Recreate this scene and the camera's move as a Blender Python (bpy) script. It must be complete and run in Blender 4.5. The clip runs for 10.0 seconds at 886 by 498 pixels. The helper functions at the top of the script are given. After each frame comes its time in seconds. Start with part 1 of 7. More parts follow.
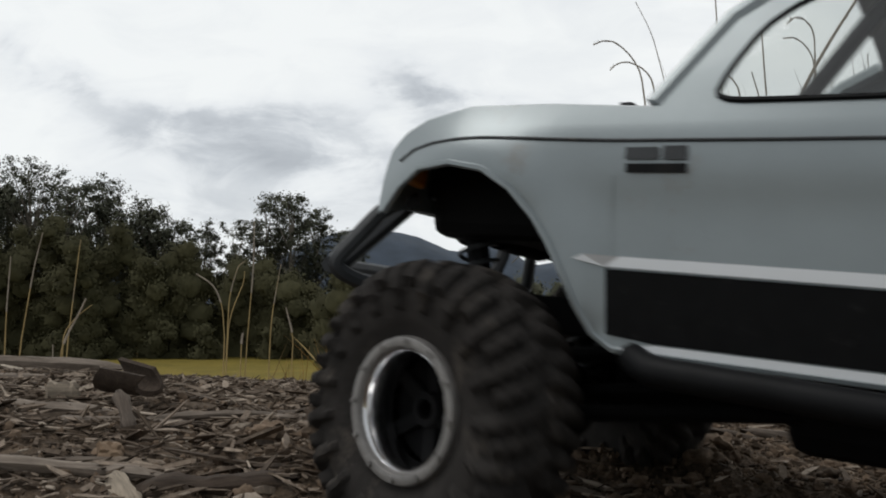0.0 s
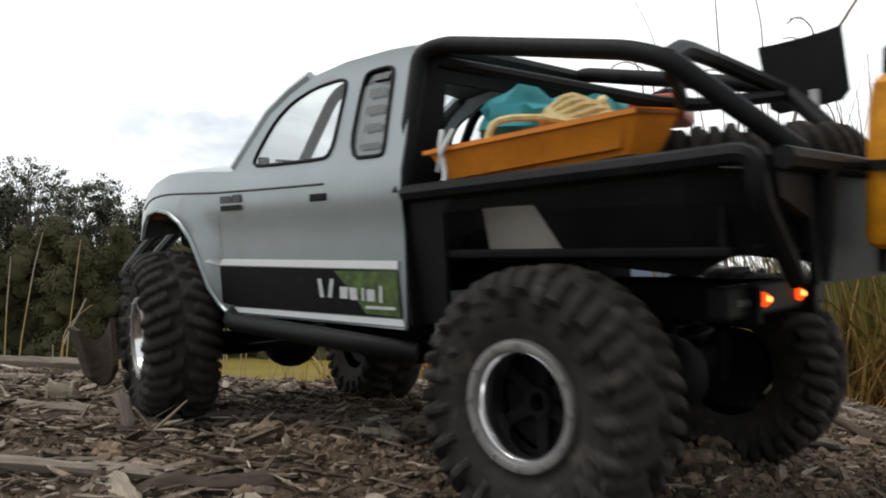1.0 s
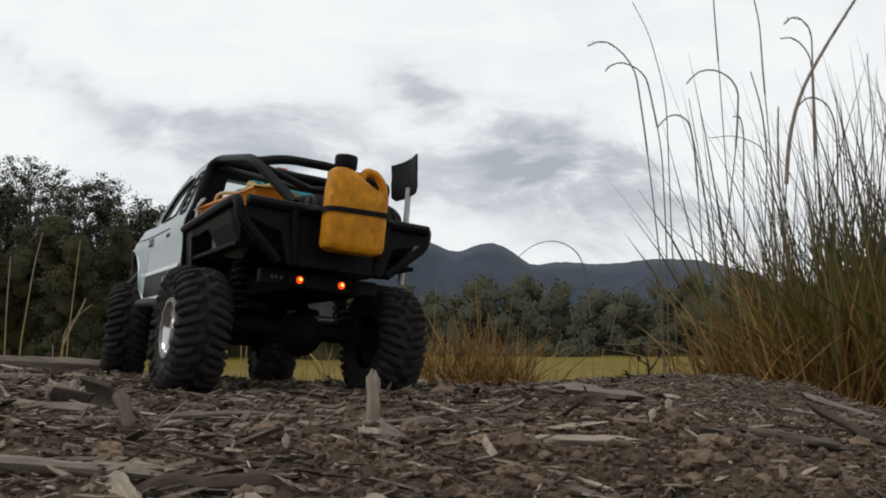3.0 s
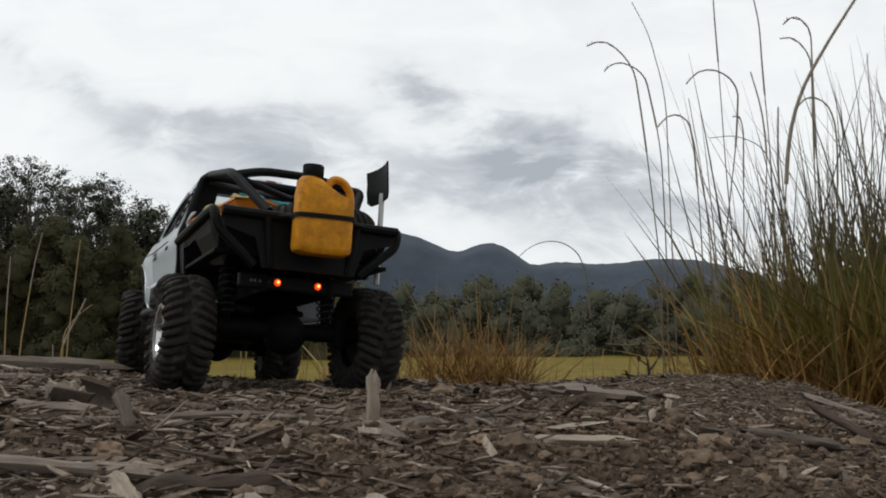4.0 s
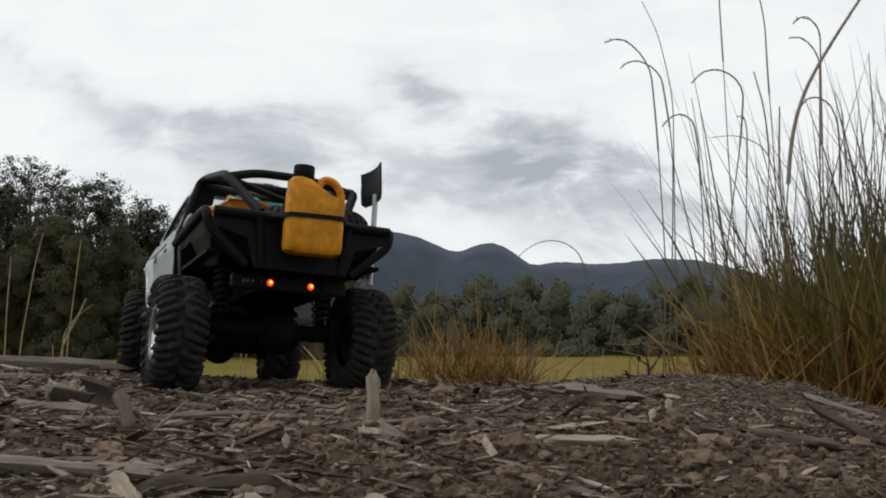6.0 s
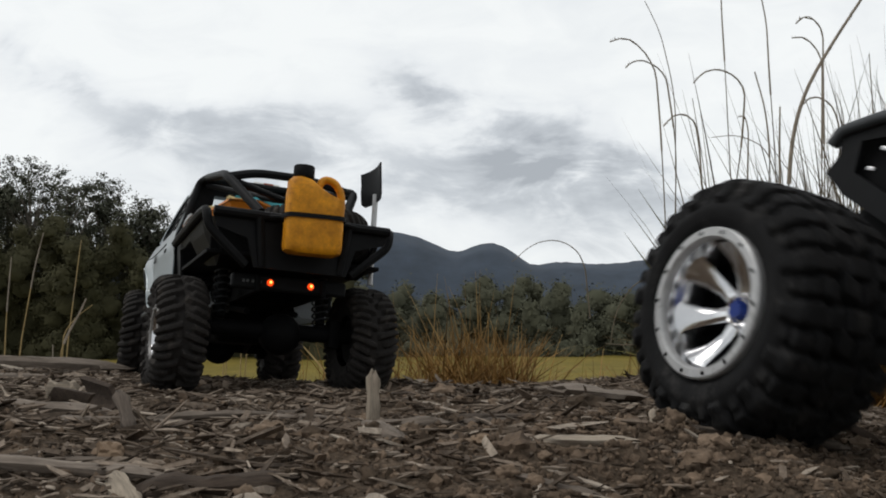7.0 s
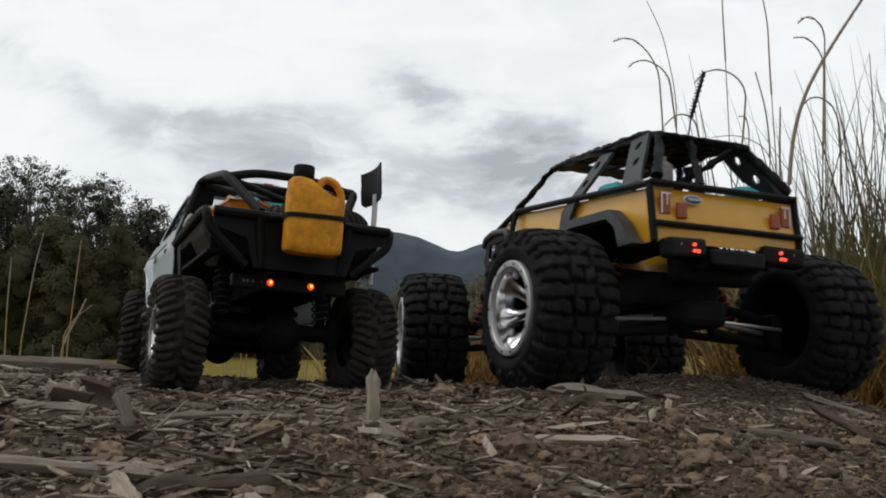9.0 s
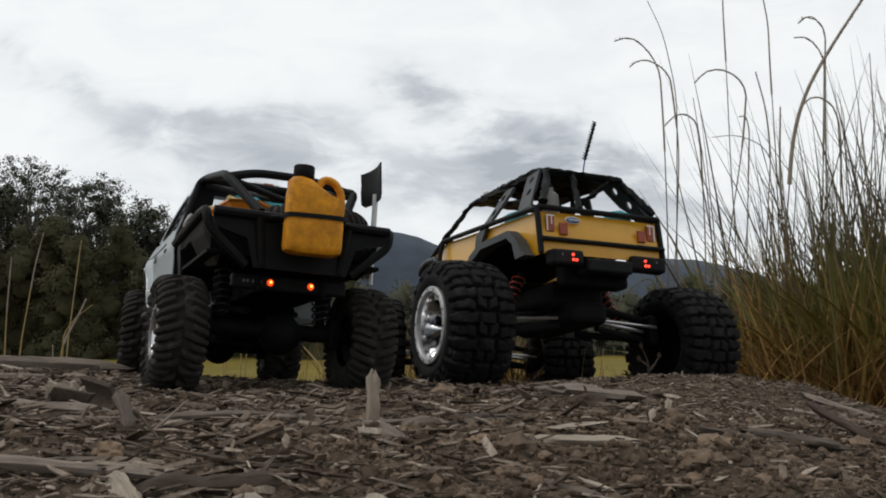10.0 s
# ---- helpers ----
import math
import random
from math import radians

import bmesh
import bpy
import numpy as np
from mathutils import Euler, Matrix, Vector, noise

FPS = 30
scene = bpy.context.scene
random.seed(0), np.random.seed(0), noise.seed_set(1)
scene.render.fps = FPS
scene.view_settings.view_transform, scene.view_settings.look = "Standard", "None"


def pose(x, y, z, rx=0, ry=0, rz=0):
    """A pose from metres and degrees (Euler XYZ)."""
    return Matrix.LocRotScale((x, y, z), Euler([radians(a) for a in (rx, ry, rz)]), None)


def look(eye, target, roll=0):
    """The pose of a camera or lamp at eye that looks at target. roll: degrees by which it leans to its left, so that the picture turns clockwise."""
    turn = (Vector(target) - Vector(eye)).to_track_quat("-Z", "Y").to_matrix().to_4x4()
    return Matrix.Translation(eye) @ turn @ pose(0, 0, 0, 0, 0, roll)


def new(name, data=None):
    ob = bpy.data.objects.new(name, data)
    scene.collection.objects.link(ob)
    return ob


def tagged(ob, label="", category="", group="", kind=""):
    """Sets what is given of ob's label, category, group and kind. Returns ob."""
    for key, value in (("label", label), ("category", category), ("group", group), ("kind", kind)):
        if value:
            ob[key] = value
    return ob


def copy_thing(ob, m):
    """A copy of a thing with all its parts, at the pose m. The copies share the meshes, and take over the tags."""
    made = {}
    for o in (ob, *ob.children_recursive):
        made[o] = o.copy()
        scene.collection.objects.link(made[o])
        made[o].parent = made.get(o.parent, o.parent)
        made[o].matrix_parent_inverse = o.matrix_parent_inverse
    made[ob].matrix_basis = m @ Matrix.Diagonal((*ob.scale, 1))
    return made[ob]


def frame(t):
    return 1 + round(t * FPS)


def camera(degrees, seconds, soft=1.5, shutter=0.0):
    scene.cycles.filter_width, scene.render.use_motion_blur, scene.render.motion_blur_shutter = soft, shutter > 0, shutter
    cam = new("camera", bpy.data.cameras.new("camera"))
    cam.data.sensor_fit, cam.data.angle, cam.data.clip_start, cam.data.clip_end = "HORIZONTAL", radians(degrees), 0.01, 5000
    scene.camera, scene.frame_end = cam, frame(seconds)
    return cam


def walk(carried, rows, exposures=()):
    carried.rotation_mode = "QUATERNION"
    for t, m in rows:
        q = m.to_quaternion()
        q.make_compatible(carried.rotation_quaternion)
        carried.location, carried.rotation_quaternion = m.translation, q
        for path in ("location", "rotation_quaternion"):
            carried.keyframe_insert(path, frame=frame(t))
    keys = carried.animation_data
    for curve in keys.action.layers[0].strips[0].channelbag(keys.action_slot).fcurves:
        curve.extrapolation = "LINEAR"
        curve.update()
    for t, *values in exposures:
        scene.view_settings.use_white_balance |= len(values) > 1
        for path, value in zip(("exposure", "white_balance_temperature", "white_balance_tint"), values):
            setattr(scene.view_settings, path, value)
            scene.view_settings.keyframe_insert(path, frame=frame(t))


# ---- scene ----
cam = camera(54.4, 10.0, 1.9, 0.3)
# The camera rests close to the ground and looks slightly up.
EYE_Z = 0.11
walk(cam, [(0, pose(0, 0, EYE_Z, 94.5, 0, 0)), (10, pose(0, 0, EYE_Z, 94.5, 0, 0))],
     [(0, 0.0), (0.3, 0.22), (0.6, 0.42), (1.0, 0.66), (1.5, 0.78), (1.9, 0.46), (2.2, 0.18), (2.6, 0.03), (10, 0.03)])


# ---- world and sun: a bright overcast sky ----
def nd(tree, kind, **values):
    n = tree.nodes.new(kind)
    for key, value in values.items():
        n.inputs[key.replace("_", " ")].default_value = value
    return n


def math_node(tree, op, a, b=None, c=None, clamp=False):
    n = tree.nodes.new("ShaderNodeMath")
    n.operation, n.use_clamp = op, clamp
    for i, v in enumerate((a, b, c)):
        if v is None:
            continue
        if isinstance(v, (int, float)):
            n.inputs[i].default_value = v
        else:
            tree.links.new(v, n.inputs[i])
    return n.outputs[0]


def mix_colour(tree, fac, a, b, mode="MIX"):
    n = tree.nodes.new("ShaderNodeMix")
    n.data_type, n.blend_type = "RGBA", mode
    for sock, v in ((n.inputs[0], fac), (n.inputs[6], a), (n.inputs[7], b)):
        if isinstance(v, (int, float)):
            sock.default_value = v
        elif isinstance(v, tuple):
            sock.default_value = (*v, 1)
        else:
            tree.links.new(v, sock)
    return n.outputs[2]


def ramp(tree, fac, stops):
    n = tree.nodes.new("ShaderNodeValToRGB")
    els = n.color_ramp.elements
    while len(els) < len(stops):
        els.new(0.5)
    for e, (p, c) in zip(els, stops):
        e.position = p
        e.color = (*c, 1) if isinstance(c, tuple) else (c, c, c, 1)
    tree.links.new(fac, n.inputs[0])
    return n.outputs[0]


def make_world():
    world = bpy.data.worlds.new("overcast_sky")
    scene.world = world
    world.use_nodes = True
    t = world.node_tree
    t.nodes.clear()
    out = t.nodes.new("ShaderNodeOutputWorld")
    bg = t.nodes.new("ShaderNodeBackground")
    sky = t.nodes.new("ShaderNodeTexSky")
    sky.sky_type, sky.sun_disc = "NISHITA", False
    sky.sun_elevation, sky.sun_rotation = radians(63), radians(263)
    sky_dim = mix_colour(t, 1.0, sky.outputs[0], (0.09, 0.09, 0.09), "MULTIPLY")
    co = t.nodes.new("ShaderNodeTexCoord").outputs["Generated"]
    sep = t.nodes.new("ShaderNodeSeparateXYZ")
    t.links.new(co, sep.inputs[0])
    # slopes of the direction, warped by noise, carry the cloud banks
    ahead = math_node(t, "MAXIMUM", sep.outputs[1], 0.08)
    az = math_node(t, "DIVIDE", sep.outputs[0], ahead)
    el = math_node(t, "DIVIDE", sep.outputs[2], ahead)
    comb = t.nodes.new("ShaderNodeCombineXYZ")
    t.links.new(az, comb.inputs[0])
    t.links.new(math_node(t, "MULTIPLY", el, 2.2), comb.inputs[1])
    comb.inputs[2].default_value = SKY_SEED
    big = nd(t, "ShaderNodeTexNoise", Scale=8.5, Detail=9.0, Roughness=0.58, Distortion=0.5)
    warp = nd(t, "ShaderNodeTexNoise", Scale=11.0, Detail=5.0, Roughness=0.55)
    for n in (big, warp):
        t.links.new(comb.outputs[0], n.inputs["Vector"])
    wsep = t.nodes.new("ShaderNodeSeparateColor")
    t.links.new(warp.outputs["Color"], wsep.inputs[0])
    az2 = math_node(t, "ADD", az, math_node(t, "MULTIPLY_ADD", wsep.outputs[0], 0.16, -0.08))
    el2 = math_node(t, "ADD", el, math_node(t, "MULTIPLY_ADD", wsep.outputs[1], 0.075, -0.0375))
    total = None
    for a0, e0, ra, re, slope, weight in CLOUD_BANKS:
        da = math_node(t, "SUBTRACT", az2, a0)
        de = math_node(t, "SUBTRACT", math_node(t, "SUBTRACT", el2, e0), math_node(t, "MULTIPLY", da, slope))
        q = math_node(t, "ADD", math_node(t, "POWER", math_node(t, "ABSOLUTE", math_node(t, "DIVIDE", da, ra)), 2.0),
                      math_node(t, "POWER", math_node(t, "ABSOLUTE", math_node(t, "DIVIDE", de, re)), 2.0))
        g = math_node(t, "MULTIPLY", math_node(t, "EXPONENT", math_node(t, "MULTIPLY", q, -1.0)), weight)
        total = g if total is None else math_node(t, "ADD", total, g)
    total = math_node(t, "MULTIPLY", total, math_node(t, "MULTIPLY_ADD", big.outputs["Fac"], 2.4, -0.40, clamp=True))
    total = math_node(t, "ADD", total, math_node(t, "MULTIPLY_ADD", big.outputs["Fac"], 0.55, -0.24))
    low = math_node(t, "MULTIPLY_ADD", el, -2.2, 0.42, clamp=True)
    total = math_node(t, "ADD", total, math_node(t, "MULTIPLY", low, 0.35))
    cloud = ramp(t, total, [(0.0, (0.93, 0.955, 0.955)), (0.25, (0.83, 0.86, 0.88)), (0.55, (0.60, 0.635, 0.67)), (1.0, (0.42, 0.45, 0.485))])
    # unseen sky overhead and behind is dimmed to cut the light from there
    high = math_node(t, "MULTIPLY_ADD", sep.outputs[2], 2.5, -1.15, clamp=True)
    cloud = mix_colour(t, high, cloud, (0.52, 0.545, 0.56))
    back = math_node(t, "MULTIPLY_ADD", sep.outputs[1], -2.0, 0.1, clamp=True)
    cloud = mix_colour(t, back, cloud, (0.56, 0.58, 0.59))
    col = mix_colour(t, 0.95, sky_dim, cloud)
    t.links.new(col, bg.inputs[0])
    bg.inputs[1].default_value = SKY_STRENGTH
    t.links.new(bg.outputs[0], out.inputs[0])


SKY_SEED = 3.7
# slope across, slope up, half widths, tilt, weight
CLOUD_BANKS = [(-0.225, 0.205, 0.15, 0.042, -0.10, 0.85), (-0.02, 0.250, 0.05, 0.036, -0.50, 0.70), (0.09, 0.200, 0.11, 0.046, -0.30, 0.95), (0.16, 0.165, 0.11, 0.028, -0.15, 0.8),
               (0.02, 0.150, 0.10, 0.030, -0.1, 0.5), (-0.47, 0.290, 0.09, 0.025, -0.45, 0.4), (0.26, 0.11, 0.18, 0.045, 0.0, 0.4), (-0.28, 0.13, 0.22, 0.035, 0.0, 0.3), (0.30, 0.42, 0.35, 0.12, 0.0, 0.12)]
SKY_STRENGTH = 1.0
make_world()
sun_data = bpy.data.lights.new("sun", "SUN")
sun_data.energy, sun_data.angle, sun_data.color = 1.0, radians(30), (1.0, 0.97, 0.93)
sun = new("sun", sun_data)
sun.matrix_world = look((-4.0, -0.5, 8.0), (0, 0, 0))


# ---- materials ----
def material(name, colour, rough=0.6, metal=0.0, var=0.25, scale=60.0, fine=600.0, bump=0.15,
             dirt=None, dirt_amount=0.0, dirt_scale=25.0, coat=0.0, spec=0.5, tint=None, island=0.0):
    """A surface with coarse and fine variation, optional dirt and relief."""
    m = bpy.data.materials.new(name)
    m.use_nodes = True
    t = m.node_tree
    p = t.nodes["Principled BSDF"]
    co = t.nodes.new("ShaderNodeTexCoord").outputs["Object"]
    a = nd(t, "ShaderNodeTexNoise", Scale=scale, Detail=5.0, Roughness=0.6)
    b = nd(t, "ShaderNodeTexNoise", Scale=fine, Detail=3.0, Roughness=0.6)
    for n in (a, b):
        t.links.new(co, n.inputs["Vector"])
    dark = tuple(c * (1 - var) for c in colour)
    light = tuple(min(1.0, c * (1 + var)) for c in (tint or colour))
    c1 = ramp(t, a.outputs["Fac"], [(0.3, dark), (0.7, light)])
    g = ramp(t, b.outputs["Fac"], [(0.3, 1 - var * 0.7), (0.7, 1.0)])
    c2 = mix_colour(t, 1.0, c1, g, "MULTIPLY")
    if island:
        geo = t.nodes.new("ShaderNodeNewGeometry").outputs["Random Per Island"]
        c2 = mix_colour(t, 1.0, c2, ramp(t, geo, [(0.0, 1 - island), (0.6, 1.0), (1.0, 1 + island * 1.2)]), "MULTIPLY")
    r_sock = math_node(t, "MULTIPLY_ADD", b.outputs["Fac"], 0.25, rough - 0.12, clamp=True)
    if dirt:
        d = nd(t, "ShaderNodeTexNoise", Scale=dirt_scale, Detail=8.0, Roughness=0.7)
        t.links.new(co, d.inputs["Vector"])
        fac = ramp(t, d.outputs["Fac"], [(0.62 - dirt_amount * 0.4, 0.0), (0.80 - dirt_amount * 0.3, 1.0)])
        c2 = mix_colour(t, fac, c2, dirt)
        r_sock = math_node(t, "MAXIMUM", r_sock, math_node(t, "MULTIPLY", fac, 0.85))
    t.links.new(c2, p.inputs["Base Color"])
    t.links.new(r_sock, p.inputs["Roughness"])
    p.inputs["Metallic"].default_value = metal
    p.inputs["Specular IOR Level"].default_value = spec
    p.inputs["Coat Weight"].default_value = coat
    if bump:
        h = math_node(t, "ADD", a.outputs["Fac"], math_node(t, "MULTIPLY", b.outputs["Fac"], 0.5))
        bn = nd(t, "ShaderNodeBump", Strength=bump, Distance=0.002)
        t.links.new(h, bn.inputs["Height"])
        t.links.new(bn.outputs[0], p.inputs["Normal"])
    return m


def glow(name, colour, strength):
    m = bpy.data.materials.new(name)
    m.use_nodes = True
    p = m.node_tree.nodes["Principled BSDF"]
    p.inputs["Base Color"].default_value = (*colour, 1)
    p.inputs["Emission Color"].default_value = (*colour, 1)
    p.inputs["Emission Strength"].default_value = strength
    return m


def clear_pane(name, tint, gloss=0.12):
    m = bpy.data.materials.new(name)
    m.use_nodes = True
    t = m.node_tree
    t.nodes.clear()
    out = t.nodes.new("ShaderNodeOutputMaterial")
    tr = t.nodes.new("ShaderNodeBsdfTransparent")
    tr.inputs[0].default_value = (*tint, 1)
    gl = nd(t, "ShaderNodeBsdfGlossy", Roughness=0.08)
    mx = t.nodes.new("ShaderNodeMixShader")
    mx.inputs[0].default_value = gloss
    t.links.new(tr.outputs[0], mx.inputs[1])
    t.links.new(gl.outputs[0], mx.inputs[2])
    t.links.new(mx.outputs[0], out.inputs[0])
    return m


DUST = (0.20, 0.165, 0.13)
M_SILVER = material("silver_paint", (0.262, 0.296, 0.308), 0.34, 0.5, 0.05, 30, 900, 0.02, DUST, 0.02, 18, coat=0.2)
# shell silver made lighter: the light on the rear corners is in its colour
M_LIT_SILVER = material("lit_silver_paint", (0.50, 0.53, 0.55), 0.5, 0.0, 0.08, 30, 600, 0.05, DUST, 0.05, 30)
M_BRIGHT = material("bright_trim", (0.72, 0.74, 0.76), 0.35, 0.3, 0.02, 20, 100, 0.0)
M_BLACK = material("black_plastic", (0.0078, 0.0082, 0.0090), 0.55, 0, 0.3, 40, 500, 0.08, (0.022, 0.020, 0.018), 0.05, 30, spec=0.14)
M_CHASSIS = material("chassis_black", (0.006, 0.006, 0.0065), 0.7, 0, 0.3, 40, 500, 0.08, spec=0.12)
M_RUBBER = material("dusty_rubber", (0.033, 0.030, 0.028), 0.9, 0, 0.25, 90, 700, 0.25, (0.095, 0.082, 0.070), 0.17, 60, spec=0.15)
M_RUBBER2 = material("tyre_rubber", (0.010, 0.010, 0.0105), 0.8, 0, 0.3, 90, 700, 0.3, (0.042, 0.040, 0.038), 0.20, 40, spec=0.18)
M_RING = material("beadlock_metal", (0.27, 0.26, 0.25), 0.5, 0.5, 0.2, 120, 900, 0.1, (0.16, 0.14, 0.12), 0.15, 120)
M_CHROME = material("chrome", (0.80, 0.80, 0.81), 0.16, 1.0, 0.05, 60, 400, 0.02)
M_RING2 = material("worn_silver_ring", (0.50, 0.50, 0.50), 0.45, 0.4, 0.12, 120, 900, 0.1, (0.12, 0.11, 0.10), 0.06, 90)
M_CAN = material("yellow_can", (0.66, 0.25, 0.008), 0.5, 0, 0.25, 70, 500, 0.12, (0.32, 0.11, 0.008), 0.20, 60, tint=(0.74, 0.31, 0.010), spec=0.3)
M_ORANGE = material("orange_tray", (0.80, 0.26, 0.02), 0.45, 0, 0.12, 50, 500, 0.06, (0.45, 0.14, 0.02), 0.06, 45)
M_TEAL = material("teal_cloth", (0.05, 0.34, 0.38), 0.8, 0, 0.2, 90, 900, 0.3)
M_ROPE = material("yellow_rope", (0.78, 0.62, 0.30), 0.8, 0, 0.2, 300, 1500, 0.4)
M_RED = material("red_box", (0.42, 0.055, 0.025), 0.5, 0, 0.2, 60, 500, 0.1, DUST, 0.1, 40)
M_YELLOW = material("yellow_body", (0.66, 0.33, 0.014), 0.38, 0, 0.07, 30, 600, 0.03, (0.32, 0.20, 0.05), 0.04, 30, coat=0.3)
M_GREY = material("dark_grey_plastic", (0.034, 0.038, 0.042), 0.55, 0, 0.2, 50, 500, 0.08, DUST, 0.03, 40)
M_STEEL = material("steel", (0.55, 0.55, 0.56), 0.3, 0.9, 0.1, 90, 600, 0.05)
M_BLUE = material("blue_part", (0.010, 0.04, 0.26), 0.4, 0.1, 0.12, 60, 500, 0.05)
M_TAN = material("pale_plastic", (0.17, 0.16, 0.14), 0.6, 0, 0.12, 40, 400, 0.06)
M_GREEN = material("green_print", (0.055, 0.11, 0.010), 0.5, 0, 0.75, 160, 900, 0.0, (0.008, 0.012, 0.004), 0.28, 130)
M_DARKPRINT = material("black_print", (0.004, 0.0042, 0.0045), 0.5, 0, 0.35, 120, 500, 0.02, (0.028, 0.028, 0.028), 0.06, 110, spec=0.10)
M_PRINTGREY = material("grey_print", (0.50, 0.52, 0.53), 0.5, 0, 0.08, 60, 500, 0.0)
M_STICKER = material("dull_sticker", (0.11, 0.115, 0.115), 0.5, 0, 0.2, 300, 900, 0.0)
M_LED = glow("red_lamp", (1.0, 0.07, 0.006), 1.1)
M_LEDCORE = glow("lamp_core", (1.0, 0.30, 0.06), 4.0)
M_LED2 = glow("small_red_lamp", (1.0, 0.06, 0.03), 2.2)
M_TAILRED = material("red_lens", (0.30, 0.050, 0.014), 0.35, 0, 0.15, 90, 500, 0.03)
M_TAILWHITE = material("white_lens", (0.75, 0.73, 0.68), 0.25, 0, 0.06, 90, 500, 0.03)
M_BADGE = material("badge_blue", (0.05, 0.10, 0.24), 0.3, 0, 0.1, 90, 500, 0.0)
M_GLASS = clear_pane("clear_lexan", (0.86, 0.88, 0.87), 0.10)
M_SMOKE = clear_pane("smoked_lexan", (0.13, 0.14, 0.14), 0.12)
M_LAMPORANGE = material("orange_lens", (0.75, 0.28, 0.03), 0.3, 0, 0.1, 90, 500, 0.02)


# ---- mesh helpers ----
def mesh_from(name, verts, faces, mat, smooth=False):
    me = bpy.data.meshes.new(name)
    me.from_pydata([tuple(v) for v in verts], [], faces)
    me.materials.append(mat)
    if smooth:
        me.polygons.foreach_set("use_smooth", [True] * len(me.polygons))
    me.update()
    return me


def part(name, bm, mat, parent=None, label="", smooth=False, m=None):
    me = bpy.data.meshes.new(name)
    bmesh.ops.recalc_face_normals(bm, faces=bm.faces)
    for f in bm.faces:
        f.smooth = smooth
    bm.to_mesh(me)
    bm.free()
    me.materials.append(mat)
    if smooth:
        me.set_sharp_from_angle(angle=radians(38))
    ob = new(name, me)
    if parent:
        ob.parent = parent
    if m is not None:
        ob.matrix_basis = m
    return tagged(ob, label)


def box(bm, size, m=None, bevel=0.0, taper=None):
    """A bevelled block; taper scales its top in x and y."""
    made = bmesh.ops.create_cube(bm, size=1.0)["verts"]
    for v in made:
        k = taper if (taper and v.co.z > 0) else (1, 1)
        v.co = Vector((v.co.x * size[0] * k[0], v.co.y * size[1] * k[1], v.co.z * size[2]))
    if bevel:
        edges = {e for v in made for e in v.link_edges}
        made = bmesh.ops.bevel(bm, geom=list(edges), offset=bevel, segments=2, affect="EDGES", profile=0.5)["verts"]
        made = list({v for v in made})
    if m is not None:
        bmesh.ops.transform(bm, matrix=m, verts=made)


def rounded(points, r=0.01, n=4):
    """A polyline with its inner corners rounded."""
    pts = [Vector(p) for p in points]
    out = [pts[0]]
    for a, b, c in zip(pts, pts[1:], pts[2:]):
        d = min(r, (a - b).length * 0.45, (c - b).length * 0.45)
        p, q = b + (a - b).normalized() * d, b + (c - b).normalized() * d
        for i in range(n + 1):
            s = i / n
            out.append(p * (1 - s) ** 2 + b * 2 * s * (1 - s) + q * s * s)
    return out + [pts[-1]]


def tube(bm, points, r, seg=8, corner=0.012, r_end=None):
    pts = rounded(points, corner) if corner and len(points) > 2 else [Vector(p) for p in points]
    rings, n = [], len(pts)
    normal = None
    for i, p in enumerate(pts):
        tan = (pts[min(i + 1, n - 1)] - pts[max(i - 1, 0)]).normalized()
        if normal is None:
            normal = tan.orthogonal().normalized()
        normal = (normal - tan * normal.dot(tan)).normalized()
        side = tan.cross(normal)
        rad = r if r_end is None else r + (r_end - r) * i / (n - 1)
        rings.append([bm.verts.new(p + (normal * math.cos(a) + side * math.sin(a)) * rad)
                      for a in (2 * math.pi * k / seg for k in range(seg))])
    for a, b in zip(rings, rings[1:]):
        for k in range(seg):
            bm.faces.new((a[k], a[(k + 1) % seg], b[(k + 1) % seg], b[k]))
    bm.faces.new(rings[0][::-1])
    bm.faces.new(rings[-1])


def lathe(bm, profile, seg=40, closed=False, centre=(0, 0, 0)):
    """Turn a profile of (x, radius) about the x axis."""
    c = Vector(centre)
    rings = []
    for x, r in profile:
        rings.append([bm.verts.new(c + Vector((x, r * math.cos(a), r * math.sin(a))))
                      for a in (2 * math.pi * k / seg for k in range(seg))])
    pairs = list(zip(rings, rings[1:]))
    if closed:
        pairs.append((rings[-1], rings[0]))
    for a, b in pairs:
        for k in range(seg):
            bm.faces.new((a[k], a[(k + 1) % seg], b[(k + 1) % seg], b[k]))
    if not closed:
        bm.faces.new(rings[0])
        bm.faces.new(rings[-1][::-1])


def inside(p, poly):
    hit = False
    for (x0, y0), (x1, y1) in zip(poly, poly[1:] + poly[:1]):
        if (y0 > p[1]) != (y1 > p[1]) and p[0] < (x1 - x0) * (p[1] - y0) / (y1 - y0) + x0:
            hit = not hit
    return hit


def smooth_loop(poly, n=3):
    """A closed loop with its corners eased (corner cutting)."""
    for _ in range(n):
        out = []
        for (x0, y0), (x1, y1) in zip(poly, poly[1:] + poly[:1]):
            out += [(x0 * 0.8 + x1 * 0.2, y0 * 0.8 + y1 * 0.2), (x0 * 0.2 + x1 * 0.8, y0 * 0.2 + y1 * 0.8)]
        poly = out
    return poly


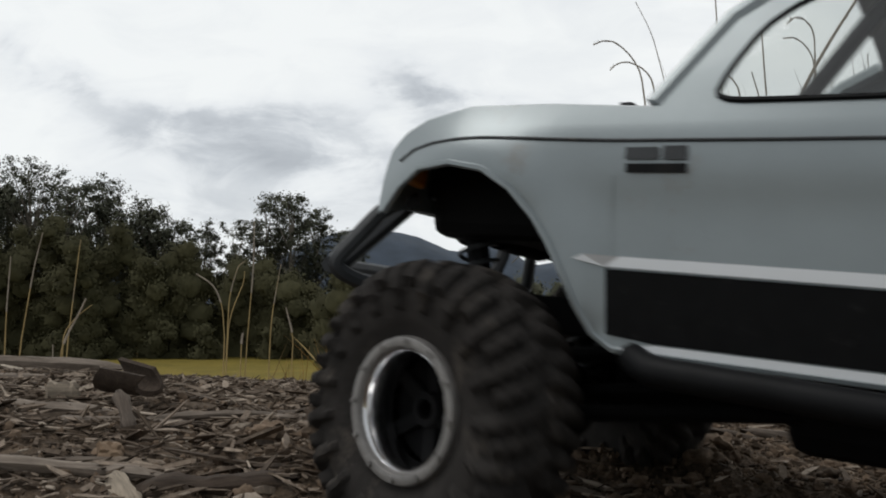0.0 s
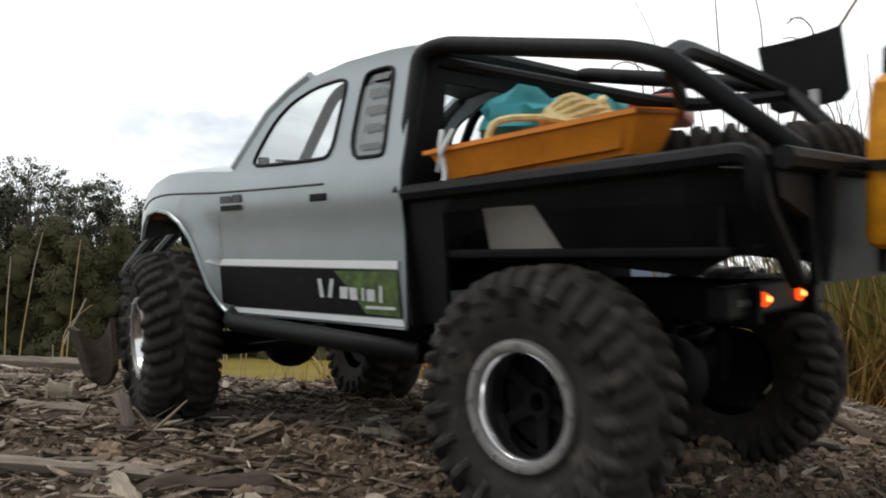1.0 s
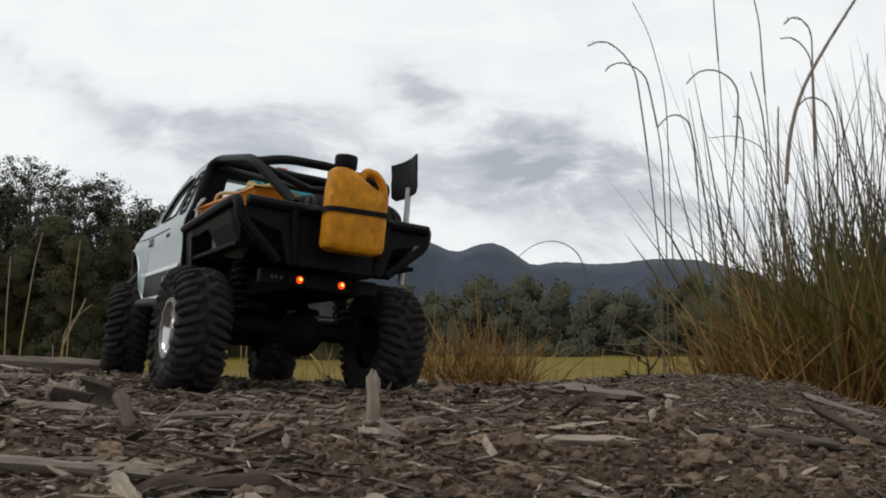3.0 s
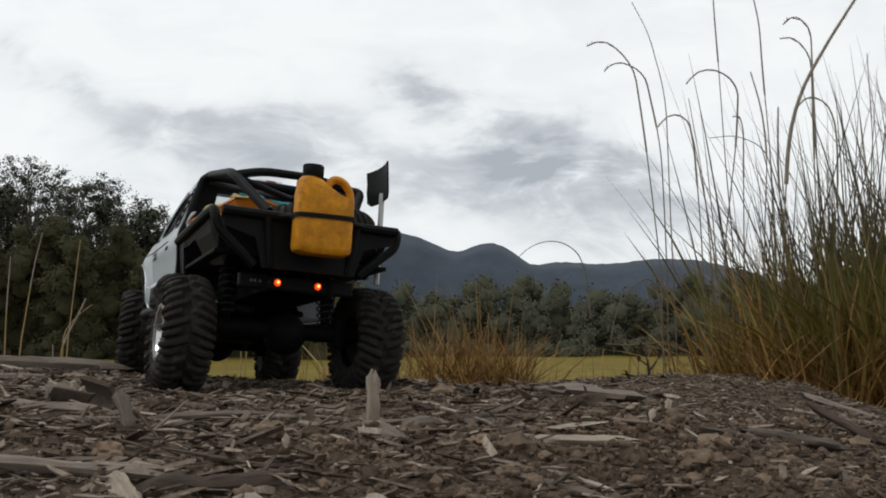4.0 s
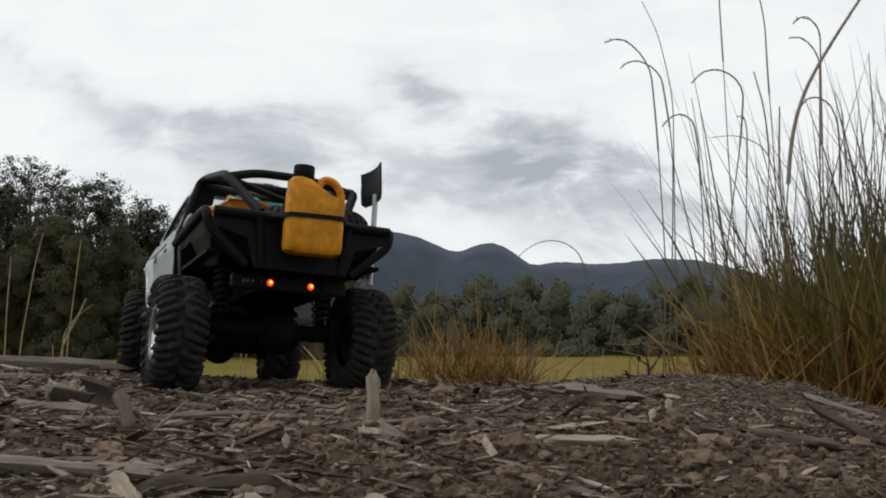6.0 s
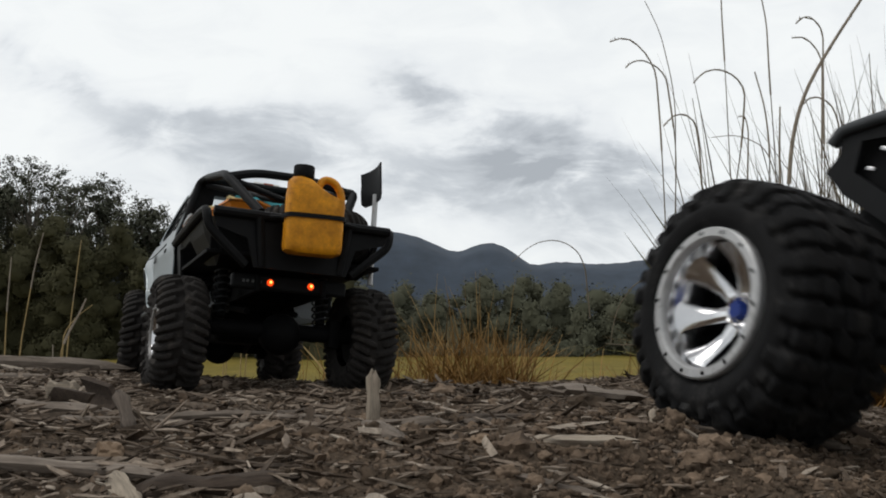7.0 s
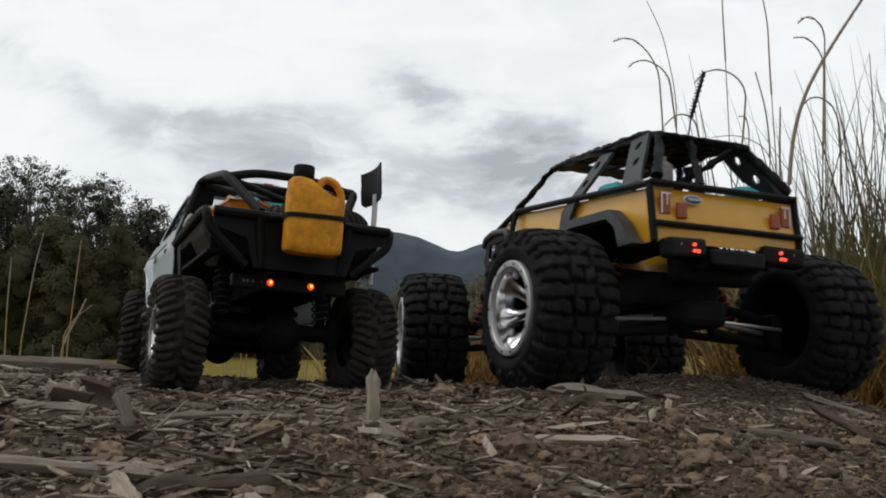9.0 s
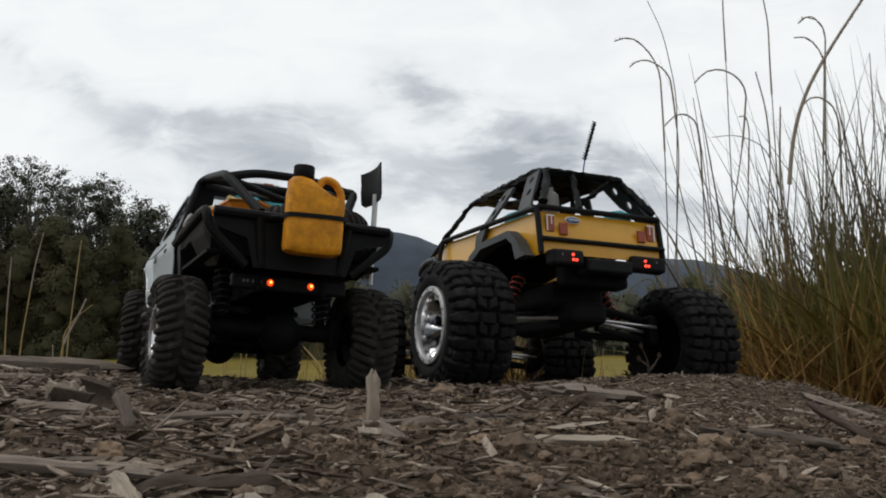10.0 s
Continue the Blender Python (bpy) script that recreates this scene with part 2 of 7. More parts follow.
def panel(bm, outline, place, holes=(), step=0.006, thick=0.0015):
    """A sheet with holes: a flat outline in (u, v), filled with small triangles and carried into space by place(u, v)."""
    from mathutils.geometry import delaunay_2d_cdt
    pts, edges = [], []
    for loop in (outline, *holes):
        base = len(pts)
        dense = []
        for (x0, y0), (x1, y1) in zip(loop, loop[1:] + loop[:1]):
            k = max(1, int(math.hypot(x1 - x0, y1 - y0) / step))
            dense += [(x0 + (x1 - x0) * i / k, y0 + (y1 - y0) * i / k) for i in range(k)]
        pts += dense
        edges += [(base + i, base + (i + 1) % len(dense)) for i in range(len(dense))]
    us, vs = [p[0] for p in outline], [p[1] for p in outline]
    u = min(us) + step / 2
    rim = list(pts)
    while u < max(us):
        v = min(vs) + step / 2
        while v < max(vs):
            if inside((u, v), outline) and not any(inside((u, v), h) for h in holes) \
                    and min((u - a) ** 2 + (v - b) ** 2 for a, b in rim) > (step * 0.4) ** 2:
                pts.append((u, v))
            v += step
        u += step
    co, _, tris, *_ = delaunay_2d_cdt([Vector(p) for p in pts], edges, [], 0, 1e-7)
    verts = [bm.verts.new(place(c.x, c.y)) for c in co]
    faces = []
    for tri in tris:
        c = (sum(co[i].x for i in tri) / 3, sum(co[i].y for i in tri) / 3)
        if inside(c, outline) and not any(inside(c, h) for h in holes):
            faces.append(bm.faces.new([verts[i] for i in tri]))
    for v in verts:
        if not v.link_faces:
            bm.verts.remove(v)
    if thick:
        bmesh.ops.recalc_face_normals(bm, faces=faces)
        bmesh.ops.solidify(bm, geom=faces, thickness=thick)


def grid_sheet(bm, rows):
    """A sheet through rows of points of equal length."""
    vs = [[bm.verts.new(p) for p in row] for row in rows]
    for a, b in zip(vs, vs[1:]):
        for i in range(len(a) - 1):
            bm.faces.new((a[i], a[i + 1], b[i + 1], b[i]))


def moulded_tyre(bm, profile, blocks, count, per, across, depth):
    """A tyre that turns about x, its tread moulded in one sheet. profile: half section (x, r) from the crown to the bead;
    blocks repeat count times round: angle from, to (shares of a repeat), section from, to (-1 to 1), skew, height."""
    half = np.array(profile)
    run = np.concatenate([[0], np.cumsum(np.hypot(*np.diff(half, axis=0).T))])
    run /= run[-1]
    u = np.linspace(-1, 1, across)
    xs = np.sign(u) * np.interp(abs(u), run, half[:, 0])
    rs = np.interp(abs(u), run, half[:, 1])
    tx, tr = np.gradient(xs), np.gradient(rs)
    ln = np.hypot(tx, tr)
    nx, nr = -tr / ln, tx / ln
    a = np.arange(count * per) / per
    A, U = np.meshgrid(a, u, indexing="ij")
    H = np.zeros_like(A)
    for a0, a1, u0, u1, skew, height in blocks:
        da = (A - (a0 + a1) / 2 - skew * (U - (u0 + u1) / 2) + 0.5) % 1.0 - 0.5
        m = np.clip(((a1 - a0) / 2 - abs(da)) / 0.09 + 0.5, 0, 1) * np.clip(((u1 - u0) / 2 - abs(U - (u0 + u1) / 2)) / 0.035 + 0.5, 0, 1)
        H = np.maximum(H, height * m * m * (3 - 2 * m))
    ang = 2 * math.pi * A / count
    X, Rr = xs + nx * H * depth, rs + nr * H * depth
    n = len(a)
    grid = [[bm.verts.new((X[i, j], Rr[i, j] * math.cos(ang[i, j]), Rr[i, j] * math.sin(ang[i, j]))) for j in range(across)] for i in range(n)]
    for i in range(n):
        p, q = grid[i], grid[(i + 1) % n]
        for j in range(across - 1):
            bm.faces.new((p[j], p[j + 1], q[j + 1], q[j]))


# ---- the ground: a low mound of mulch over a field ----
def rise(x, y):
    """Height of the mound and the land round it, without its small relief."""
    u, v = max(-0.75, min(0.75, x)), max(0.1, min(1.45, y))
    z = -0.0185 - 0.08 * u + 0.2244 * v - 0.075 * u * u + 0.035 * u * v - 0.2306 * v * v + 0.053 * v ** 3
    z += 0.026 * math.exp(-((x + 0.62) / 0.24) ** 2 - ((y - 1.12) / 0.22) ** 2)
    z += 0.036 * math.exp(-((x - 0.37) / 0.18) ** 2 - ((y - 1.08) / 0.14) ** 2)
    z += 0.008 * math.exp(-((x - 0.08) / 0.22) ** 2 - ((y - 0.98) / 0.10) ** 2)
    z -= 0.013 * math.exp(-((y - 0.33) / 0.13) ** 2)
    z -= 0.007 * math.exp(-((x + 0.25) / 0.10) ** 2 - ((y - 0.80) / 0.11) ** 2)
    z -= 0.004 * math.exp(-((x + 0.09) / 0.08) ** 2 - ((y - 0.88) / 0.09) ** 2)
    z += 0.014 * math.exp(-((x - 0.60) / 0.16) ** 2 - ((y - 1.24) / 0.11) ** 2)
    z -= 0.007 * math.exp(-((x + 0.13) / 0.08) ** 2 - ((y - 0.57) / 0.08) ** 2)
    z -= 0.009 * math.exp(-((x + 0.10) / 0.17) ** 2 - ((y - 0.88) / 0.20) ** 2)
    z -= 0.004 * math.exp(-((x + 0.26) / 0.06) ** 2 - ((y - 0.84) / 0.06) ** 2)
    if y > 1.4:
        z -= 0.16 * (y - 1.4)
    far = math.hypot(x, max(0.0, min(y, 1.4) - 0.6), min(0.0, y))
    if far > 2.0:
        z -= 0.10 * (far - 2.0)
    return max(z, -4.0)


def relief(x, y):
    """Small relief of the mulch; it dies away with distance."""
    d = math.hypot(x, y - 0.6)
    k = 1.0 if d < 1.2 else max(0.0, 1 - (d - 1.2) / 2)
    if k == 0:
        return 0.0
    n = noise.noise((x * 9, y * 9, 1.3)) * 0.008 + noise.noise((x * 28, y * 28, 4.1)) * 0.004
    n += noise.noise((x * 70, y * 70, 7.7)) * 0.0034
    soil = math.exp(-((x - 0.12) / 0.22) ** 2 - ((y - 0.50) / 0.17) ** 2)
    loam = math.exp(-((x - 0.22) / 0.28) ** 2 - ((y - 0.55) / 0.24) ** 2)
    n += loam * (abs(noise.noise((x * 20, y * 20, 6.4))) * 0.012 - 0.003 + noise.noise((x * 120, y * 120, 3.3)) * 0.0022)
    n += soil * (noise.noise((x * 38, y * 38, 2.2)) * 0.005 + abs(noise.noise((x * 75, y * 75, 9.1))) * 0.004)
    return n * k


def spread(fine_from, fine_to, step, lo, hi, grow=1.16):
    vals = list(np.arange(fine_from, fine_to, step))
    s, v = step, vals[-1]
    while v < hi:
        s *= grow
        v += s
        vals.append(v)
    s, v = step, vals[0]
    while v > lo:
        s *= grow
        v -= s
        vals.insert(0, v)
    return vals


def mulch_material():
    m = bpy.data.materials.new("mulch_and_field")
    m.use_nodes = True
    t = m.node_tree
    p = t.nodes["Principled BSDF"]
    co = t.nodes.new("ShaderNodeTexCoord").outputs["Object"]
    sep = t.nodes.new("ShaderNodeSeparateXYZ")
    t.links.new(co, sep.inputs[0])
    n1 = nd(t, "ShaderNodeTexNoise", Scale=14.0, Detail=8.0, Roughness=0.65)
    n2 = nd(t, "ShaderNodeTexNoise", Scale=170.0, Detail=6.0, Roughness=0.7)
    v1 = nd(t, "ShaderNodeTexVoronoi", Scale=130.0, Randomness=1.0)
    for n in (n1, n2, v1):
        t.links.new(co, n.inputs["Vector"])
    soil = ramp(t, n1.outputs["Fac"], [(0.3, (0.082, 0.059, 0.040)), (0.5, (0.140, 0.102, 0.071)), (0.7, (0.205, 0.153, 0.110))])
    bits = ramp(t, n2.outputs["Fac"], [(0.35, 0.45), (0.55, 1.0), (0.72, 1.7)])
    soil = mix_colour(t, 1.0, soil, bits, "MULTIPLY")
    f1 = nd(t, "ShaderNodeTexNoise", Scale=0.35, Detail=6.0, Roughness=0.6)
    f2 = nd(t, "ShaderNodeTexNoise", Scale=3.5, Detail=5.0, Roughness=0.7)
    for n in (f1, f2):
        t.links.new(co, n.inputs["Vector"])
    field = ramp(t, f1.outputs["Fac"], [(0.3, (0.13, 0.105, 0.018)), (0.7, (0.215, 0.160, 0.030))])
    field = mix_colour(t, 1.0, field, ramp(t, f2.outputs["Fac"], [(0.3, 0.75), (0.7, 1.2)]), "MULTIPLY")
    edge = math_node(t, "MULTIPLY_ADD", sep.outputs[2], -1.6, -0.45, clamp=True)
    t.links.new(mix_colour(t, edge, soil, field), p.inputs["Base Color"])
    p.inputs["Roughness"].default_value = 0.95
    p.inputs["Specular IOR Level"].default_value = 0.2
    h = math_node(t, "ADD", n2.outputs["Fac"], math_node(t, "MULTIPLY", v1.outputs["Distance"], 0.6))
    bn = nd(t, "ShaderNodeBump", Strength=0.9, Distance=0.008)
    t.links.new(h, bn.inputs["Height"])
    t.links.new(bn.outputs[0], p.inputs["Normal"])
    return m


def make_ground():
    xs = spread(-0.70, 0.80, 0.0048, -3500, 3500)
    ys = spread(0.22, 1.4, 0.0048, -3500, 3500)
    verts = [(x, y, rise(x, y) + relief(x, y)) for y in ys for x in xs]
    n = len(xs)
    faces = [(j * n + i, j * n + i + 1, (j + 1) * n + i + 1, (j + 1) * n + i)
             for j in range(len(ys) - 1) for i in range(n - 1)]
    ob = new("ground", mesh_from("ground", verts, faces, mulch_material(), True))
    tagged(ob, "brown mulch mound sloping down to a dry yellow-green grass field", "ground", kind="structure")


make_ground()


# ---- distance: hills tinted blue for haze, far woods ----
def make_hills():
    """A wooded range, two kilometres and more away."""
    # the blue haze of distance is put into the hills' colour
    mat = material("hazed_far_hills", (0.044, 0.060, 0.084), 0.95, 0, 0.22, 0.012, 0.06, 0.0)
    bumps = [(-230, 280, 460), (140, 236, 210), (700, 186, 520), (380, 176, 300), (-1200, 240, 500), (1600, 190, 520)]
    verts, faces = [], []
    xs = np.arange(-2600, 2600, 14.0)
    for j, (dy, k) in enumerate(((0, 0.0), (120, 0.45), (260, 0.82), (380, 1.0), (700, 0.5))):
        for x in xs:
            h = sum((b * math.exp(-((x - c) / w) ** 2)) ** 9 for c, b, w in bumps) ** (1 / 9)
            h += 6 * noise.noise((x * 0.009, dy * 0.01, 2.0)) + 2.5 * noise.noise((x * 0.08, dy * 0.04, 5.0))
            verts.append((x, 2300 + dy, -6 + h * k))
    n = len(xs)
    faces = [(j * n + i, j * n + i + 1, (j + 1) * n + i + 1, (j + 1) * n + i) for j in range(4) for i in range(n - 1)]
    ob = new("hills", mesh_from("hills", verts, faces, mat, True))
    tagged(ob, "distant wooded hills behind the field, tinted blue-grey for haze", "hills", kind="structure")


make_hills()


def leaf_quads(pos, out, size, rng, loose):
    """One small leaf clump at each position, facing outwards more or less."""
    n = len(pos)
    nrm = out + loose * rng.normal(size=(n, 3))
    a = np.cross(nrm, rng.normal(size=(n, 3)))
    a /= np.linalg.norm(a, axis=1)[:, None]
    b = np.cross(nrm, a)
    b /= np.linalg.norm(b, axis=1)[:, None]
    s = (size * rng.uniform(0.5, 1.4, n))[:, None]
    return np.stack([pos - a * s, pos - b * s * 0.6, pos + a * s, pos + b * s * 0.6], axis=1).reshape(-1, 3)


def soft_normals(me, away):
    """Leaves take the shading of the rounded mass that they belong to."""
    away = away / np.maximum(1e-6, np.linalg.norm(away, axis=1))[:, None]
    me.normals_split_custom_set_from_vertices(away.tolist())


def leaf_mesh(name, centres, radii, per, size, mat, rng, squash=0.8):
    """Many small leaf clumps, densest at the middle of each spray."""
    C, R = np.array(centres), np.array(radii)
    pick = np.repeat(np.arange(len(C)), per)
    d = rng.normal(size=(len(pick), 3))
    pos = C[pick] + d * (0.55 * R[pick])[:, None] * np.array([1, 1, squash])
    quad = leaf_quads(pos, d * 0.4 + np.array([0, 0, 0.4]), size, rng, 0.6)
    me = mesh_from(name, quad, np.arange(len(quad)).reshape(-1, 4).tolist(), mat, True)
    away = pos - C.mean(axis=0) + d * (0.8 * R[pick])[:, None]
    soft_normals(me, np.repeat(away, 4, axis=0))
    return me


def leaf_material(name, dark, light):
    m = bpy.data.materials.new(name)
    m.use_nodes = True
    t = m.node_tree
    p = t.nodes["Principled BSDF"]
    geo = t.nodes.new("ShaderNodeNewGeometry").outputs["Random Per Island"]
    co = t.nodes.new("ShaderNodeTexCoord").outputs["Object"]
    n1 = nd(t, "ShaderNodeTexNoise", Scale=0.35, Detail=3.0)
    t.links.new(co, n1.inputs["Vector"])
    mixed = math_node(t, "ADD", math_node(t, "MULTIPLY", geo, 0.25), math_node(t, "MULTIPLY", n1.outputs["Fac"], 0.8))
    t.links.new(ramp(t, mixed, [(0.25, dark), (0.8, light)]), p.inputs["Base Color"])
    p.inputs["Roughness"].default_value = 0.8
    p.inputs["Specular IOR Level"].default_value = 0.15
    return m


M_GUM = leaf_material("gum_leaves", (0.066, 0.071, 0.050), (0.115, 0.120, 0.084))
M_BUSH = leaf_material("bush_leaves", (0.044, 0.043, 0.021), (0.072, 0.068, 0.033))
# the far woods' colours are greyed to carry a slight haze
M_WOODS = leaf_material("hazed_far_leaves", (0.074, 0.078, 0.052), (0.098, 0.098, 0.064))
M_BARK = material("grey_bark", (0.16, 0.14, 0.115), 0.9, 0, 0.3, 3, 30, 0.2)


def make_tree(x, y, height, width, seed, crown_from=0.45):
    """A gum tree: tapered trunk, forked limbs and an open crown of leaf clumps."""
    rng = np.random.default_rng(seed)
    z0 = rise(x, y) - 0.3
    ob = tagged(new("tree"), "tall dark green gum tree with an open crown", "tree", "gum trees at the field's edge")
    ob.location = (x, y, z0)
    bm = bmesh.new()
    lean = rng.normal(0, 0.04, 2) * height
    top = Vector((lean[0], lean[1], height * 0.86))
    tube(bm, [(0, 0, 0), top * 0.35 + Vector((rng.normal() * 0.15, 0, 0)), top * 0.7, top], 0.02 * height, 7, 1.5, 0.004 * height)
    centres, radii = [], []
    for k in range(24):
        f = rng.uniform(crown_from, 0.99)
        a = rng.uniform(0, 2 * math.pi)
        reach = width * rng.uniform(0.2, 1.0) * (1.1 - 0.7 * f)
        base = top * f * 0.85
        tip = Vector((top.x * f + reach * math.cos(a), top.y * f + reach * math.sin(a), height * (f + 0.03)))
        tube(bm, [base, base.lerp(tip, 0.5) + Vector((0, 0, -0.15)), tip], 0.006 * height, 5, 0.3, 0.002 * height)
        for _ in range(8):
            c = tip + Vector(np.clip(rng.normal(0, 0.16, 3), -0.22, 0.2) * width)
            centres.append(c)
            radii.append(width * rng.uniform(0.06, 0.17))
    part("trunk", bm, M_BARK, ob)
    crown = new("crown", leaf_mesh("crown", centres, radii, 46, 0.135, M_GUM, rng, 0.6))
    crown.parent = ob
    return ob


def make_grove():
    # x, y, height, width of the taller gums
    for i, (x, y, h, w) in enumerate([(-45.0, 96, 20.4, 6.4), (-49.0, 98, 18.4, 5.6), (-41.6, 95, 19.6, 6.0), (-38.6, 97, 18.6, 5.8), (-36.2, 96, 17.0, 4.8),
                                      (-33.2, 98, 16.6, 5.2), (-31.0, 97, 15.6, 4.6), (-52.5, 99, 18.6, 6.0), (-28.6, 103, 15.2, 4.6), (-22.2, 106, 18.4, 6.0),
                                      (-18.8, 105, 18.7, 6.0), (-15.4, 107, 16.6, 5.4), (-25.4, 107, 15.4, 5.0), (-12.6, 110, 14.2, 4.8), (-56, 100, 19.0, 6.2),
                                      (-47.2, 104, 19.0, 5.6), (-43.4, 105, 19.4, 5.6), (-20.4, 110, 17.2, 5.4), (-35.0, 104, 16.6, 5.0)]):
        make_tree(x, y, h, w, 40 + i, 0.38)


make_grove()


def bush_mass(name, bushes, lumps, per, size, mat, rng):
    """Rounded crowns, each of several lumps: an inner mass of foliage and many leaf clumps over it. bushes: x, y, foot, top, half width."""
    bm = bmesh.new()
    bmesh.ops.create_icosphere(bm, subdivisions=2, radius=1.0)
    unit = np.array([v.co[:] for v in bm.verts])
    tris = np.array([[v.index for v in f.verts] for f in bm.faces])
    bm.free()
    verts, faces, away, count = [], [], [], 0
    for x, y, z0, z1, w in bushes:
        tall = z1 - z0
        steps = max(lumps, int(lumps * tall / (2.6 * w)))
        for k in range(steps):
            up = (k + rng.uniform(0.2, 0.8)) / steps
            r = w * rng.uniform(0.42, 0.72) * (1.0 - 0.35 * up)
            side = w * (1 - up ** 2.5) * 0.85
            c = np.array([x + rng.uniform(-side, side), y - abs(rng.normal(0, 0.3 * w)) + 1.1 * w * (1 - up) ** 1.5, z0 + tall * up - 0.8 * r * up])
            scale = r * np.array([1.0, 1.0, rng.uniform(0.7, 0.95)])
            lump = np.array([1 + 0.3 * noise.noise((p[0] * 1.7 + count, p[1] * 1.7, p[2] * 1.7)) for p in unit])
            verts.append(c + unit * lump[:, None] * scale * 0.74)
            away.append(0.45 * unit + np.array([0, -0.35, 0.45]))
            faces += (tris + count).tolist()
            count += len(unit)
            d = rng.normal(size=(per, 3))
            d /= np.linalg.norm(d, axis=1)[:, None]
            d[:, 1] = np.where(rng.uniform(size=per) < 0.75, -abs(d[:, 1]), d[:, 1])
            d[:, 2] = np.where(rng.uniform(size=per) < 0.5, abs(d[:, 2]), d[:, 2])
            pos = c + d * scale * np.array([1.0, 1.0, 1.15]) * (0.90 + 0.22 * rng.normal(size=(per, 1)))
            verts.append(leaf_quads(pos, d, size, rng, 0.45))
            away.append(np.repeat(0.45 * d + np.array([0, -0.35, 0.45]), 4, axis=0))
            faces += (np.arange(4 * per).reshape(-1, 4) + count).tolist()
            count += 4 * per
    me = mesh_from(name, np.concatenate(verts), faces, mat, True)
    soft_normals(me, np.concatenate(away))
    return me


def make_woods():
    """Undergrowth before the gums, and the belt of woods across the field."""
    rng = np.random.default_rng(5)
    bushes = []
    for k in range(46):
        x = -64 + 1.25 * k + rng.normal(0, 0.6)
        top_z = (10.2 if x < -33 else 8.6 if x < -23 else 6.6 if x < -15 else 5.0) + rng.uniform(-3.2, 0.6)
        bushes.append((x, 88 + rng.normal(0, 2.4), -5.0, top_z, rng.uniform(2.4, 4.0)))
    for k in range(12):
        bushes.append((-62 + 4.9 * k + rng.normal(0, 0.6), 84.5 + rng.normal(0, 0.8), -4.4, rng.uniform(-2.6, 0.6), rng.uniform(1.4, 2.4)))
    ob = new("undergrowth", bush_mass("undergrowth", bushes, 10, 320, 0.130, M_BUSH, rng))
    tagged(ob, "dense olive green undergrowth along the field's edge", "bushes", kind="stuff")
    bushes = []
    for k in range(52):
        x = -20 + 1.85 * k + rng.normal(0, 0.7)
        bushes.append((x, 101 + rng.normal(0, 2.0), -5.0, 4.2 + rng.uniform(-1.2, 1.0) + 0.7 * math.sin(x * 0.23), rng.uniform(2.8, 4.6)))
    for k in range(44):
        bushes.append((-18 + 2.1 * k + rng.normal(0, 0.9), 95 + rng.normal(0, 1.6), -4.8, rng.uniform(-0.6, 3.2), rng.uniform(2.2, 3.8)))
    for k in range(40):
        bushes.append((-18 + 2.3 * k + rng.normal(0, 0.8), 91 + rng.normal(0, 1.0), -4.6, rng.uniform(-3.0, -0.6), rng.uniform(1.2, 2.4)))
    ob = new("woods", bush_mass("woods", bushes, 10, 150, 0.165, M_WOODS, rng))
    tagged(ob, "belt of grey-green woods on the far side of the field", "woods", kind="stuff")


make_woods()


# ---- the silver model pickup; its origin lies on the ground under the rear axle, y forward ----
def side_x(y, z):
    """Half width of the pickup's shell: upright below, leaning in above the belt, drawn in at the nose, bulging at the arch."""
    w = 0.0900
    if z > 0.160:
        w -= 0.022 * min(1.0, (z - 0.160) / 0.062) ** 1.15
    if y > 0.295:
        w -= 0.007 * ((y - 0.295) / 0.055) ** 2
    arch = math.hypot(y - 0.311, z - 0.100)
    if y > 0.25:
        w += 0.004 * math.exp(-((arch - 0.050) / 0.012) ** 2)
    w += 0.0016 * math.exp(-((z - 0.150) / 0.012) ** 2)
    return w


SHELL_TOP = [(0.353, 0.129), (0.3520, 0.1430), (0.3495, 0.1560), (0.343, 0.1640), (0.333, 0.1690), (0.312, 0.1735), (0.28, 0.173), (0.236, 0.170)]
SCREEN = [(0.236, 0.170), (0.2242, 0.188), (0.2143, 0.203), (0.199, 0.2141), (0.183, 0.2217)]
ROOF = [(0.183, 0.2217), (0.149, 0.2262), (0.114, 0.2272), (0.0963, 0.2265), (0.0900, 0.2225)]
SIDE_LOW = [(0.084, 0.082), (0.242, 0.084), (0.250, 0.0887), (0.256, 0.0985), (0.2635, 0.1122), (0.2683, 0.1198), (0.2752, 0.1288),
            (0.286, 0.1393), (0.2982, 0.1465), (0.3138, 0.149), (0.329, 0.147), (0.3398, 0.140)]
SIDE_WIN = [(0.2150, 0.1715), (0.2116, 0.1824), (0.2026, 0.1987), (0.1911, 0.2080), (0.1732, 0.2143), (0.1456, 0.2167), (0.1433, 0.2039),
            (0.1418, 0.1715), (0.1571, 0.1707), (0.1857, 0.1709)]
REAR_WIN = [(0.1262, 0.1690), (0.1305, 0.2140), (0.1262, 0.2172), (0.1115, 0.2178), (0.1075, 0.2150), (0.1042, 0.1973), (0.0998, 0.1702), (0.1027, 0.1686)]


def across(profile, inset=0.0, n=14, crown=0.008):
    rows = []
    for y, z in profile:
        w = side_x(y, z) - inset
        rows.append([(w * s, y, z + crown * (1 - abs(s) ** 5)) for s in (math.sin(math.pi / 2 * (2 * i / n - 1)) for i in range(n + 1))])
    return rows


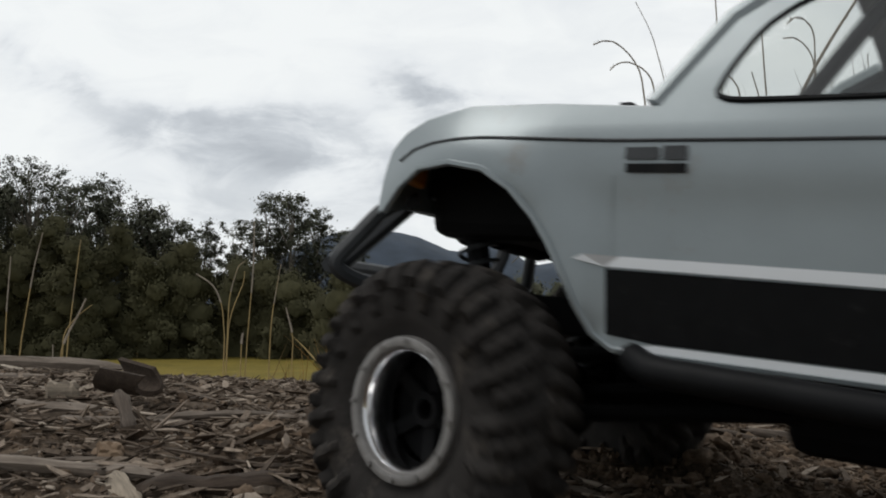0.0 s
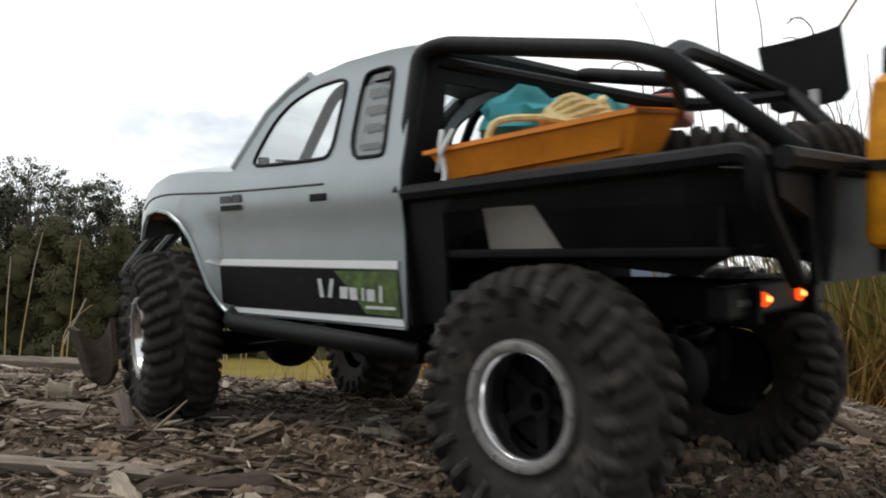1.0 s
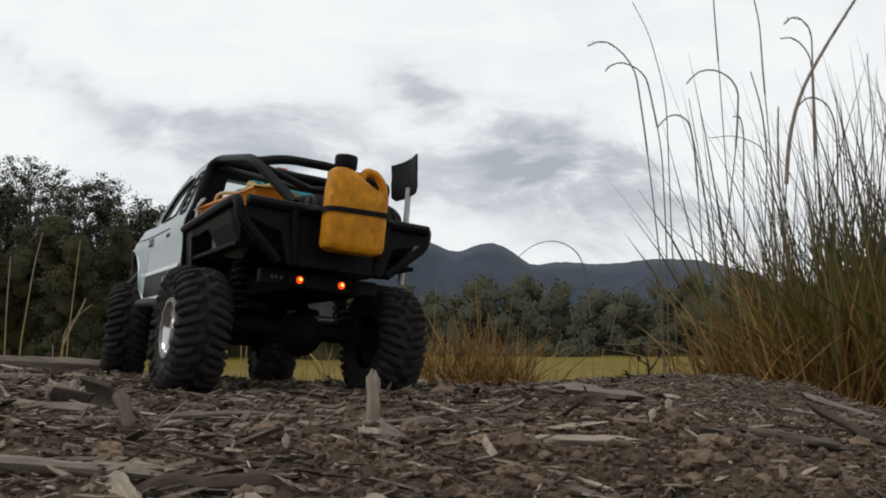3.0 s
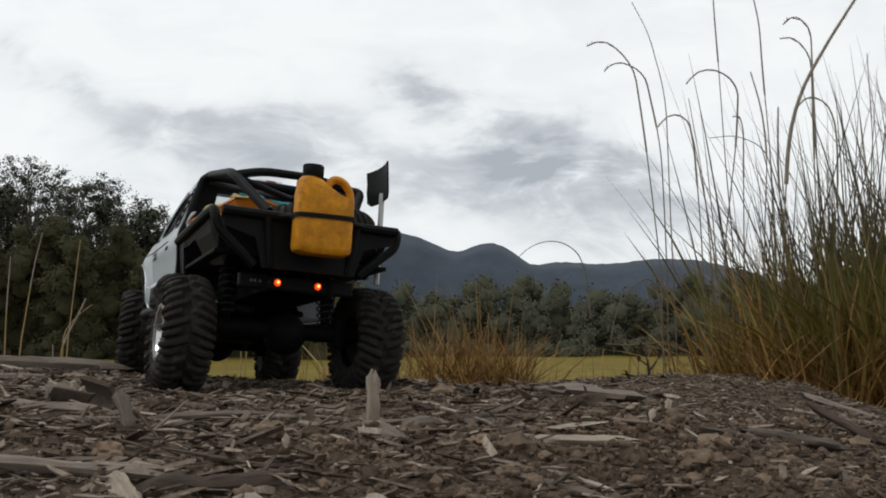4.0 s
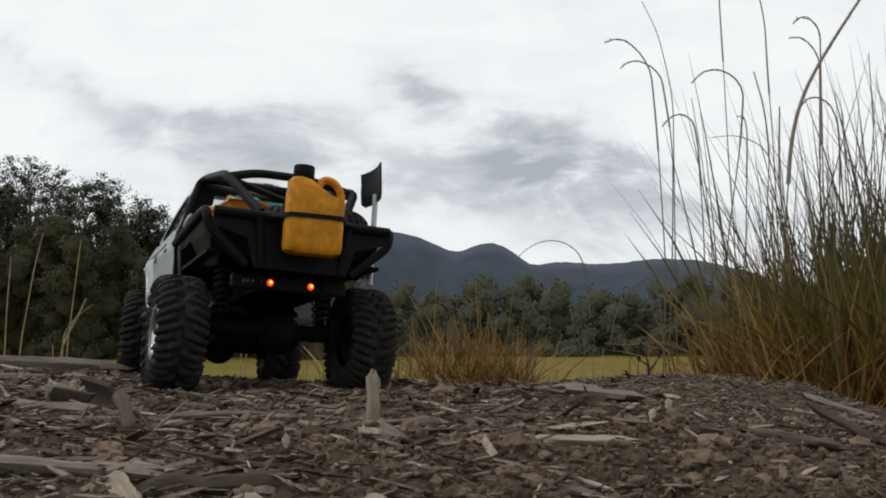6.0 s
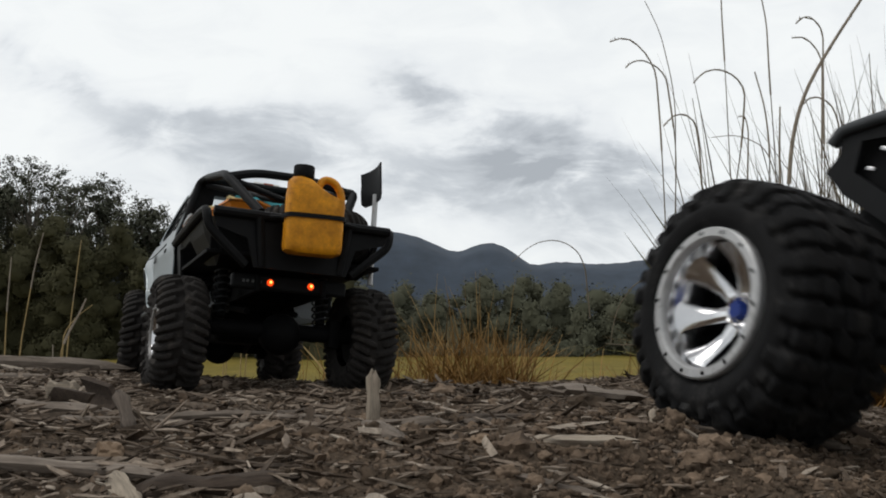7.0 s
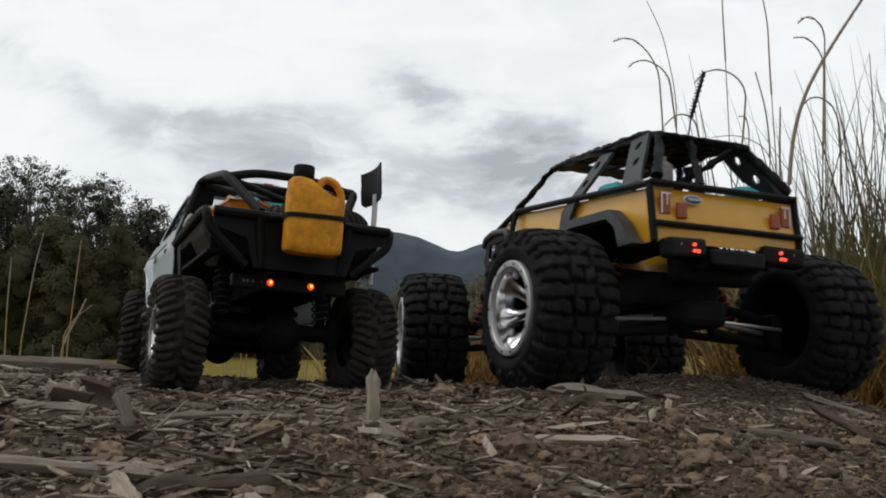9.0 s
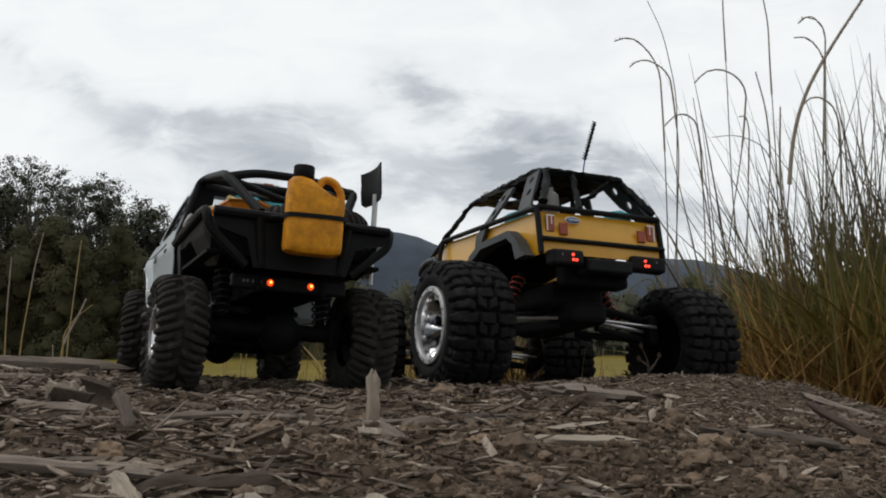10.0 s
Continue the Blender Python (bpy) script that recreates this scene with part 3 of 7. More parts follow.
def wheel_small():
    """Dusty mud tyre on a beadlock rim; the outer face looks to -x."""
    bm = bmesh.new()
    lathe(bm, [(0.002, 0.006), (0.000, 0.0212), (0.014, 0.0225), (0.014, 0.006)], 32)
    lathe(bm, [(-0.008, 0.0040), (-0.008, 0.0065), (0.001, 0.008), (0.001, 0.0040)], 12, True)
    wheel = part("wheel", bm, M_CHASSIS, None, "black wheel with a beadlock rim and mud tyre", True)
    for k in range(6):
        bm = bmesh.new()
        box(bm, (0.004, 0.006, 0.018), Matrix.Rotation(k * math.pi / 3, 4, "X") @ pose(-0.002, 0, 0.013), 0.001)
        part("spoke", bm, M_CHASSIS, wheel)
    bm = bmesh.new()
    lathe(bm, [(-0.0215, 0.0228), (-0.0232, 0.0236), (-0.0236, 0.0254), (-0.0232, 0.0270), (-0.018, 0.0282), (-0.016, 0.0275), (-0.016, 0.0232)], 48, True)
    ring = part("beadlock_ring", bm, M_RING, wheel, "scuffed grey beadlock ring", True)
    for k in range(12):
        a = k * math.pi / 6
        bolt = bmesh.new()
        lathe(bolt, [(-0.0246, 0.0003), (-0.0246, 0.0011), (-0.0225, 0.0013), (-0.0225, 0.0003)], 6, True, (0, 0.0254 * math.cos(a), 0.0254 * math.sin(a)))
        part("bolt", bolt, M_RING, ring)
    bm = bmesh.new()
    lathe(bm, [(-0.0205, 0.0231), (-0.021, 0.0222), (-0.019, 0.0210), (-0.005, 0.0208), (-0.005, 0.0220), (-0.018, 0.0222)], 48, True)
    part("rim_lip", bm, M_CHROME, wheel, "bright chrome inner rim lip", True)
    bm = bmesh.new()
    blocks = []
    for side, shift in ((-1, 0.0), (1, 0.5)):
        for start, lo, hi in ((shift, 0.03, 0.60), (shift + 0.5, 0.17, 0.53)):
            u0, u1 = sorted((side * lo, side * hi))
            blocks.append((start, start + 0.34, u0, u1, side * 0.9, 1.0))
        u0, u1 = sorted((side * 0.50, side * 0.72))
        blocks.append((shift + 0.22, shift + 0.50, u0, u1, side * 0.5, 0.55))
    moulded_tyre(bm, [(0, 0.0528), (0.010, 0.0525), (0.0165, 0.0508), (0.0198, 0.0475), (0.0212, 0.0420), (0.0204, 0.0340), (0.0170, 0.0268)], blocks, 19, 14, 49, 0.0047)
    part("tyre", bm, M_RUBBER, wheel, "dusty black rubber tyre with deep bar lugs", True)
    # rim parts are drawn in to the narrow tyre
    for ob in [wheel] + [c for c in wheel.children_recursive if not c.name.startswith("tyre")]:
        for v in ob.data.vertices:
            v.co.x *= 0.87
    return wheel


def coil(bm, a, b, r, wire, turns):
    a, b = Vector(a), Vector(b)
    d = (b - a)
    n = d.orthogonal().normalized()
    s = d.normalized().cross(n)
    pts = [a + d * (i / (turns * 10)) + (n * math.cos(i * 0.628) + s * math.sin(i * 0.628)) * r for i in range(turns * 10 + 1)]
    tube(bm, pts, wire, 5, 0)


def make_pickup():
    root = tagged(new("model_pickup"), "silver-grey model pickup with black tube bed and dusty mud tyres", "model truck")
    # shell
    for s in (-1, 1):
        bm = bmesh.new()
        outline = SIDE_LOW + SHELL_TOP[:-1] + SCREEN[:-1] + ROOF + [(0.0878, 0.1906), (0.0844, 0.1556), (0.084, 0.1249)]
        panel(bm, outline, lambda y, z: (s * side_x(y, z), y, z), [smooth_loop(SIDE_WIN, 2), smooth_loop(REAR_WIN, 2)], 0.005, 0.0012)
        side = part("body_side", bm, M_SILVER, root, "silver-grey body side with wheel arch and door", True)
        bm = bmesh.new()
        panel(bm, smooth_loop(SIDE_WIN, 2), lambda y, z: (s * (side_x(y, z) - 0.0006), y, z), (), 0.012, 0)
        part("side_window", bm, M_GLASS, side, "clear plastic side window")
        bm = bmesh.new()
        panel(bm, smooth_loop(REAR_WIN, 2), lambda y, z: (s * (side_x(y, z) - 0.0006), y, z), (), 0.012, 0)
        part("quarter_window", bm, M_SMOKE, side, "smoked quarter window with small stickers")
        for loop in (SIDE_WIN, REAR_WIN):
            bm = bmesh.new()
            inner = smooth_loop(loop, 2)
            tube(bm, [(s * (side_x(y, z) + 0.0003), y, z) for y, z in inner + inner[:1]], 0.0011, 6, 0)
            part("window_seal", bm, M_BLACK, side, "thin black window outline", True)
        for k, (h, w) in enumerate(((0.0035, 0.0130), (0.0050, 0.0140), (0.0045, 0.0150), (0.0040, 0.0130), (0.0030, 0.0160))):
            bm = bmesh.new()
            z0 = 0.2110 - k * 0.0095
            y0 = 0.1160 - k * 0.0012
            panel(bm, [(y0 - w / 2, z0), (y0 + w / 2, z0), (y0 + w / 2, z0 + h), (y0 - w / 2, z0 + h)],
                  lambda y, z: (s * (side_x(y, z) + 0.0008), y, z), (), 0.02, 0)
            part("sticker", bm, M_STICKER, side, "small pale sticker")
        # belt crease
        bm = bmesh.new()
        tube(bm, [(s * (side_x(y, z) + 0.0001), y, z) for y, z in [(0.3421, 0.1511), (0.335, 0.1555), (0.3253, 0.1578), (0.3128, 0.1590), (0.3008, 0.1593), (0.2847, 0.1589), (0.2687, 0.1583), (0.2473, 0.1575), (0.22, 0.1572), (0.19, 0.1569), (0.1441, 0.1567)]], 0.0007, 6, 0)
        part("belt_line", bm, M_GREY, side, "dark crease line along the bonnet and door", True)
        bm = bmesh.new()
        tube(bm, [(s * (side_x(y, z) + 0.0003), y, z) for y, z in [(0.084, 0.0822), (0.16, 0.0832), (0.242, 0.0842), (0.250, 0.0889), (0.256, 0.0987), (0.2635, 0.1124), (0.2683, 0.1200), (0.2752, 0.1290), (0.286, 0.1395), (0.2982, 0.1467), (0.3138, 0.1492), (0.329, 0.1472), (0.3398, 0.1402), (0.349, 0.130)]], 0.0014, 6, 0)
        part("arch_lip", bm, M_SILVER, side, "", True)
        # door gap, handle, badge
        bm = bmesh.new()
        tube(bm, [(s * (side_x(0.2455, z) - 0.0002), 0.2455 - (0.115 - z) * 0.05, z) for z in (0.118, 0.13, 0.145, 0.158)], 0.0005, 4, 0)
        part("door_gap", bm, M_SILVER, side, "")
        bm = bmesh.new()
        box(bm, (0.0022, 0.0145, 0.0042), pose(s * 0.0912, 0.1482, 0.1497), 0.0008)
        part("door_handle", bm, M_BLACK, side, "black door handle")
        for (y0, y1, z0, z1), mt in (((0.2425, 0.2305, 0.1505, 0.1548), M_GREY), ((0.2290, 0.2208, 0.1503, 0.1552), M_GREY), ((0.2420, 0.2205, 0.1458, 0.1490), M_BLACK)):
            bm = bmesh.new()
            panel(bm, [(y0, z0), (y1, z0), (y1, z1), (y0, z1)], lambda y, z: (s * (side_x(y, z) + 0.0009), y, z), (), 0.02, 0)
            part("badge_bar", bm, mt, side, "dark badge on the door")
        # lower side: dark print between two bright strips
        for name, loop, mt, off, lab in (
                ("side_print", [(0.2468, 0.1120), (0.0889, 0.1104), (0.0862, 0.0866), (0.2273, 0.0876), (0.2446, 0.0893)], M_DARKPRINT, 0.0009, "black printed panel along the door"),
                ("green_print", [(0.1370, 0.1100), (0.0890, 0.1100), (0.0866, 0.0872), (0.1120, 0.0878), (0.1230, 0.0985)], M_GREEN, 0.0012, "mottled green print"),
                ("trim_strip", [(0.2580, 0.1147), (0.2545, 0.1166), (0.0880, 0.1152), (0.0880, 0.1110), (0.2472, 0.1127)], M_BRIGHT, 0.0014, "bright upper trim strip"),
                ("trim_strip", [(0.2422, 0.0845), (0.0842, 0.0812), (0.0848, 0.0860), (0.2273, 0.0872)], M_BRIGHT, 0.0014, "bright lower trim strip")):
            bm = bmesh.new()
            panel(bm, loop, lambda y, z: (s * (side_x(y, z) + off), y, z), (), 0.012, 0)
            part(name, bm, mt, side, lab)
        for y0, w, z0, h, tilt in ((0.1470, 0.0030, 0.0955, 0.0100, 0.002), (0.1405, 0.0030, 0.0955, 0.0100, -0.002), (0.1290, 0.0062, 0.0953, 0.0062, 0),
                                   (0.1210, 0.0060, 0.0948, 0.0064, 0.001), (0.1140, 0.0018, 0.0946, 0.0066, 0), (0.1080, 0.0060, 0.0944, 0.0062, 0), (0.1005, 0.0022, 0.0940, 0.0085, 0), (0.1010, 0.0220, 0.0905, 0.0016, 0)):
            bm = bmesh.new()
            panel(bm, [(y0 - w / 2, z0), (y0 + w / 2, z0), (y0 + w / 2 + tilt, z0 + h), (y0 - w / 2 + tilt, z0 + h)],
                  lambda y, z: (s * (side_x(y, z) + 0.0016), y, z), (), 0.02, 0)
            part("print_bar", bm, M_PRINTGREY, side, "pale grey printed shape")
    bm = bmesh.new()
    grid_sheet(bm, across(SHELL_TOP, 0.0, 14, 0.006))
    part("bonnet", bm, M_SILVER, root, "silver-grey rounded bonnet", True)
    bm = bmesh.new()
    grid_sheet(bm, across(ROOF, 0.0, 14, 0.004))
    part("roof", bm, M_SILVER, root, "silver-grey cab roof", True)
    bm = bmesh.new()
    grid_sheet(bm, across(SCREEN, 0.006, 10, 0.005))
    part("windscreen", bm, M_GLASS, root, "clear windscreen", True)
    for s in (-1, 1):
        bm = bmesh.new()
        tube(bm, [(s * (side_x(y, z) - 0.003), y, z + 0.001) for y, z in SCREEN], 0.0042, 8, 0)
        part("screen_pillar", bm, M_SILVER, root, "", True)
        bm = bmesh.new()
        box(bm, (0.026, 0.006, 0.012), pose(s * 0.0705, 0.3480, 0.1500, 8, 0, -s * 16), 0.002)
        part("headlight", bm, M_LAMPORANGE, root, "orange and clear headlight")
    bm = bmesh.new()
    box(bm, (0.110, 0.006, 0.016), pose(0, 0.3475, 0.148), 0.002)
    part("grille", bm, M_BLACK, root, "black grille")
    bm = bmesh.new()
    tube(bm, [(-0.035, 0.262, 0.1815), (0.03, 0.258, 0.1815)], 0.0009, 5, 0)
    box(bm, (0.006, 0.006, 0.005), pose(-0.045, 0.262, 0.1805), 0.001)
    part("wiper", bm, M_BLACK, root, "black wiper and bonnet pin")
    # cab interior and back
    bm = bmesh.new()
    panel(bm, [(-0.089, 0.083), (0.089, 0.083), (0.089, 0.160), (0.068, 0.2225), (-0.068, 0.2225), (-0.089, 0.160)],
          lambda x, z: (x, 0.0875 + (z - 0.16) * 0.06, z), [[(-0.058, 0.172), (0.058, 0.172), (0.052, 0.208), (-0.052, 0.208)]], 0.012, 0.002)
    part("cab_back", bm, M_CHASSIS, root, "black cab back with rear window opening")
    bm = bmesh.new()
    box(bm, (0.165, 0.150, 0.003), pose(0, 0.165, 0.150), 0.001)
    box(bm, (0.14, 0.02, 0.02), pose(0, 0.225, 0.155), 0.004)
    part("interior", bm, M_BLACK, root, "dark cab interior tray")
    for s in (-1, 1):
        bm = bmesh.new()
        tube(bm, [(s * 0.070, 0.205, 0.152), (s * 0.062, 0.165, 0.213), (s * 0.06, 0.10, 0.219), (s * 0.07, 0.092, 0.155)], 0.0032, 8, 0.012)
        part("cab_bar", bm, M_BLACK, root, "black cage bar in the cab", True)
        bm = bmesh.new()
        panel(bm, [(0.262, 0.100), (0.275, 0.130), (0.30, 0.150), (0.335, 0.150), (0.345, 0.135), (0.34, 0.160), (0.26, 0.163), (0.25, 0.105)],
              lambda y, z: (s * 0.052, y, z), (), 0.02, 0.002)
        part("inner_fender", bm, M_CHASSIS, root, "black inner fender")
    bm = bmesh.new()
    # solid block added so the hollow under the bonnet reads dark
    box(bm, (0.130, 0.082, 0.040), pose(0, 0.300, 0.143), 0.006)
    part("engine_bay", bm, M_CHASSIS, root, "dark filler block in the hollow under the bonnet")
    # bed
    for s in (-1, 1):
        bm = bmesh.new()
        panel(bm, [(0.082, 0.147), (0.05, 0.1475), (-0.066, 0.1505), (-0.092, 0.1480), (-0.088, 0.122), (-0.060, 0.108), (-0.020, 0.112), (0.000, 0.120), (0.008, 0.140), (0.060, 0.138), (0.064, 0.085), (0.082, 0.083)],
              lambda y, z: (s * (0.0885 - max(0, 0.145 - z) * (0.5 if y < 0.05 else 0.12) - max(0, -y - 0.066) * 0.3), y, z), (), 0.012, 0.003)
        part("bed_side", bm, M_BLACK, root, "black plastic bed side")
        bm = bmesh.new()
        tube(bm, [(s * 0.090, 0.083, 0.148), (s * 0.091, -0.064, 0.1525), (s * 0.089, -0.092, 0.1540), (s * 0.087, -0.093, 0.138), (s * 0.050, -0.092, 0.106)], 0.0042, 8, 0.010)
        part("bed_rail", bm, M_BLACK, root, "black bed rail tube", True)
        bm = bmesh.new()
        tube(bm, [(s * 0.088, 0.088, 0.148), (s * 0.0685, 0.091, 0.2215), (s * 0.0625, 0.078, 0.2245), (s * 0.0645, -0.030, 0.2035), (s * 0.0640, -0.047, 0.1970), (s * 0.0400, -0.090, 0.1570)], 0.0046, 10, 0.010)
        part("cage_bar", bm, M_BLACK, root, "black roll cage side tube", True)
        bm = bmesh.new()
        tube(bm, [(s * 0.061, 0.084, 0.2170), (s * 0.002, -0.020, 0.1865), (-s * 0.063, -0.046, 0.1960)], 0.0034, 8, 0.02)
        part("cage_brace", bm, M_BLACK, root, "black diagonal cage brace", True)
        bm = bmesh.new()
        tube(bm, [(s * 0.043, -0.101, 0.152), (s * 0.040, -0.099, 0.128), (s * 0.037, -0.096, 0.106)], 0.0042, 8, 0.010)
        part("rear_tube", bm, M_BLACK, root, "black upright tube behind the bed", True)
        bm = bmesh.new()
        tube(bm, [(s * 0.089, 0.235, 0.0825), (s * 0.098, 0.226, 0.0790), (s * 0.102, 0.140, 0.0760), (s * 0.099, 0.105, 0.0735), (s * 0.084, 0.083, 0.0690)], 0.0052, 10, 0.010)
        part("rock_slider", bm, M_BLACK, root, "black rock slider tube under the door", True)
        bm = bmesh.new()
        panel(bm, [(0.046, 0.120), (0.050, 0.140), (-0.016, 0.140), (-0.010, 0.126), (0.004, 0.120)], lambda y, z: (s * 0.070, y, z), (), 0.02, 0.0015)
        part("inner_panel", bm, M_TAN, root, "pale plastic panel inside the bed")
    bm = bmesh.new()
    tube(bm, [(-0.0640, -0.046, 0.1975), (-0.036, -0.038, 0.2075), (0.020, -0.026, 0.2120), (0.0640, -0.046, 0.1975)], 0.0044, 8, 0.016)
    tube(bm, [(-0.063, 0.083, 0.2235), (0.063, 0.083, 0.2235)], 0.0044, 8, 0)
    part("cage_crossbar", bm, M_BLACK, root, "black arched cage crossbars", True)
    bm = bmesh.new()
    box(bm, (0.168, 0.160, 0.004), pose(0, 0.0, 0.1180), 0.001)
    # upright plate added so the gap under the rail reads dark
    box(bm, (0.134, 0.003, 0.032), pose(-0.014, -0.076, 0.133), 0.001)
    part("bed_floor", bm, M_CHASSIS, root, "black bed floor with an added plate that darkens the rear gap")
    bm = bmesh.new()
    panel(bm, [(-0.084, 0.150), (0.084, 0.150), (0.080, 0.138), (0.052, 0.130), (0.044, 0.104), (-0.044, 0.104), (-0.052, 0.130), (-0.080, 0.138)], lambda x, z: (x, -0.098, z), (), 0.02, 0.003)
    part("tailgate", bm, M_BLACK, root, "black tailgate panel")
    for s in (-1, 1):
        bm = bmesh.new()
        panel(bm, [(0.043, 0.090), (0.046, 0.083), (0.054, 0.079), (0.078, 0.078), (0.078, 0.099), (0.047, 0.099)], lambda x, z: (s * x, 0.076, z), (), 0.02, 0.0015)
        part("shell_corner", bm, M_LIT_SILVER, root, "silver rear corner of the cab shell")
    bm = bmesh.new()
    tube(bm, [(-0.084, -0.101, 0.1515), (0.084, -0.101, 0.1515)], 0.0044, 8, 0)
    part("rear_crossbar", bm, M_BLACK, root, "black tube along the top of the tailgate", True)
    # rear light bar
    bm = bmesh.new()
    box(bm, (0.112, 0.010, 0.014), pose(0, -0.061, 0.0957), 0.002)
    bar = part("light_bar", bm, M_BLACK, root, "black rear bumper bar with a small pale mark")
    for x in (-0.0198, 0.0198):
        bm = bmesh.new()
        bmesh.ops.create_uvsphere(bm, u_segments=12, v_segments=8, radius=0.0034, matrix=pose(x, -0.0655, 0.0957))
        lamp = part("tail_lamp", bm, M_LED, bar, "glowing red-orange tail lamp", True)
        bm = bmesh.new()
        bmesh.ops.create_uvsphere(bm, u_segments=8, v_segments=6, radius=0.0015, matrix=pose(x, -0.0682, 0.0960))
        part("lamp_core", bm, M_LEDCORE, lamp, "bright lamp core", True)
    for x, w in ((-0.0452, 0.0028), (-0.0415, 0.0028), (-0.0365, 0.0030), (-0.0328, 0.0030), (-0.0292, 0.0026)):
        bm = bmesh.new()
        box(bm, (w * 0.8, 0.0006, 0.0026), pose(x, -0.0663, 0.0956, 0, 14, 0))
        part("mark_bar", bm, M_STICKER, bar, "pale printed mark")
    # front bumper
    bm = bmesh.new()
    for s in (-1, 1):
        tube(bm, [(s * 0.034, 0.335, 0.097), (s * 0.080, 0.366, 0.100), (s * 0.091, 0.372, 0.106), (s * 0.072, 0.360, 0.134), (s * 0.060, 0.352, 0.139)], 0.0036, 8, 0.010)
        tube(bm, [(s * 0.070, 0.385, 0.106), (s * 0.050, 0.362, 0.138)], 0.0040, 8, 0)
        tube(bm, [(s * 0.091, 0.372, 0.106), (s * 0.066, 0.388, 0.106), (0, 0.392, 0.106)], 0.0038, 8, 0.012)
    tube(bm, [(-0.060, 0.358, 0.138), (0.060, 0.358, 0.138)], 0.0040, 8, 0)
    part("front_bumper", bm, M_GREY, root, "dark grey tube bumper", True)
    bm = bmesh.new()
    panel(bm, [(-0.045, 0.340), (0.045, 0.340), (0.060, 0.384), (-0.060, 0.384)], lambda x, y: (x, y, 0.100 + (y - 0.355) * 0.1), [[(-0.012 + 0.007 * math.cos(a), 0.365 + 0.007 * math.sin(a)) for a in (k * 0.785 for k in range(8))], [(0.016 + 0.007 * math.cos(a), 0.365 + 0.007 * math.sin(a)) for a in (k * 0.785 for k in range(8))]], 0.02, 0.002)
    part("skid_plate", bm, M_RING2, root, "bare metal skid plate with holes")
    # chassis
    for name, size, at, bevel in (("frame_rail", (0.005, 0.44, 0.016), (-0.032, 0.150, 0.094), 0.001), ("frame_rail", (0.005, 0.44, 0.016), (0.032, 0.150, 0.094), 0.001),
                                  ("gearbox", (0.075, 0.10, 0.022), (0, 0.165, 0.078), 0.004), ("skid", (0.060, 0.062, 0.026), (0, 0.165, 0.064), 0.008),
                                  ("motor", (0.050, 0.065, 0.040), (0, 0.250, 0.110), 0.006), ("battery_box", (0.10, 0.045, 0.040), (0, 0.060, 0.110), 0.006),
                                  ("chassis_plate", (0.120, 0.20, 0.004), (0, 0.155, 0.106), 0.001)):
        bm = bmesh.new()
        box(bm, size, pose(*at), bevel)
        part(name, bm, M_CHASSIS, root)
    for y in (0.0, 0.311):
        bm = bmesh.new()
        tube(bm, [(-0.086, y, 0.056), (0.086, y, 0.056)], 0.0085, 10, 0)
        bmesh.ops.create_uvsphere(bm, u_segments=16, v_segments=10, radius=0.0215, matrix=pose(0.010, y, 0.053) @ Matrix.Diagonal((1, 1.1, 1, 1)))
        for s in (-1, 1):
            box(bm, (0.012, 0.020, 0.030), pose(s * 0.066, y, 0.057), 0.003)
        part("axle", bm, M_CHASSIS, root, "black axle with differential housing", True)
        for s in (-1, 1):
            bm = bmesh.new()
            top, low = (s * 0.050, y + (0.015 if y else 0.012), 0.130), (s * 0.052, y, 0.066)
            tube(bm, [low, top], 0.0052, 8, 0)
            shock = part("shock_absorber", bm, M_CHASSIS, root, "black shock absorber", True)
            bm = bmesh.new()
            coil(bm, low, top, 0.0082, 0.0010, 9)
            part("spring", bm, M_GREY, shock, "dark coil spring", True)
            bm = bmesh.new()
            tube(bm, [(s * 0.045, y, 0.050), (s * 0.028, 0.13 if y == 0 else 0.19, 0.066)], 0.0034, 8, 0)
            tube(bm, [(s * 0.025, y, 0.074), (s * 0.030, 0.11 if y == 0 else 0.21, 0.088)], 0.0032, 8, 0)
            part("link_rod", bm, M_CHASSIS, root, "black suspension link", True)
    bm = bmesh.new()
    tube(bm, [(0.010, 0.0, 0.056), (0, 0.14, 0.075)], 0.0042, 8, 0)
    tube(bm, [(0.010, 0.311, 0.056), (0, 0.19, 0.075)], 0.0042, 8, 0)
    part("drive_shaft", bm, M_CHASSIS, root, "black drive shafts", True)
    for x, y in ((-0.030, 0.318), (-0.004, 0.322), (0.026, 0.318)):
        bm = bmesh.new()
        lathe(bm, [(-0.010, 0.004), (-0.011, 0.011), (0.010, 0.012), (0.012, 0.004)], 20, False, (x, y, 0.131))
        part("motor_can", bm, M_CHASSIS, root, "black round housing behind the arch", True)
    return root


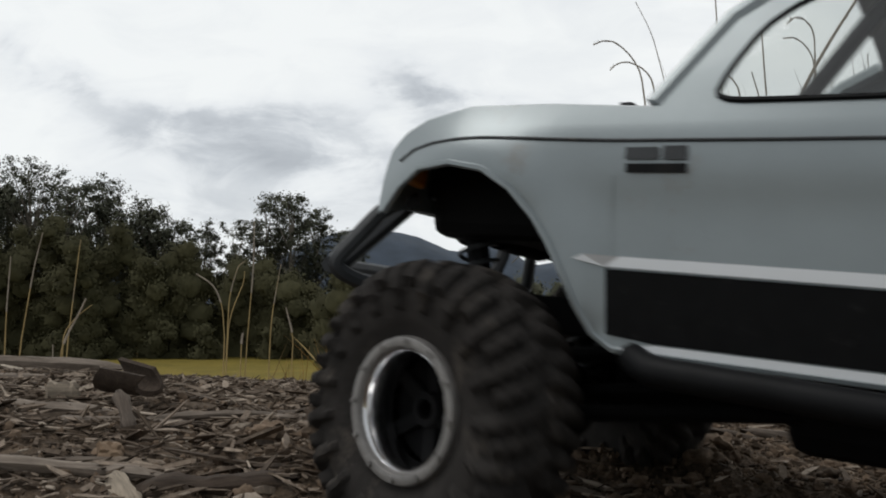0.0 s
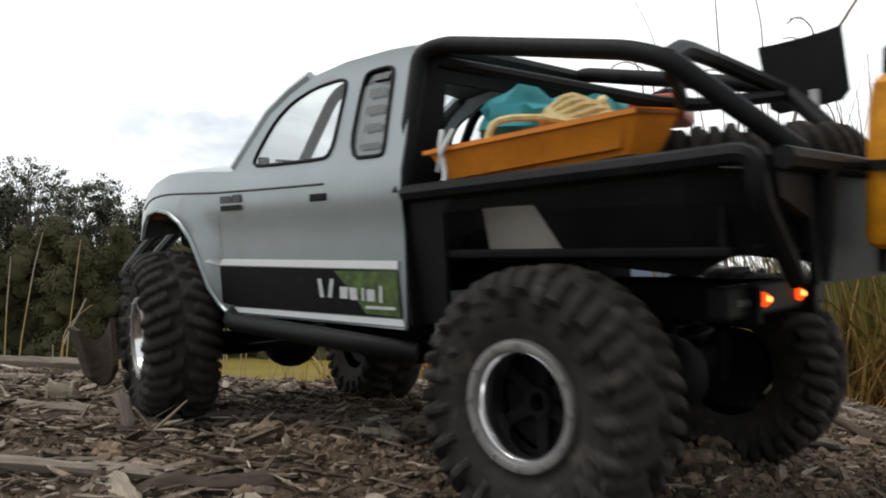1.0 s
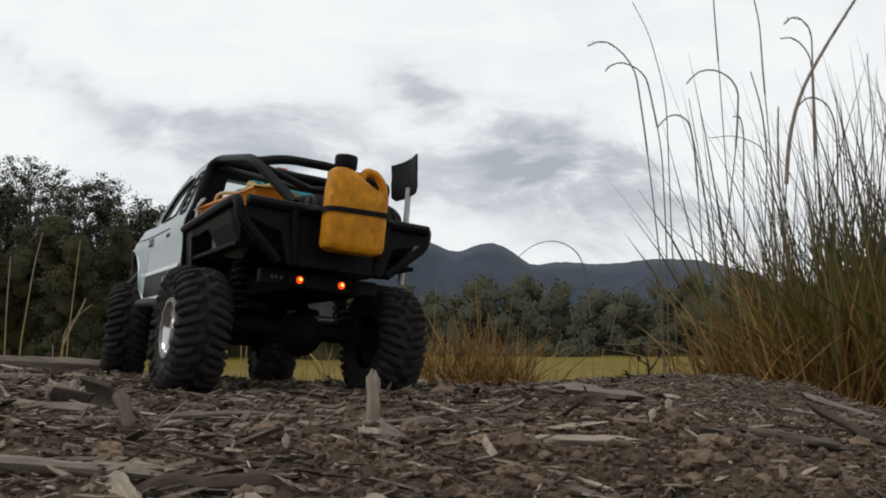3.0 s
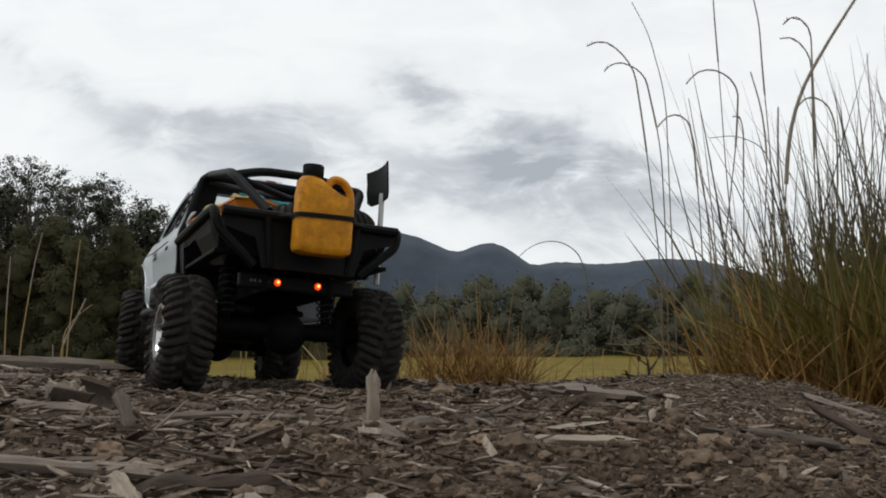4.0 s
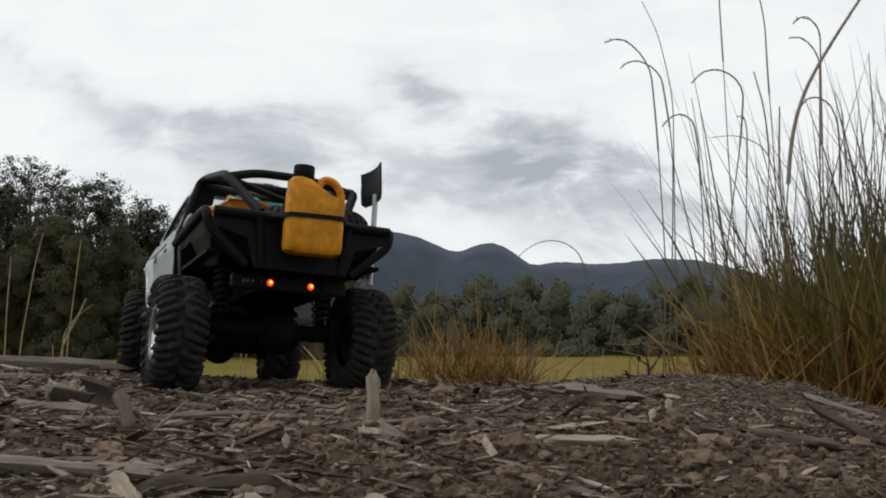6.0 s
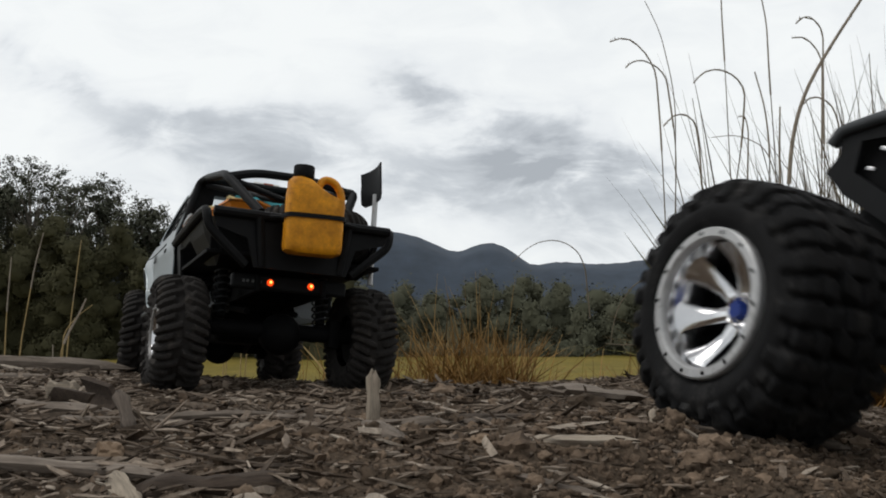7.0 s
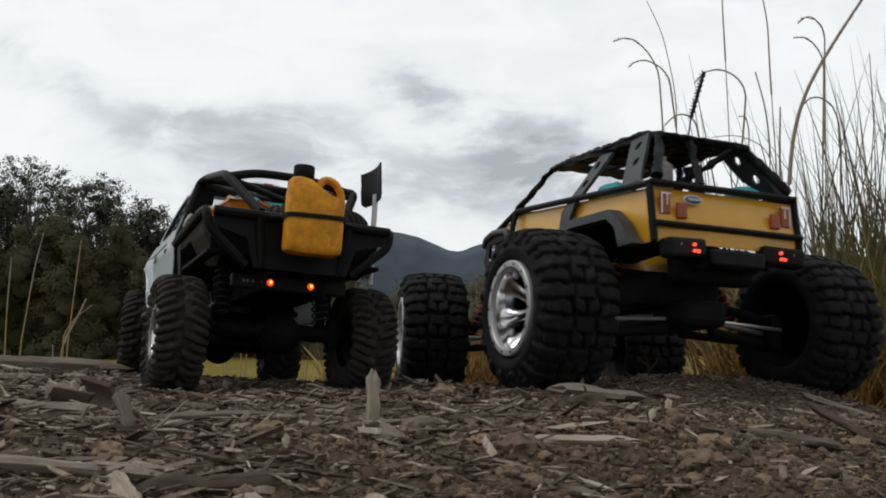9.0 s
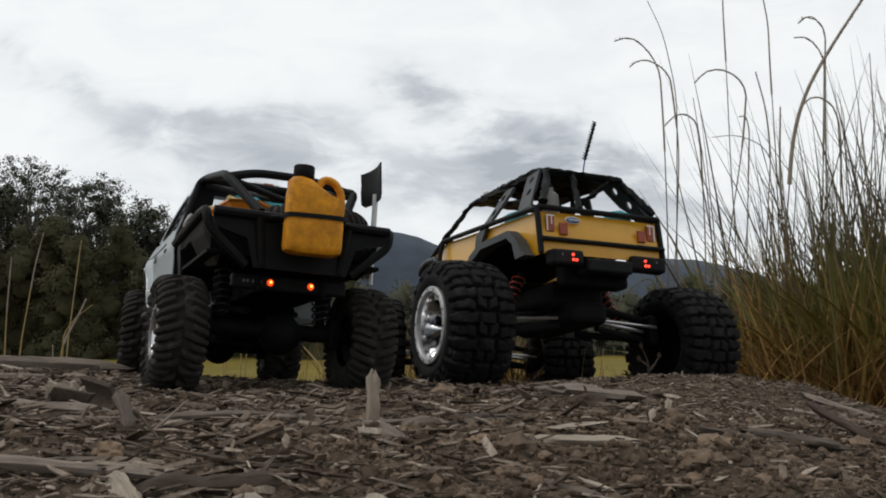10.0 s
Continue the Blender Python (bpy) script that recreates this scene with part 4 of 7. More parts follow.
def make_load(root):
    """What the pickup carries, strapped to it."""
    # yellow can behind the tailgate
    bm = bmesh.new()
    body = [(0.0, 0.80, 0.82), (0.002, 0.95, 0.95), (0.006, 1.0, 1.0), (0.030, 1.0, 1.0), (0.033, 0.985, 0.985), (0.036, 1.0, 1.0), (0.054, 1.0, 1.0),
            (0.060, 0.97, 0.96), (0.0655, 0.86, 0.86), (0.0690, 0.66, 0.70), (0.0705, 0.40, 0.45)]
    hw, hd, rings = 0.0265, 0.0135, []
    for z, kx, ky in body:
        ring = []
        for k in range(32):
            a = 2 * math.pi * k / 32
            c, s = math.cos(a), math.sin(a)
            x = hw * kx * math.copysign(abs(c) ** 0.45, c)
            y = hd * ky * math.copysign(abs(s) ** 0.45, s)
            lift = -0.021 * max(0.0, (z - 0.052) / 0.018) * max(0, x / hw + 0.1) if z > 0.052 else 0
            ring.append(bm.verts.new((x + (-0.006 * max(0, (z - 0.060) / 0.01) if z > 0.060 else 0), y, z + lift)))
        rings.append(ring)
    for a, b in zip(rings, rings[1:]):
        for k in range(32):
            bm.faces.new((a[k], a[(k + 1) % 32], b[(k + 1) % 32], b[k]))
    bm.faces.new(rings[0][::-1])
    bm.faces.new(rings[-1])
    can = part("jerry_can", bm, M_CAN, root, "dirty yellow plastic jerry can strapped behind the bed", True, pose(0.0020, -0.1210, 0.1170, 2, 0, -4))
    bm = bmesh.new()
    tube(bm, [(0.000, 0, 0.0600), (0.006, 0, 0.0712), (0.016, 0, 0.0700), (0.0232, 0, 0.0610), (0.0248, 0, 0.0450)], 0.0036, 10, 0.007)
    part("handle", bm, M_CAN, can, "moulded yellow handle", True)
    bm = bmesh.new()
    lathe(bm, [(-0.0055, 0.001), (-0.0055, 0.0088), (-0.0045, 0.0096), (0.0050, 0.0096), (0.0060, 0.0085), (0.0060, 0.001)], 48)
    for v in bm.verts:
        r = math.hypot(v.co.y, v.co.z)
        if r > 0.0090 and round(math.atan2(v.co.z, v.co.y) * 24 / math.pi) % 2:
            v.co.y *= 0.93
            v.co.z *= 0.93
    part("cap", bm, M_BLACK, can, "black ribbed screw cap", True, pose(-0.0125, 0, 0.0755, 0, 90, 0))
    bm = bmesh.new()
    strap = []
    for k in range(33):
        a = 2 * math.pi * k / 32
        c, s = math.cos(a), math.sin(a)
        strap.append((0.0275 * math.copysign(abs(c) ** 0.45, c), 0.0146 * math.copysign(abs(s) ** 0.45, s)))
    for z0, h in ((0.0315, 0.0042),):
        lo = [bm.verts.new((x, y, z0 + x * 0.02)) for x, y in strap]
        hi = [bm.verts.new((x, y, z0 + h + x * 0.02)) for x, y in strap]
        lo2 = [bm.verts.new((x * 1.03, y * 1.04, z0 + x * 0.02)) for x, y in strap]
        hi2 = [bm.verts.new((x * 1.03, y * 1.04, z0 + h + x * 0.02)) for x, y in strap]
        for i in range(32):
            bm.faces.new((lo2[i], lo2[i + 1], hi2[i + 1], hi2[i]))
            bm.faces.new((hi[i], hi[i + 1], hi2[i + 1], hi2[i]))
            bm.faces.new((lo[i], lo[i + 1], lo2[i + 1], lo2[i]))
    tube(bm, [(-0.027, 0.010, 0.0335), (-0.060, 0.028, 0.034)], 0.0018, 6, 0)
    tube(bm, [(0.027, 0.010, 0.0340), (0.056, 0.028, 0.034)], 0.0018, 6, 0)
    part("strap", bm, M_BLACK, can, "black rubber strap round the can")
    # orange tray lying across the bed
    bm = bmesh.new()
    out = [(-0.084, 0.074), (-0.058, -0.027), (-0.030, -0.034), (0.025, 0.011), (0.016, 0.062), (-0.030, 0.082)]
    cx, cy = -0.032, 0.024

    def ring(k, z):
        return [bm.verts.new((cx + (x - cx) * k, cy + (y - cy) * k, 0.177 - 0.112 * y * k + z)) for x, y in out]
    rs = [ring(0.84, -0.0185), ring(0.97, -0.002), ring(1.02, -0.002), ring(1.02, 0.0), ring(0.95, 0.0), ring(0.82, -0.0165)]
    for a, b in zip(rs, rs[1:]):
        for i in range(6):
            bm.faces.new((a[i], a[(i + 1) % 6], b[(i + 1) % 6], b[i]))
    bm.faces.new(rs[0])
    bm.faces.new(rs[-1])
    bmesh.ops.bevel(bm, geom=[e for e in bm.edges if e.calc_length() > 0.004 and abs(e.verts[0].co.z - e.verts[1].co.z) > 0.004], offset=0.003, segments=2, affect="EDGES")
    tray = part("tray", bm, M_ORANGE, root, "orange plastic recovery tray lying in the bed", True)
    bm = bmesh.new()
    tube(bm, [(-0.080, 0.066, 0.178), (-0.0845, 0.064, 0.170), (-0.085, 0.060, 0.156), (-0.091, 0.058, 0.146)], 0.0014, 6, 0.004)
    tube(bm, [(-0.079, 0.060, 0.178), (-0.086, 0.061, 0.168), (-0.084, 0.066, 0.158)], 0.0012, 6, 0.004)
    part("cord", bm, M_PRINTGREY, tray, "black and white tie cord", True)
    bm = bmesh.new()
    for k in range(5):
        pts = [(-0.040 + (0.016 - 0.0012 * k) * math.cos(a), 0.014 + (0.018 - k * 0.0014) * math.sin(a), 0.180 + 0.0022 * k + 0.002 * math.sin(3 * a + k)) for a in (i * 0.35 for i in range(19))]
        tube(bm, pts, 0.0019, 6, 0)
    tube(bm, [(-0.050, 0.020, 0.182), (-0.066, 0.034, 0.182), (-0.073, 0.040, 0.180), (-0.074, 0.043, 0.171)], 0.0017, 6, 0.006)
    part("rope", bm, M_ROPE, root, "coil of pale yellow rope", True)
    # teal roll and bundle
    rng = np.random.default_rng(3)
    bm = bmesh.new()
    lathe(bm, [(-0.048, 0.004), (-0.046, 0.013), (-0.020, 0.0150), (-0.016, 0.0135), (-0.012, 0.0150), (0.012, 0.0150), (0.016, 0.0135), (0.020, 0.0150), (0.046, 0.013), (0.048, 0.004)], 20)
    for v in bm.verts:
        v.co += Vector(noise.noise_vector(v.co * 90)) * 0.0018
    part("bed_roll", bm, M_TEAL, root, "teal rolled tarpaulin", True, pose(0.012, 0.030, 0.1835, 0, -4, 24))
    bm = bmesh.new()
    bmesh.ops.create_icosphere(bm, subdivisions=3, radius=1.0)
    for v in bm.verts:
        v.co = Vector((v.co.x * 0.022, v.co.y * 0.024, v.co.z * 0.014)) * (1 + 0.35 * noise.noise(v.co * 2.3)) + Vector((-0.028, 0.055, 0.185))
        if v.co.z > 0.195:
            v.co.z += (v.co.z - 0.195) * 0.9
    part("folded_cloth", bm, M_TEAL, root, "crumpled teal cloth", True)
    bm = bmesh.new()
    box(bm, (0.046, 0.030, 0.014), pose(0.042, 0.014, 0.192, 0, 0, 20), 0.003)
    red = part("red_box", bm, M_RED, root, "scuffed dark red box")
    bm = bmesh.new()
    tube(bm, [(0.026, 0.010, 0.199), (0.036, 0.008, 0.203), (0.048, 0.012, 0.203), (0.058, 0.018, 0.199)], 0.0016, 6, 0.004)
    part("handle", bm, M_BLACK, red, "black carrying handle", True)
    bm = bmesh.new()
    tube(bm, [(-0.050, 0.060, 0.180), (-0.020, 0.072, 0.192), (0.020, 0.060, 0.186), (0.045, 0.030, 0.178)], 0.0022, 6, 0.02)
    box(bm, (0.06, 0.05, 0.012), pose(-0.02, 0.045, 0.168, 0, 0, 30), 0.003)
    part("dark_bag", bm, material("navy_cloth", (0.02, 0.03, 0.05), 0.8, 0, 0.2, 80, 700, 0.2), root, "dark navy bag under the bundle")
    # light bar on the cab roof
    bm = bmesh.new()
    box(bm, (0.030, 0.010, 0.006), pose(0.010, 0.115, 0.2335), 0.001)
    beacon = part("roof_beacon", bm, M_TAILWHITE, root, "small red and white roof light")
    bm = bmesh.new()
    box(bm, (0.012, 0.0106, 0.0064), pose(0.012, 0.115, 0.2335), 0.001)
    part("red_lens", bm, M_TAILRED, beacon, "red lens")
    # shovel on the far side of the bed
    bm = bmesh.new()
    tube(bm, [(0.084, -0.056, 0.105), (0.086, -0.052, 0.200)], 0.0030, 8, 0)
    shovel = part("shovel", bm, M_RING2, root, "shovel strapped upright, blade up", True)
    bm = bmesh.new()
    panel(bm, [(-0.0205, 0.002), (-0.016, -0.002), (0.016, -0.002), (0.0205, 0.002), (0.0215, 0.036), (-0.0215, 0.036)],
          lambda x, z: (x, 0.004 * (x / 0.02) ** 2 - 0.0006 * z, z), (), 0.006, 0.0016)
    part("blade", bm, M_BLACK, shovel, "dark shovel blade", True, pose(0.0870, -0.050, 0.1930, 0, 8, 99))


pickup = make_pickup()
make_load(pickup)
small_wheel = wheel_small()
small_wheel.parent = pickup
# wheel, x, y, z and whether it steers
pickup_wheels = [(small_wheel, -0.0935, -0.0025, 0.0545, 0)]
for wx, wy, steer in ((0.096, -0.0025, 0), (-0.0915, 0.3101, 1), (0.092, 0.3101, 1)):
    w = copy_thing(small_wheel, Matrix())
    pickup_wheels.append((w, wx, wy, 0.0555, steer))
# the spare lies flat in the bed
spare = copy_thing(small_wheel, pose(0.026, -0.038, 0.1490, 0, 90, 20))
spare.name = "spare_wheel"
tagged(spare, "dusty spare wheel lying flat in the bed")


# ---- the yellow model truck with an outer roll cage ----
def wheel_large():
    """Big chunky tyre on a chrome spoked rim with a bolted ring; outer face to -x."""
    bm = bmesh.new()
    lathe(bm, [(-0.012, 0.046), (-0.040, 0.0475), (-0.0415, 0.0445), (-0.038, 0.0435), (-0.012, 0.042)], 48, True)
    lathe(bm, [(-0.004, 0.006), (-0.014, 0.0085), (-0.016, 0.011), (-0.013, 0.0135), (0.0, 0.014)], 24)
    wheel = part("wheel", bm, M_CHROME, None, "chrome spoked wheel with a big black tyre", True)
    n = 7
    for k in range(n):
        a = 2 * math.pi * k / n
        m = Matrix.Rotation(a, 4, "X")
        rows = []
        for f, w, dx in ((0.0, 0.0060, -0.014), (0.3, 0.0054, -0.016), (0.6, 0.0068, -0.022), (0.85, 0.0100, -0.030), (1.0, 0.0150, -0.035)):
            r = 0.011 + 0.033 * f
            rows.append([m @ Vector((dx + 0.012, -w, r)), m @ Vector((dx + 0.002, -w, r)), m @ Vector((dx, -w * 0.6, r)), m @ Vector((dx - 0.0006, 0, r)),
                         m @ Vector((dx, w * 0.6, r)), m @ Vector((dx + 0.002, w, r)), m @ Vector((dx + 0.012, w, r))])
        bm = bmesh.new()
        grid_sheet(bm, rows)
        part("spoke", bm, M_CHROME, wheel, "sculpted chrome spoke", True)
    bm = bmesh.new()
    lathe(bm, [(-0.002, 0.002), (-0.002, 0.044), (0.004, 0.044), (0.004, 0.002)], 32, True)
    lathe(bm, [(-0.013, 0.0425), (0.030, 0.0435), (0.040, 0.0500), (0.032, 0.0505), (0.02, 0.0475), (-0.013, 0.047)], 40, True)
    part("wheel_back", bm, M_CHASSIS, wheel, "dark inside of the wheel")
    bm = bmesh.new()
    lathe(bm, [(-0.0185, 0.0005), (-0.0185, 0.0060), (-0.012, 0.0068), (-0.012, 0.0005)], 6)
    part("hub_nut", bm, M_BLUE, wheel, "blue anodised hub nut")
    bm = bmesh.new()
    lathe(bm, [(-0.0420, 0.0440), (-0.0450, 0.0445), (-0.0462, 0.0455), (-0.0462, 0.0505), (-0.0450, 0.0518), (-0.0400, 0.0520), (-0.0390, 0.0440)], 56, True)
    ring = part("beadlock_ring", bm, M_RING2, wheel, "scratched silver bolted ring", True)
    for k in range(14):
        a = 2 * math.pi * k / 14
        b = bmesh.new()
        lathe(b, [(-0.0468, 0.0003), (-0.0468, 0.0014), (-0.0445, 0.0017), (-0.0445, 0.0003)], 8, True, (0, 0.0482 * math.cos(a), 0.0482 * math.sin(a)))
        part("bolt", b, M_CHASSIS, ring)
    bm = bmesh.new()
    # a stepped centre block, blocks beside it and shoulder blocks that wrap to the side
    blocks = [(0.00, 0.44, -0.15, 0.15, 0.0, 1.0), (0.44, 0.86, -0.20, -0.02, 0.9, 1.0), (0.44, 0.86, 0.02, 0.20, -0.9, 1.0)]
    for side in (-1, 1):
        for a0, a1, lo, hi, skew, height in ((0.04, 0.44, 0.19, 0.37, 0.6, 1.0), (0.52, 0.94, 0.24, 0.40, -0.7, 0.95), (0.00, 0.46, 0.36, 0.58, 0.3, 1.0),
                                             (0.56, 0.92, 0.40, 0.55, 0.0, 0.9), (0.10, 0.42, 0.56, 0.70, 0.0, 0.5), (0.60, 0.86, 0.54, 0.64, 0.0, 0.45)):
            u0, u1 = sorted((side * lo, side * hi))
            blocks.append((a0, a1, u0, u1, side * skew, height))
    moulded_tyre(bm, [(0, 0.0812), (0.020, 0.0807), (0.034, 0.0787), (0.0425, 0.0735), (0.0465, 0.0650), (0.0448, 0.0570), (0.0395, 0.0505)], blocks, 16, 20, 57, 0.0085)
    part("tyre", bm, M_RUBBER2, wheel, "large black tyre with chunky worn blocks", True)
    return wheel


def ragged_tube(bm, pts, r):
    """A tube wrapped in lumpy cloth."""
    dense = [Vector(pts[0])]
    for a, b in zip(pts, pts[1:]):
        a, b = Vector(a), Vector(b)
        n = max(2, int((b - a).length / 0.005))
        dense += [a.lerp(b, k / n) for k in range(1, n + 1)]
    tube(bm, dense, r, 8, 0)
    for v in bm.verts:
        v.co += Vector(noise.noise_vector(v.co * 95)) * 0.0026 + Vector(noise.noise_vector(v.co * 260)) * 0.0012


def make_truck():
    root = tagged(new("model_monster_truck"), "yellow model truck with black outer cage and huge tyres", "model truck")

    def w_at(y, z):
        return 0.0950 - max(0.0, z - 0.20) * 0.10 - max(0.0, y - 0.22) * 0.10
    for s in (-1, 1):
        bm = bmesh.new()
        panel(bm, [(-0.099, 0.168), (-0.062, 0.168), (-0.056, 0.188), (-0.037, 0.205), (0.045, 0.2085), (0.080, 0.198), (0.100, 0.174), (0.135, 0.1735),
                   (0.2223, 0.1810), (0.252, 0.1830), (0.256, 0.2330), (0.310, 0.2400), (0.312, 0.2450), (0.2218, 0.2575), (-0.0945, 0.2250)],
              lambda y, z: (s * (w_at(y, z) - 0.003 * max(0, (0.195 - z) / 0.02)), y, z), (), 0.008, 0.002)
        side = part("body_side", bm, M_YELLOW, root, "yellow body side with cut-out wheel arch", True)
        bm = bmesh.new()
        arch = [(-0.088, 0.165), (-0.078, 0.172), (-0.064, 0.192), (-0.042, 0.2095), (0.048, 0.2135), (0.084, 0.202), (0.106, 0.176), (0.096, 0.172), (0.078, 0.192), (0.045, 0.2035), (-0.036, 0.2000), (-0.052, 0.188), (-0.060, 0.165)]
        panel(bm, arch, lambda y, z: (s * 0.097, y, z), (), 0.01, 0.0)
        flat = list(bm.faces)
        ext = bmesh.ops.extrude_face_region(bm, geom=flat)
        for v in ext["geom"]:
            if isinstance(v, bmesh.types.BMVert):
                v.co.x += s * 0.016
        part("fender_flare", bm, M_GREY, root, "dark grey fender flare", True)
        bm = bmesh.new()
        panel(bm, [(0.246, 0.176), (0.268, 0.164), (0.302, 0.156), (0.352, 0.192), (0.368, 0.212), (0.357, 0.224), (0.356, 0.240), (0.318, 0.247), (0.256, 0.240)],
              lambda y, z: (s * (0.090 - max(0, y - 0.27) * 0.12), y, z), [[(0.272, 0.192), (0.300, 0.176), (0.343, 0.208), (0.338, 0.232), (0.275, 0.230)]], 0.01, 0.004)
        clip = part("front_clip", bm, M_BLACK, root, "black front fender frame")
        bm = bmesh.new()
        tube(bm, [(s * 0.088, 0.250, 0.180), (s * 0.091, 0.258, 0.240), (s * 0.086, 0.316, 0.247), (s * 0.080, 0.356, 0.243), (s * 0.078, 0.364, 0.234)], 0.0052, 10, 0.012)
        part("fender_edge", bm, M_GREY, clip, "dark grey fender edge", True)
        bm = bmesh.new()
        panel(bm, [(0.262, 0.186), (0.300, 0.168), (0.350, 0.206), (0.342, 0.236), (0.266, 0.234)], lambda y, z: (s * (0.079 - max(0, y - 0.27) * 0.12), y, z), (), 0.02, 0.003)
        box(bm, (0.030, 0.070, 0.040), pose(s * 0.055, 0.300, 0.205, -14, 0, 0), 0.006)
        part("inner_frame", bm, M_CHASSIS, clip, "black inner frame")
        for y, z in ((0.290, 0.226), (0.318, 0.222), (0.328, 0.208), (0.300, 0.204)):
            bm = bmesh.new()
            box(bm, (0.003, 0.006, 0.003), pose(s * 0.084, y, z, 20, 0, 0), 0.0005)
            part("metal_clip", bm, M_STEEL, clip, "small bright metal fitting")
        for k in range(3):
            bm = bmesh.new()
            box(bm, (0.0012, 0.016, 0.0024), pose(s * (w_at(0.245, 0.235) + 0.0008), 0.240, 0.2455 - k * 0.0052, -6, 0, 0), 0.0004)
            part("vent_bar", bm, M_TAILWHITE, side, "pale vent slot")
        # cage tubes of this side
        for name, pts, r in (("belt_tube", [(s * 0.080, 0.318, 0.249), (s * 0.094, 0.2218, 0.2610), (s * 0.0975, 0.06, 0.2440), (s * 0.0975, -0.0955, 0.2285)], 0.0040),
                             ("front_upright", [(s * 0.094, 0.2200, 0.2610), (s * 0.100, 0.2235, 0.240), (s * 0.100, 0.2250, 0.178)], 0.0040),
                             ("front_pillar", [(s * 0.094, 0.2218, 0.2610), (s * 0.066, 0.170, 0.3115), (s * 0.061, 0.13, 0.3150)], 0.0040),
                             ("roof_rail", [(s * 0.061, 0.150, 0.3145), (s * 0.059, -0.028, 0.3050), (s * 0.057, -0.060, 0.2965), (s * 0.088, -0.0985, 0.2375)], 0.0052),
                             ("rear_upright", [(s * 0.0965, -0.0955, 0.2300), (s * 0.0965, -0.1020, 0.166)], 0.0042)):
            bm = bmesh.new()
            if name in ("roof_rail", "front_pillar"):
                ragged_tube(bm, pts, r)
                part(name, bm, M_BLACK, root, "black cage tube wrapped in ragged cloth", True)
            else:
                tube(bm, pts, r, 8, 0.010)
                part(name, bm, M_BLACK, root, "black cage tube", True)
        for name, loop, holes in (("centre_pillar", [(0.104, 0.172), (0.088, 0.172), (0.062, 0.225), (0.040, 0.262), (0.022, 0.298), (0.052, 0.302), (0.064, 0.270), (0.084, 0.232)],
                                   [(0.0455, 0.286), (0.054, 0.264)]),
                                  ("rear_pillar", [(-0.088, 0.229), (-0.050, 0.233), (-0.016, 0.300), (-0.028, 0.307), (-0.050, 0.301)], [(-0.040, 0.288), (-0.054, 0.264)])):
            bm = bmesh.new()
            rings = [[(cy + 0.0055 * math.cos(a), cz + 0.0055 * math.sin(a)) for a in (i * 0.785 for i in range(8))] for cy, cz in holes]
            panel(bm, loop, lambda y, z: (s * (0.1005 - max(0.0, z - 0.235) * 0.56), y, z), rings, 0.012, 0.004)
            part(name, bm, M_GREY, root, "dark grey cage pillar with drilled holes")
    # bonnet and tailgate
    bm = bmesh.new()
    rows = []
    for y, z in ((0.316, 0.236), (0.314, 0.245), (0.29, 0.2485), (0.25, 0.254), (0.2218, 0.2575), (0.205, 0.2555)):
        w = w_at(y, z)
        rows.append([(w * k / 6, y, z + 0.004 * (1 - (k / 6) ** 4)) for k in range(-6, 7)])
    grid_sheet(bm, rows)
    part("bonnet", bm, M_YELLOW, root, "yellow bonnet", True)
    bm = bmesh.new()
    panel(bm, [(-0.092, 0.166), (0.092, 0.166), (0.0915, 0.226), (-0.0915, 0.226)], lambda x, z: (x, -0.1000 + 0.012 * max(0, z - 0.19) / 0.04 - 0.004 * math.cos(x * 16), z), (), 0.01, 0.002)
    gate = part("tailgate", bm, M_YELLOW, root, "yellow tailgate", True)
    bm = bmesh.new()
    tube(bm, [(-0.0965, -0.098, 0.2300), (0.0965, -0.098, 0.2300)], 0.0042, 8, 0)
    part("tailgate_tube", bm, M_BLACK, root, "black tube over the tailgate", True)
    bm = bmesh.new()
    tube(bm, [(-0.0965, -0.1055, 0.1850), (0.0965, -0.1055, 0.1850)], 0.0034, 8, 0)
    part("tailgate_tube", bm, M_BLACK, root, "black tube across the tailgate", True)
    bm = bmesh.new()
    bmesh.ops.create_uvsphere(bm, u_segments=20, v_segments=6, radius=1.0, matrix=pose(-0.0460, -0.1015, 0.2145) @ Matrix.Diagonal((0.0120, 0.0012, 0.0052, 1)))
    badge = part("oval_badge", bm, M_TAILWHITE, gate, "small oval badge, blue with a pale rim", True)
    bm = bmesh.new()
    bmesh.ops.create_uvsphere(bm, u_segments=20, v_segments=6, radius=1.0, matrix=pose(-0.0460, -0.1020, 0.2145) @ Matrix.Diagonal((0.0108, 0.0013, 0.0043, 1)))
    part("badge_field", bm, M_BADGE, badge, "blue badge field", True)
    for x, w in ((-0.0515, 0.003), (-0.0475, 0.004), (-0.0430, 0.003), (-0.0395, 0.003)):
        bm = bmesh.new()
        box(bm, (w, 0.0006, 0.0024), pose(x, -0.1034, 0.2145))
        part("badge_bar", bm, M_PRINTGREY, badge, "pale mark")
    for s in (-1, 1):
        bm = bmesh.new()
        box(bm, (0.0120, 0.004, 0.0230), pose(s * 0.0800, -0.0990, 0.2080), 0.001)
        outer = part("tail_light", bm, M_TAILRED, gate, "red and white tail light")
        for x, z, a, b in ((0, 0.0105, 0.0120, 0.0018), (s * 0.0052, 0, 0.0016, 0.0225), (-s * 0.0015, 0.004, 0.0012, 0.012)):
            bm = bmesh.new()
            box(bm, (a, 0.0012, b), pose(s * 0.0800 + x, -0.1012, 0.2080 + z))
            part("lens_strip", bm, M_TAILWHITE, outer, "pale lens strip")
        bm = bmesh.new()
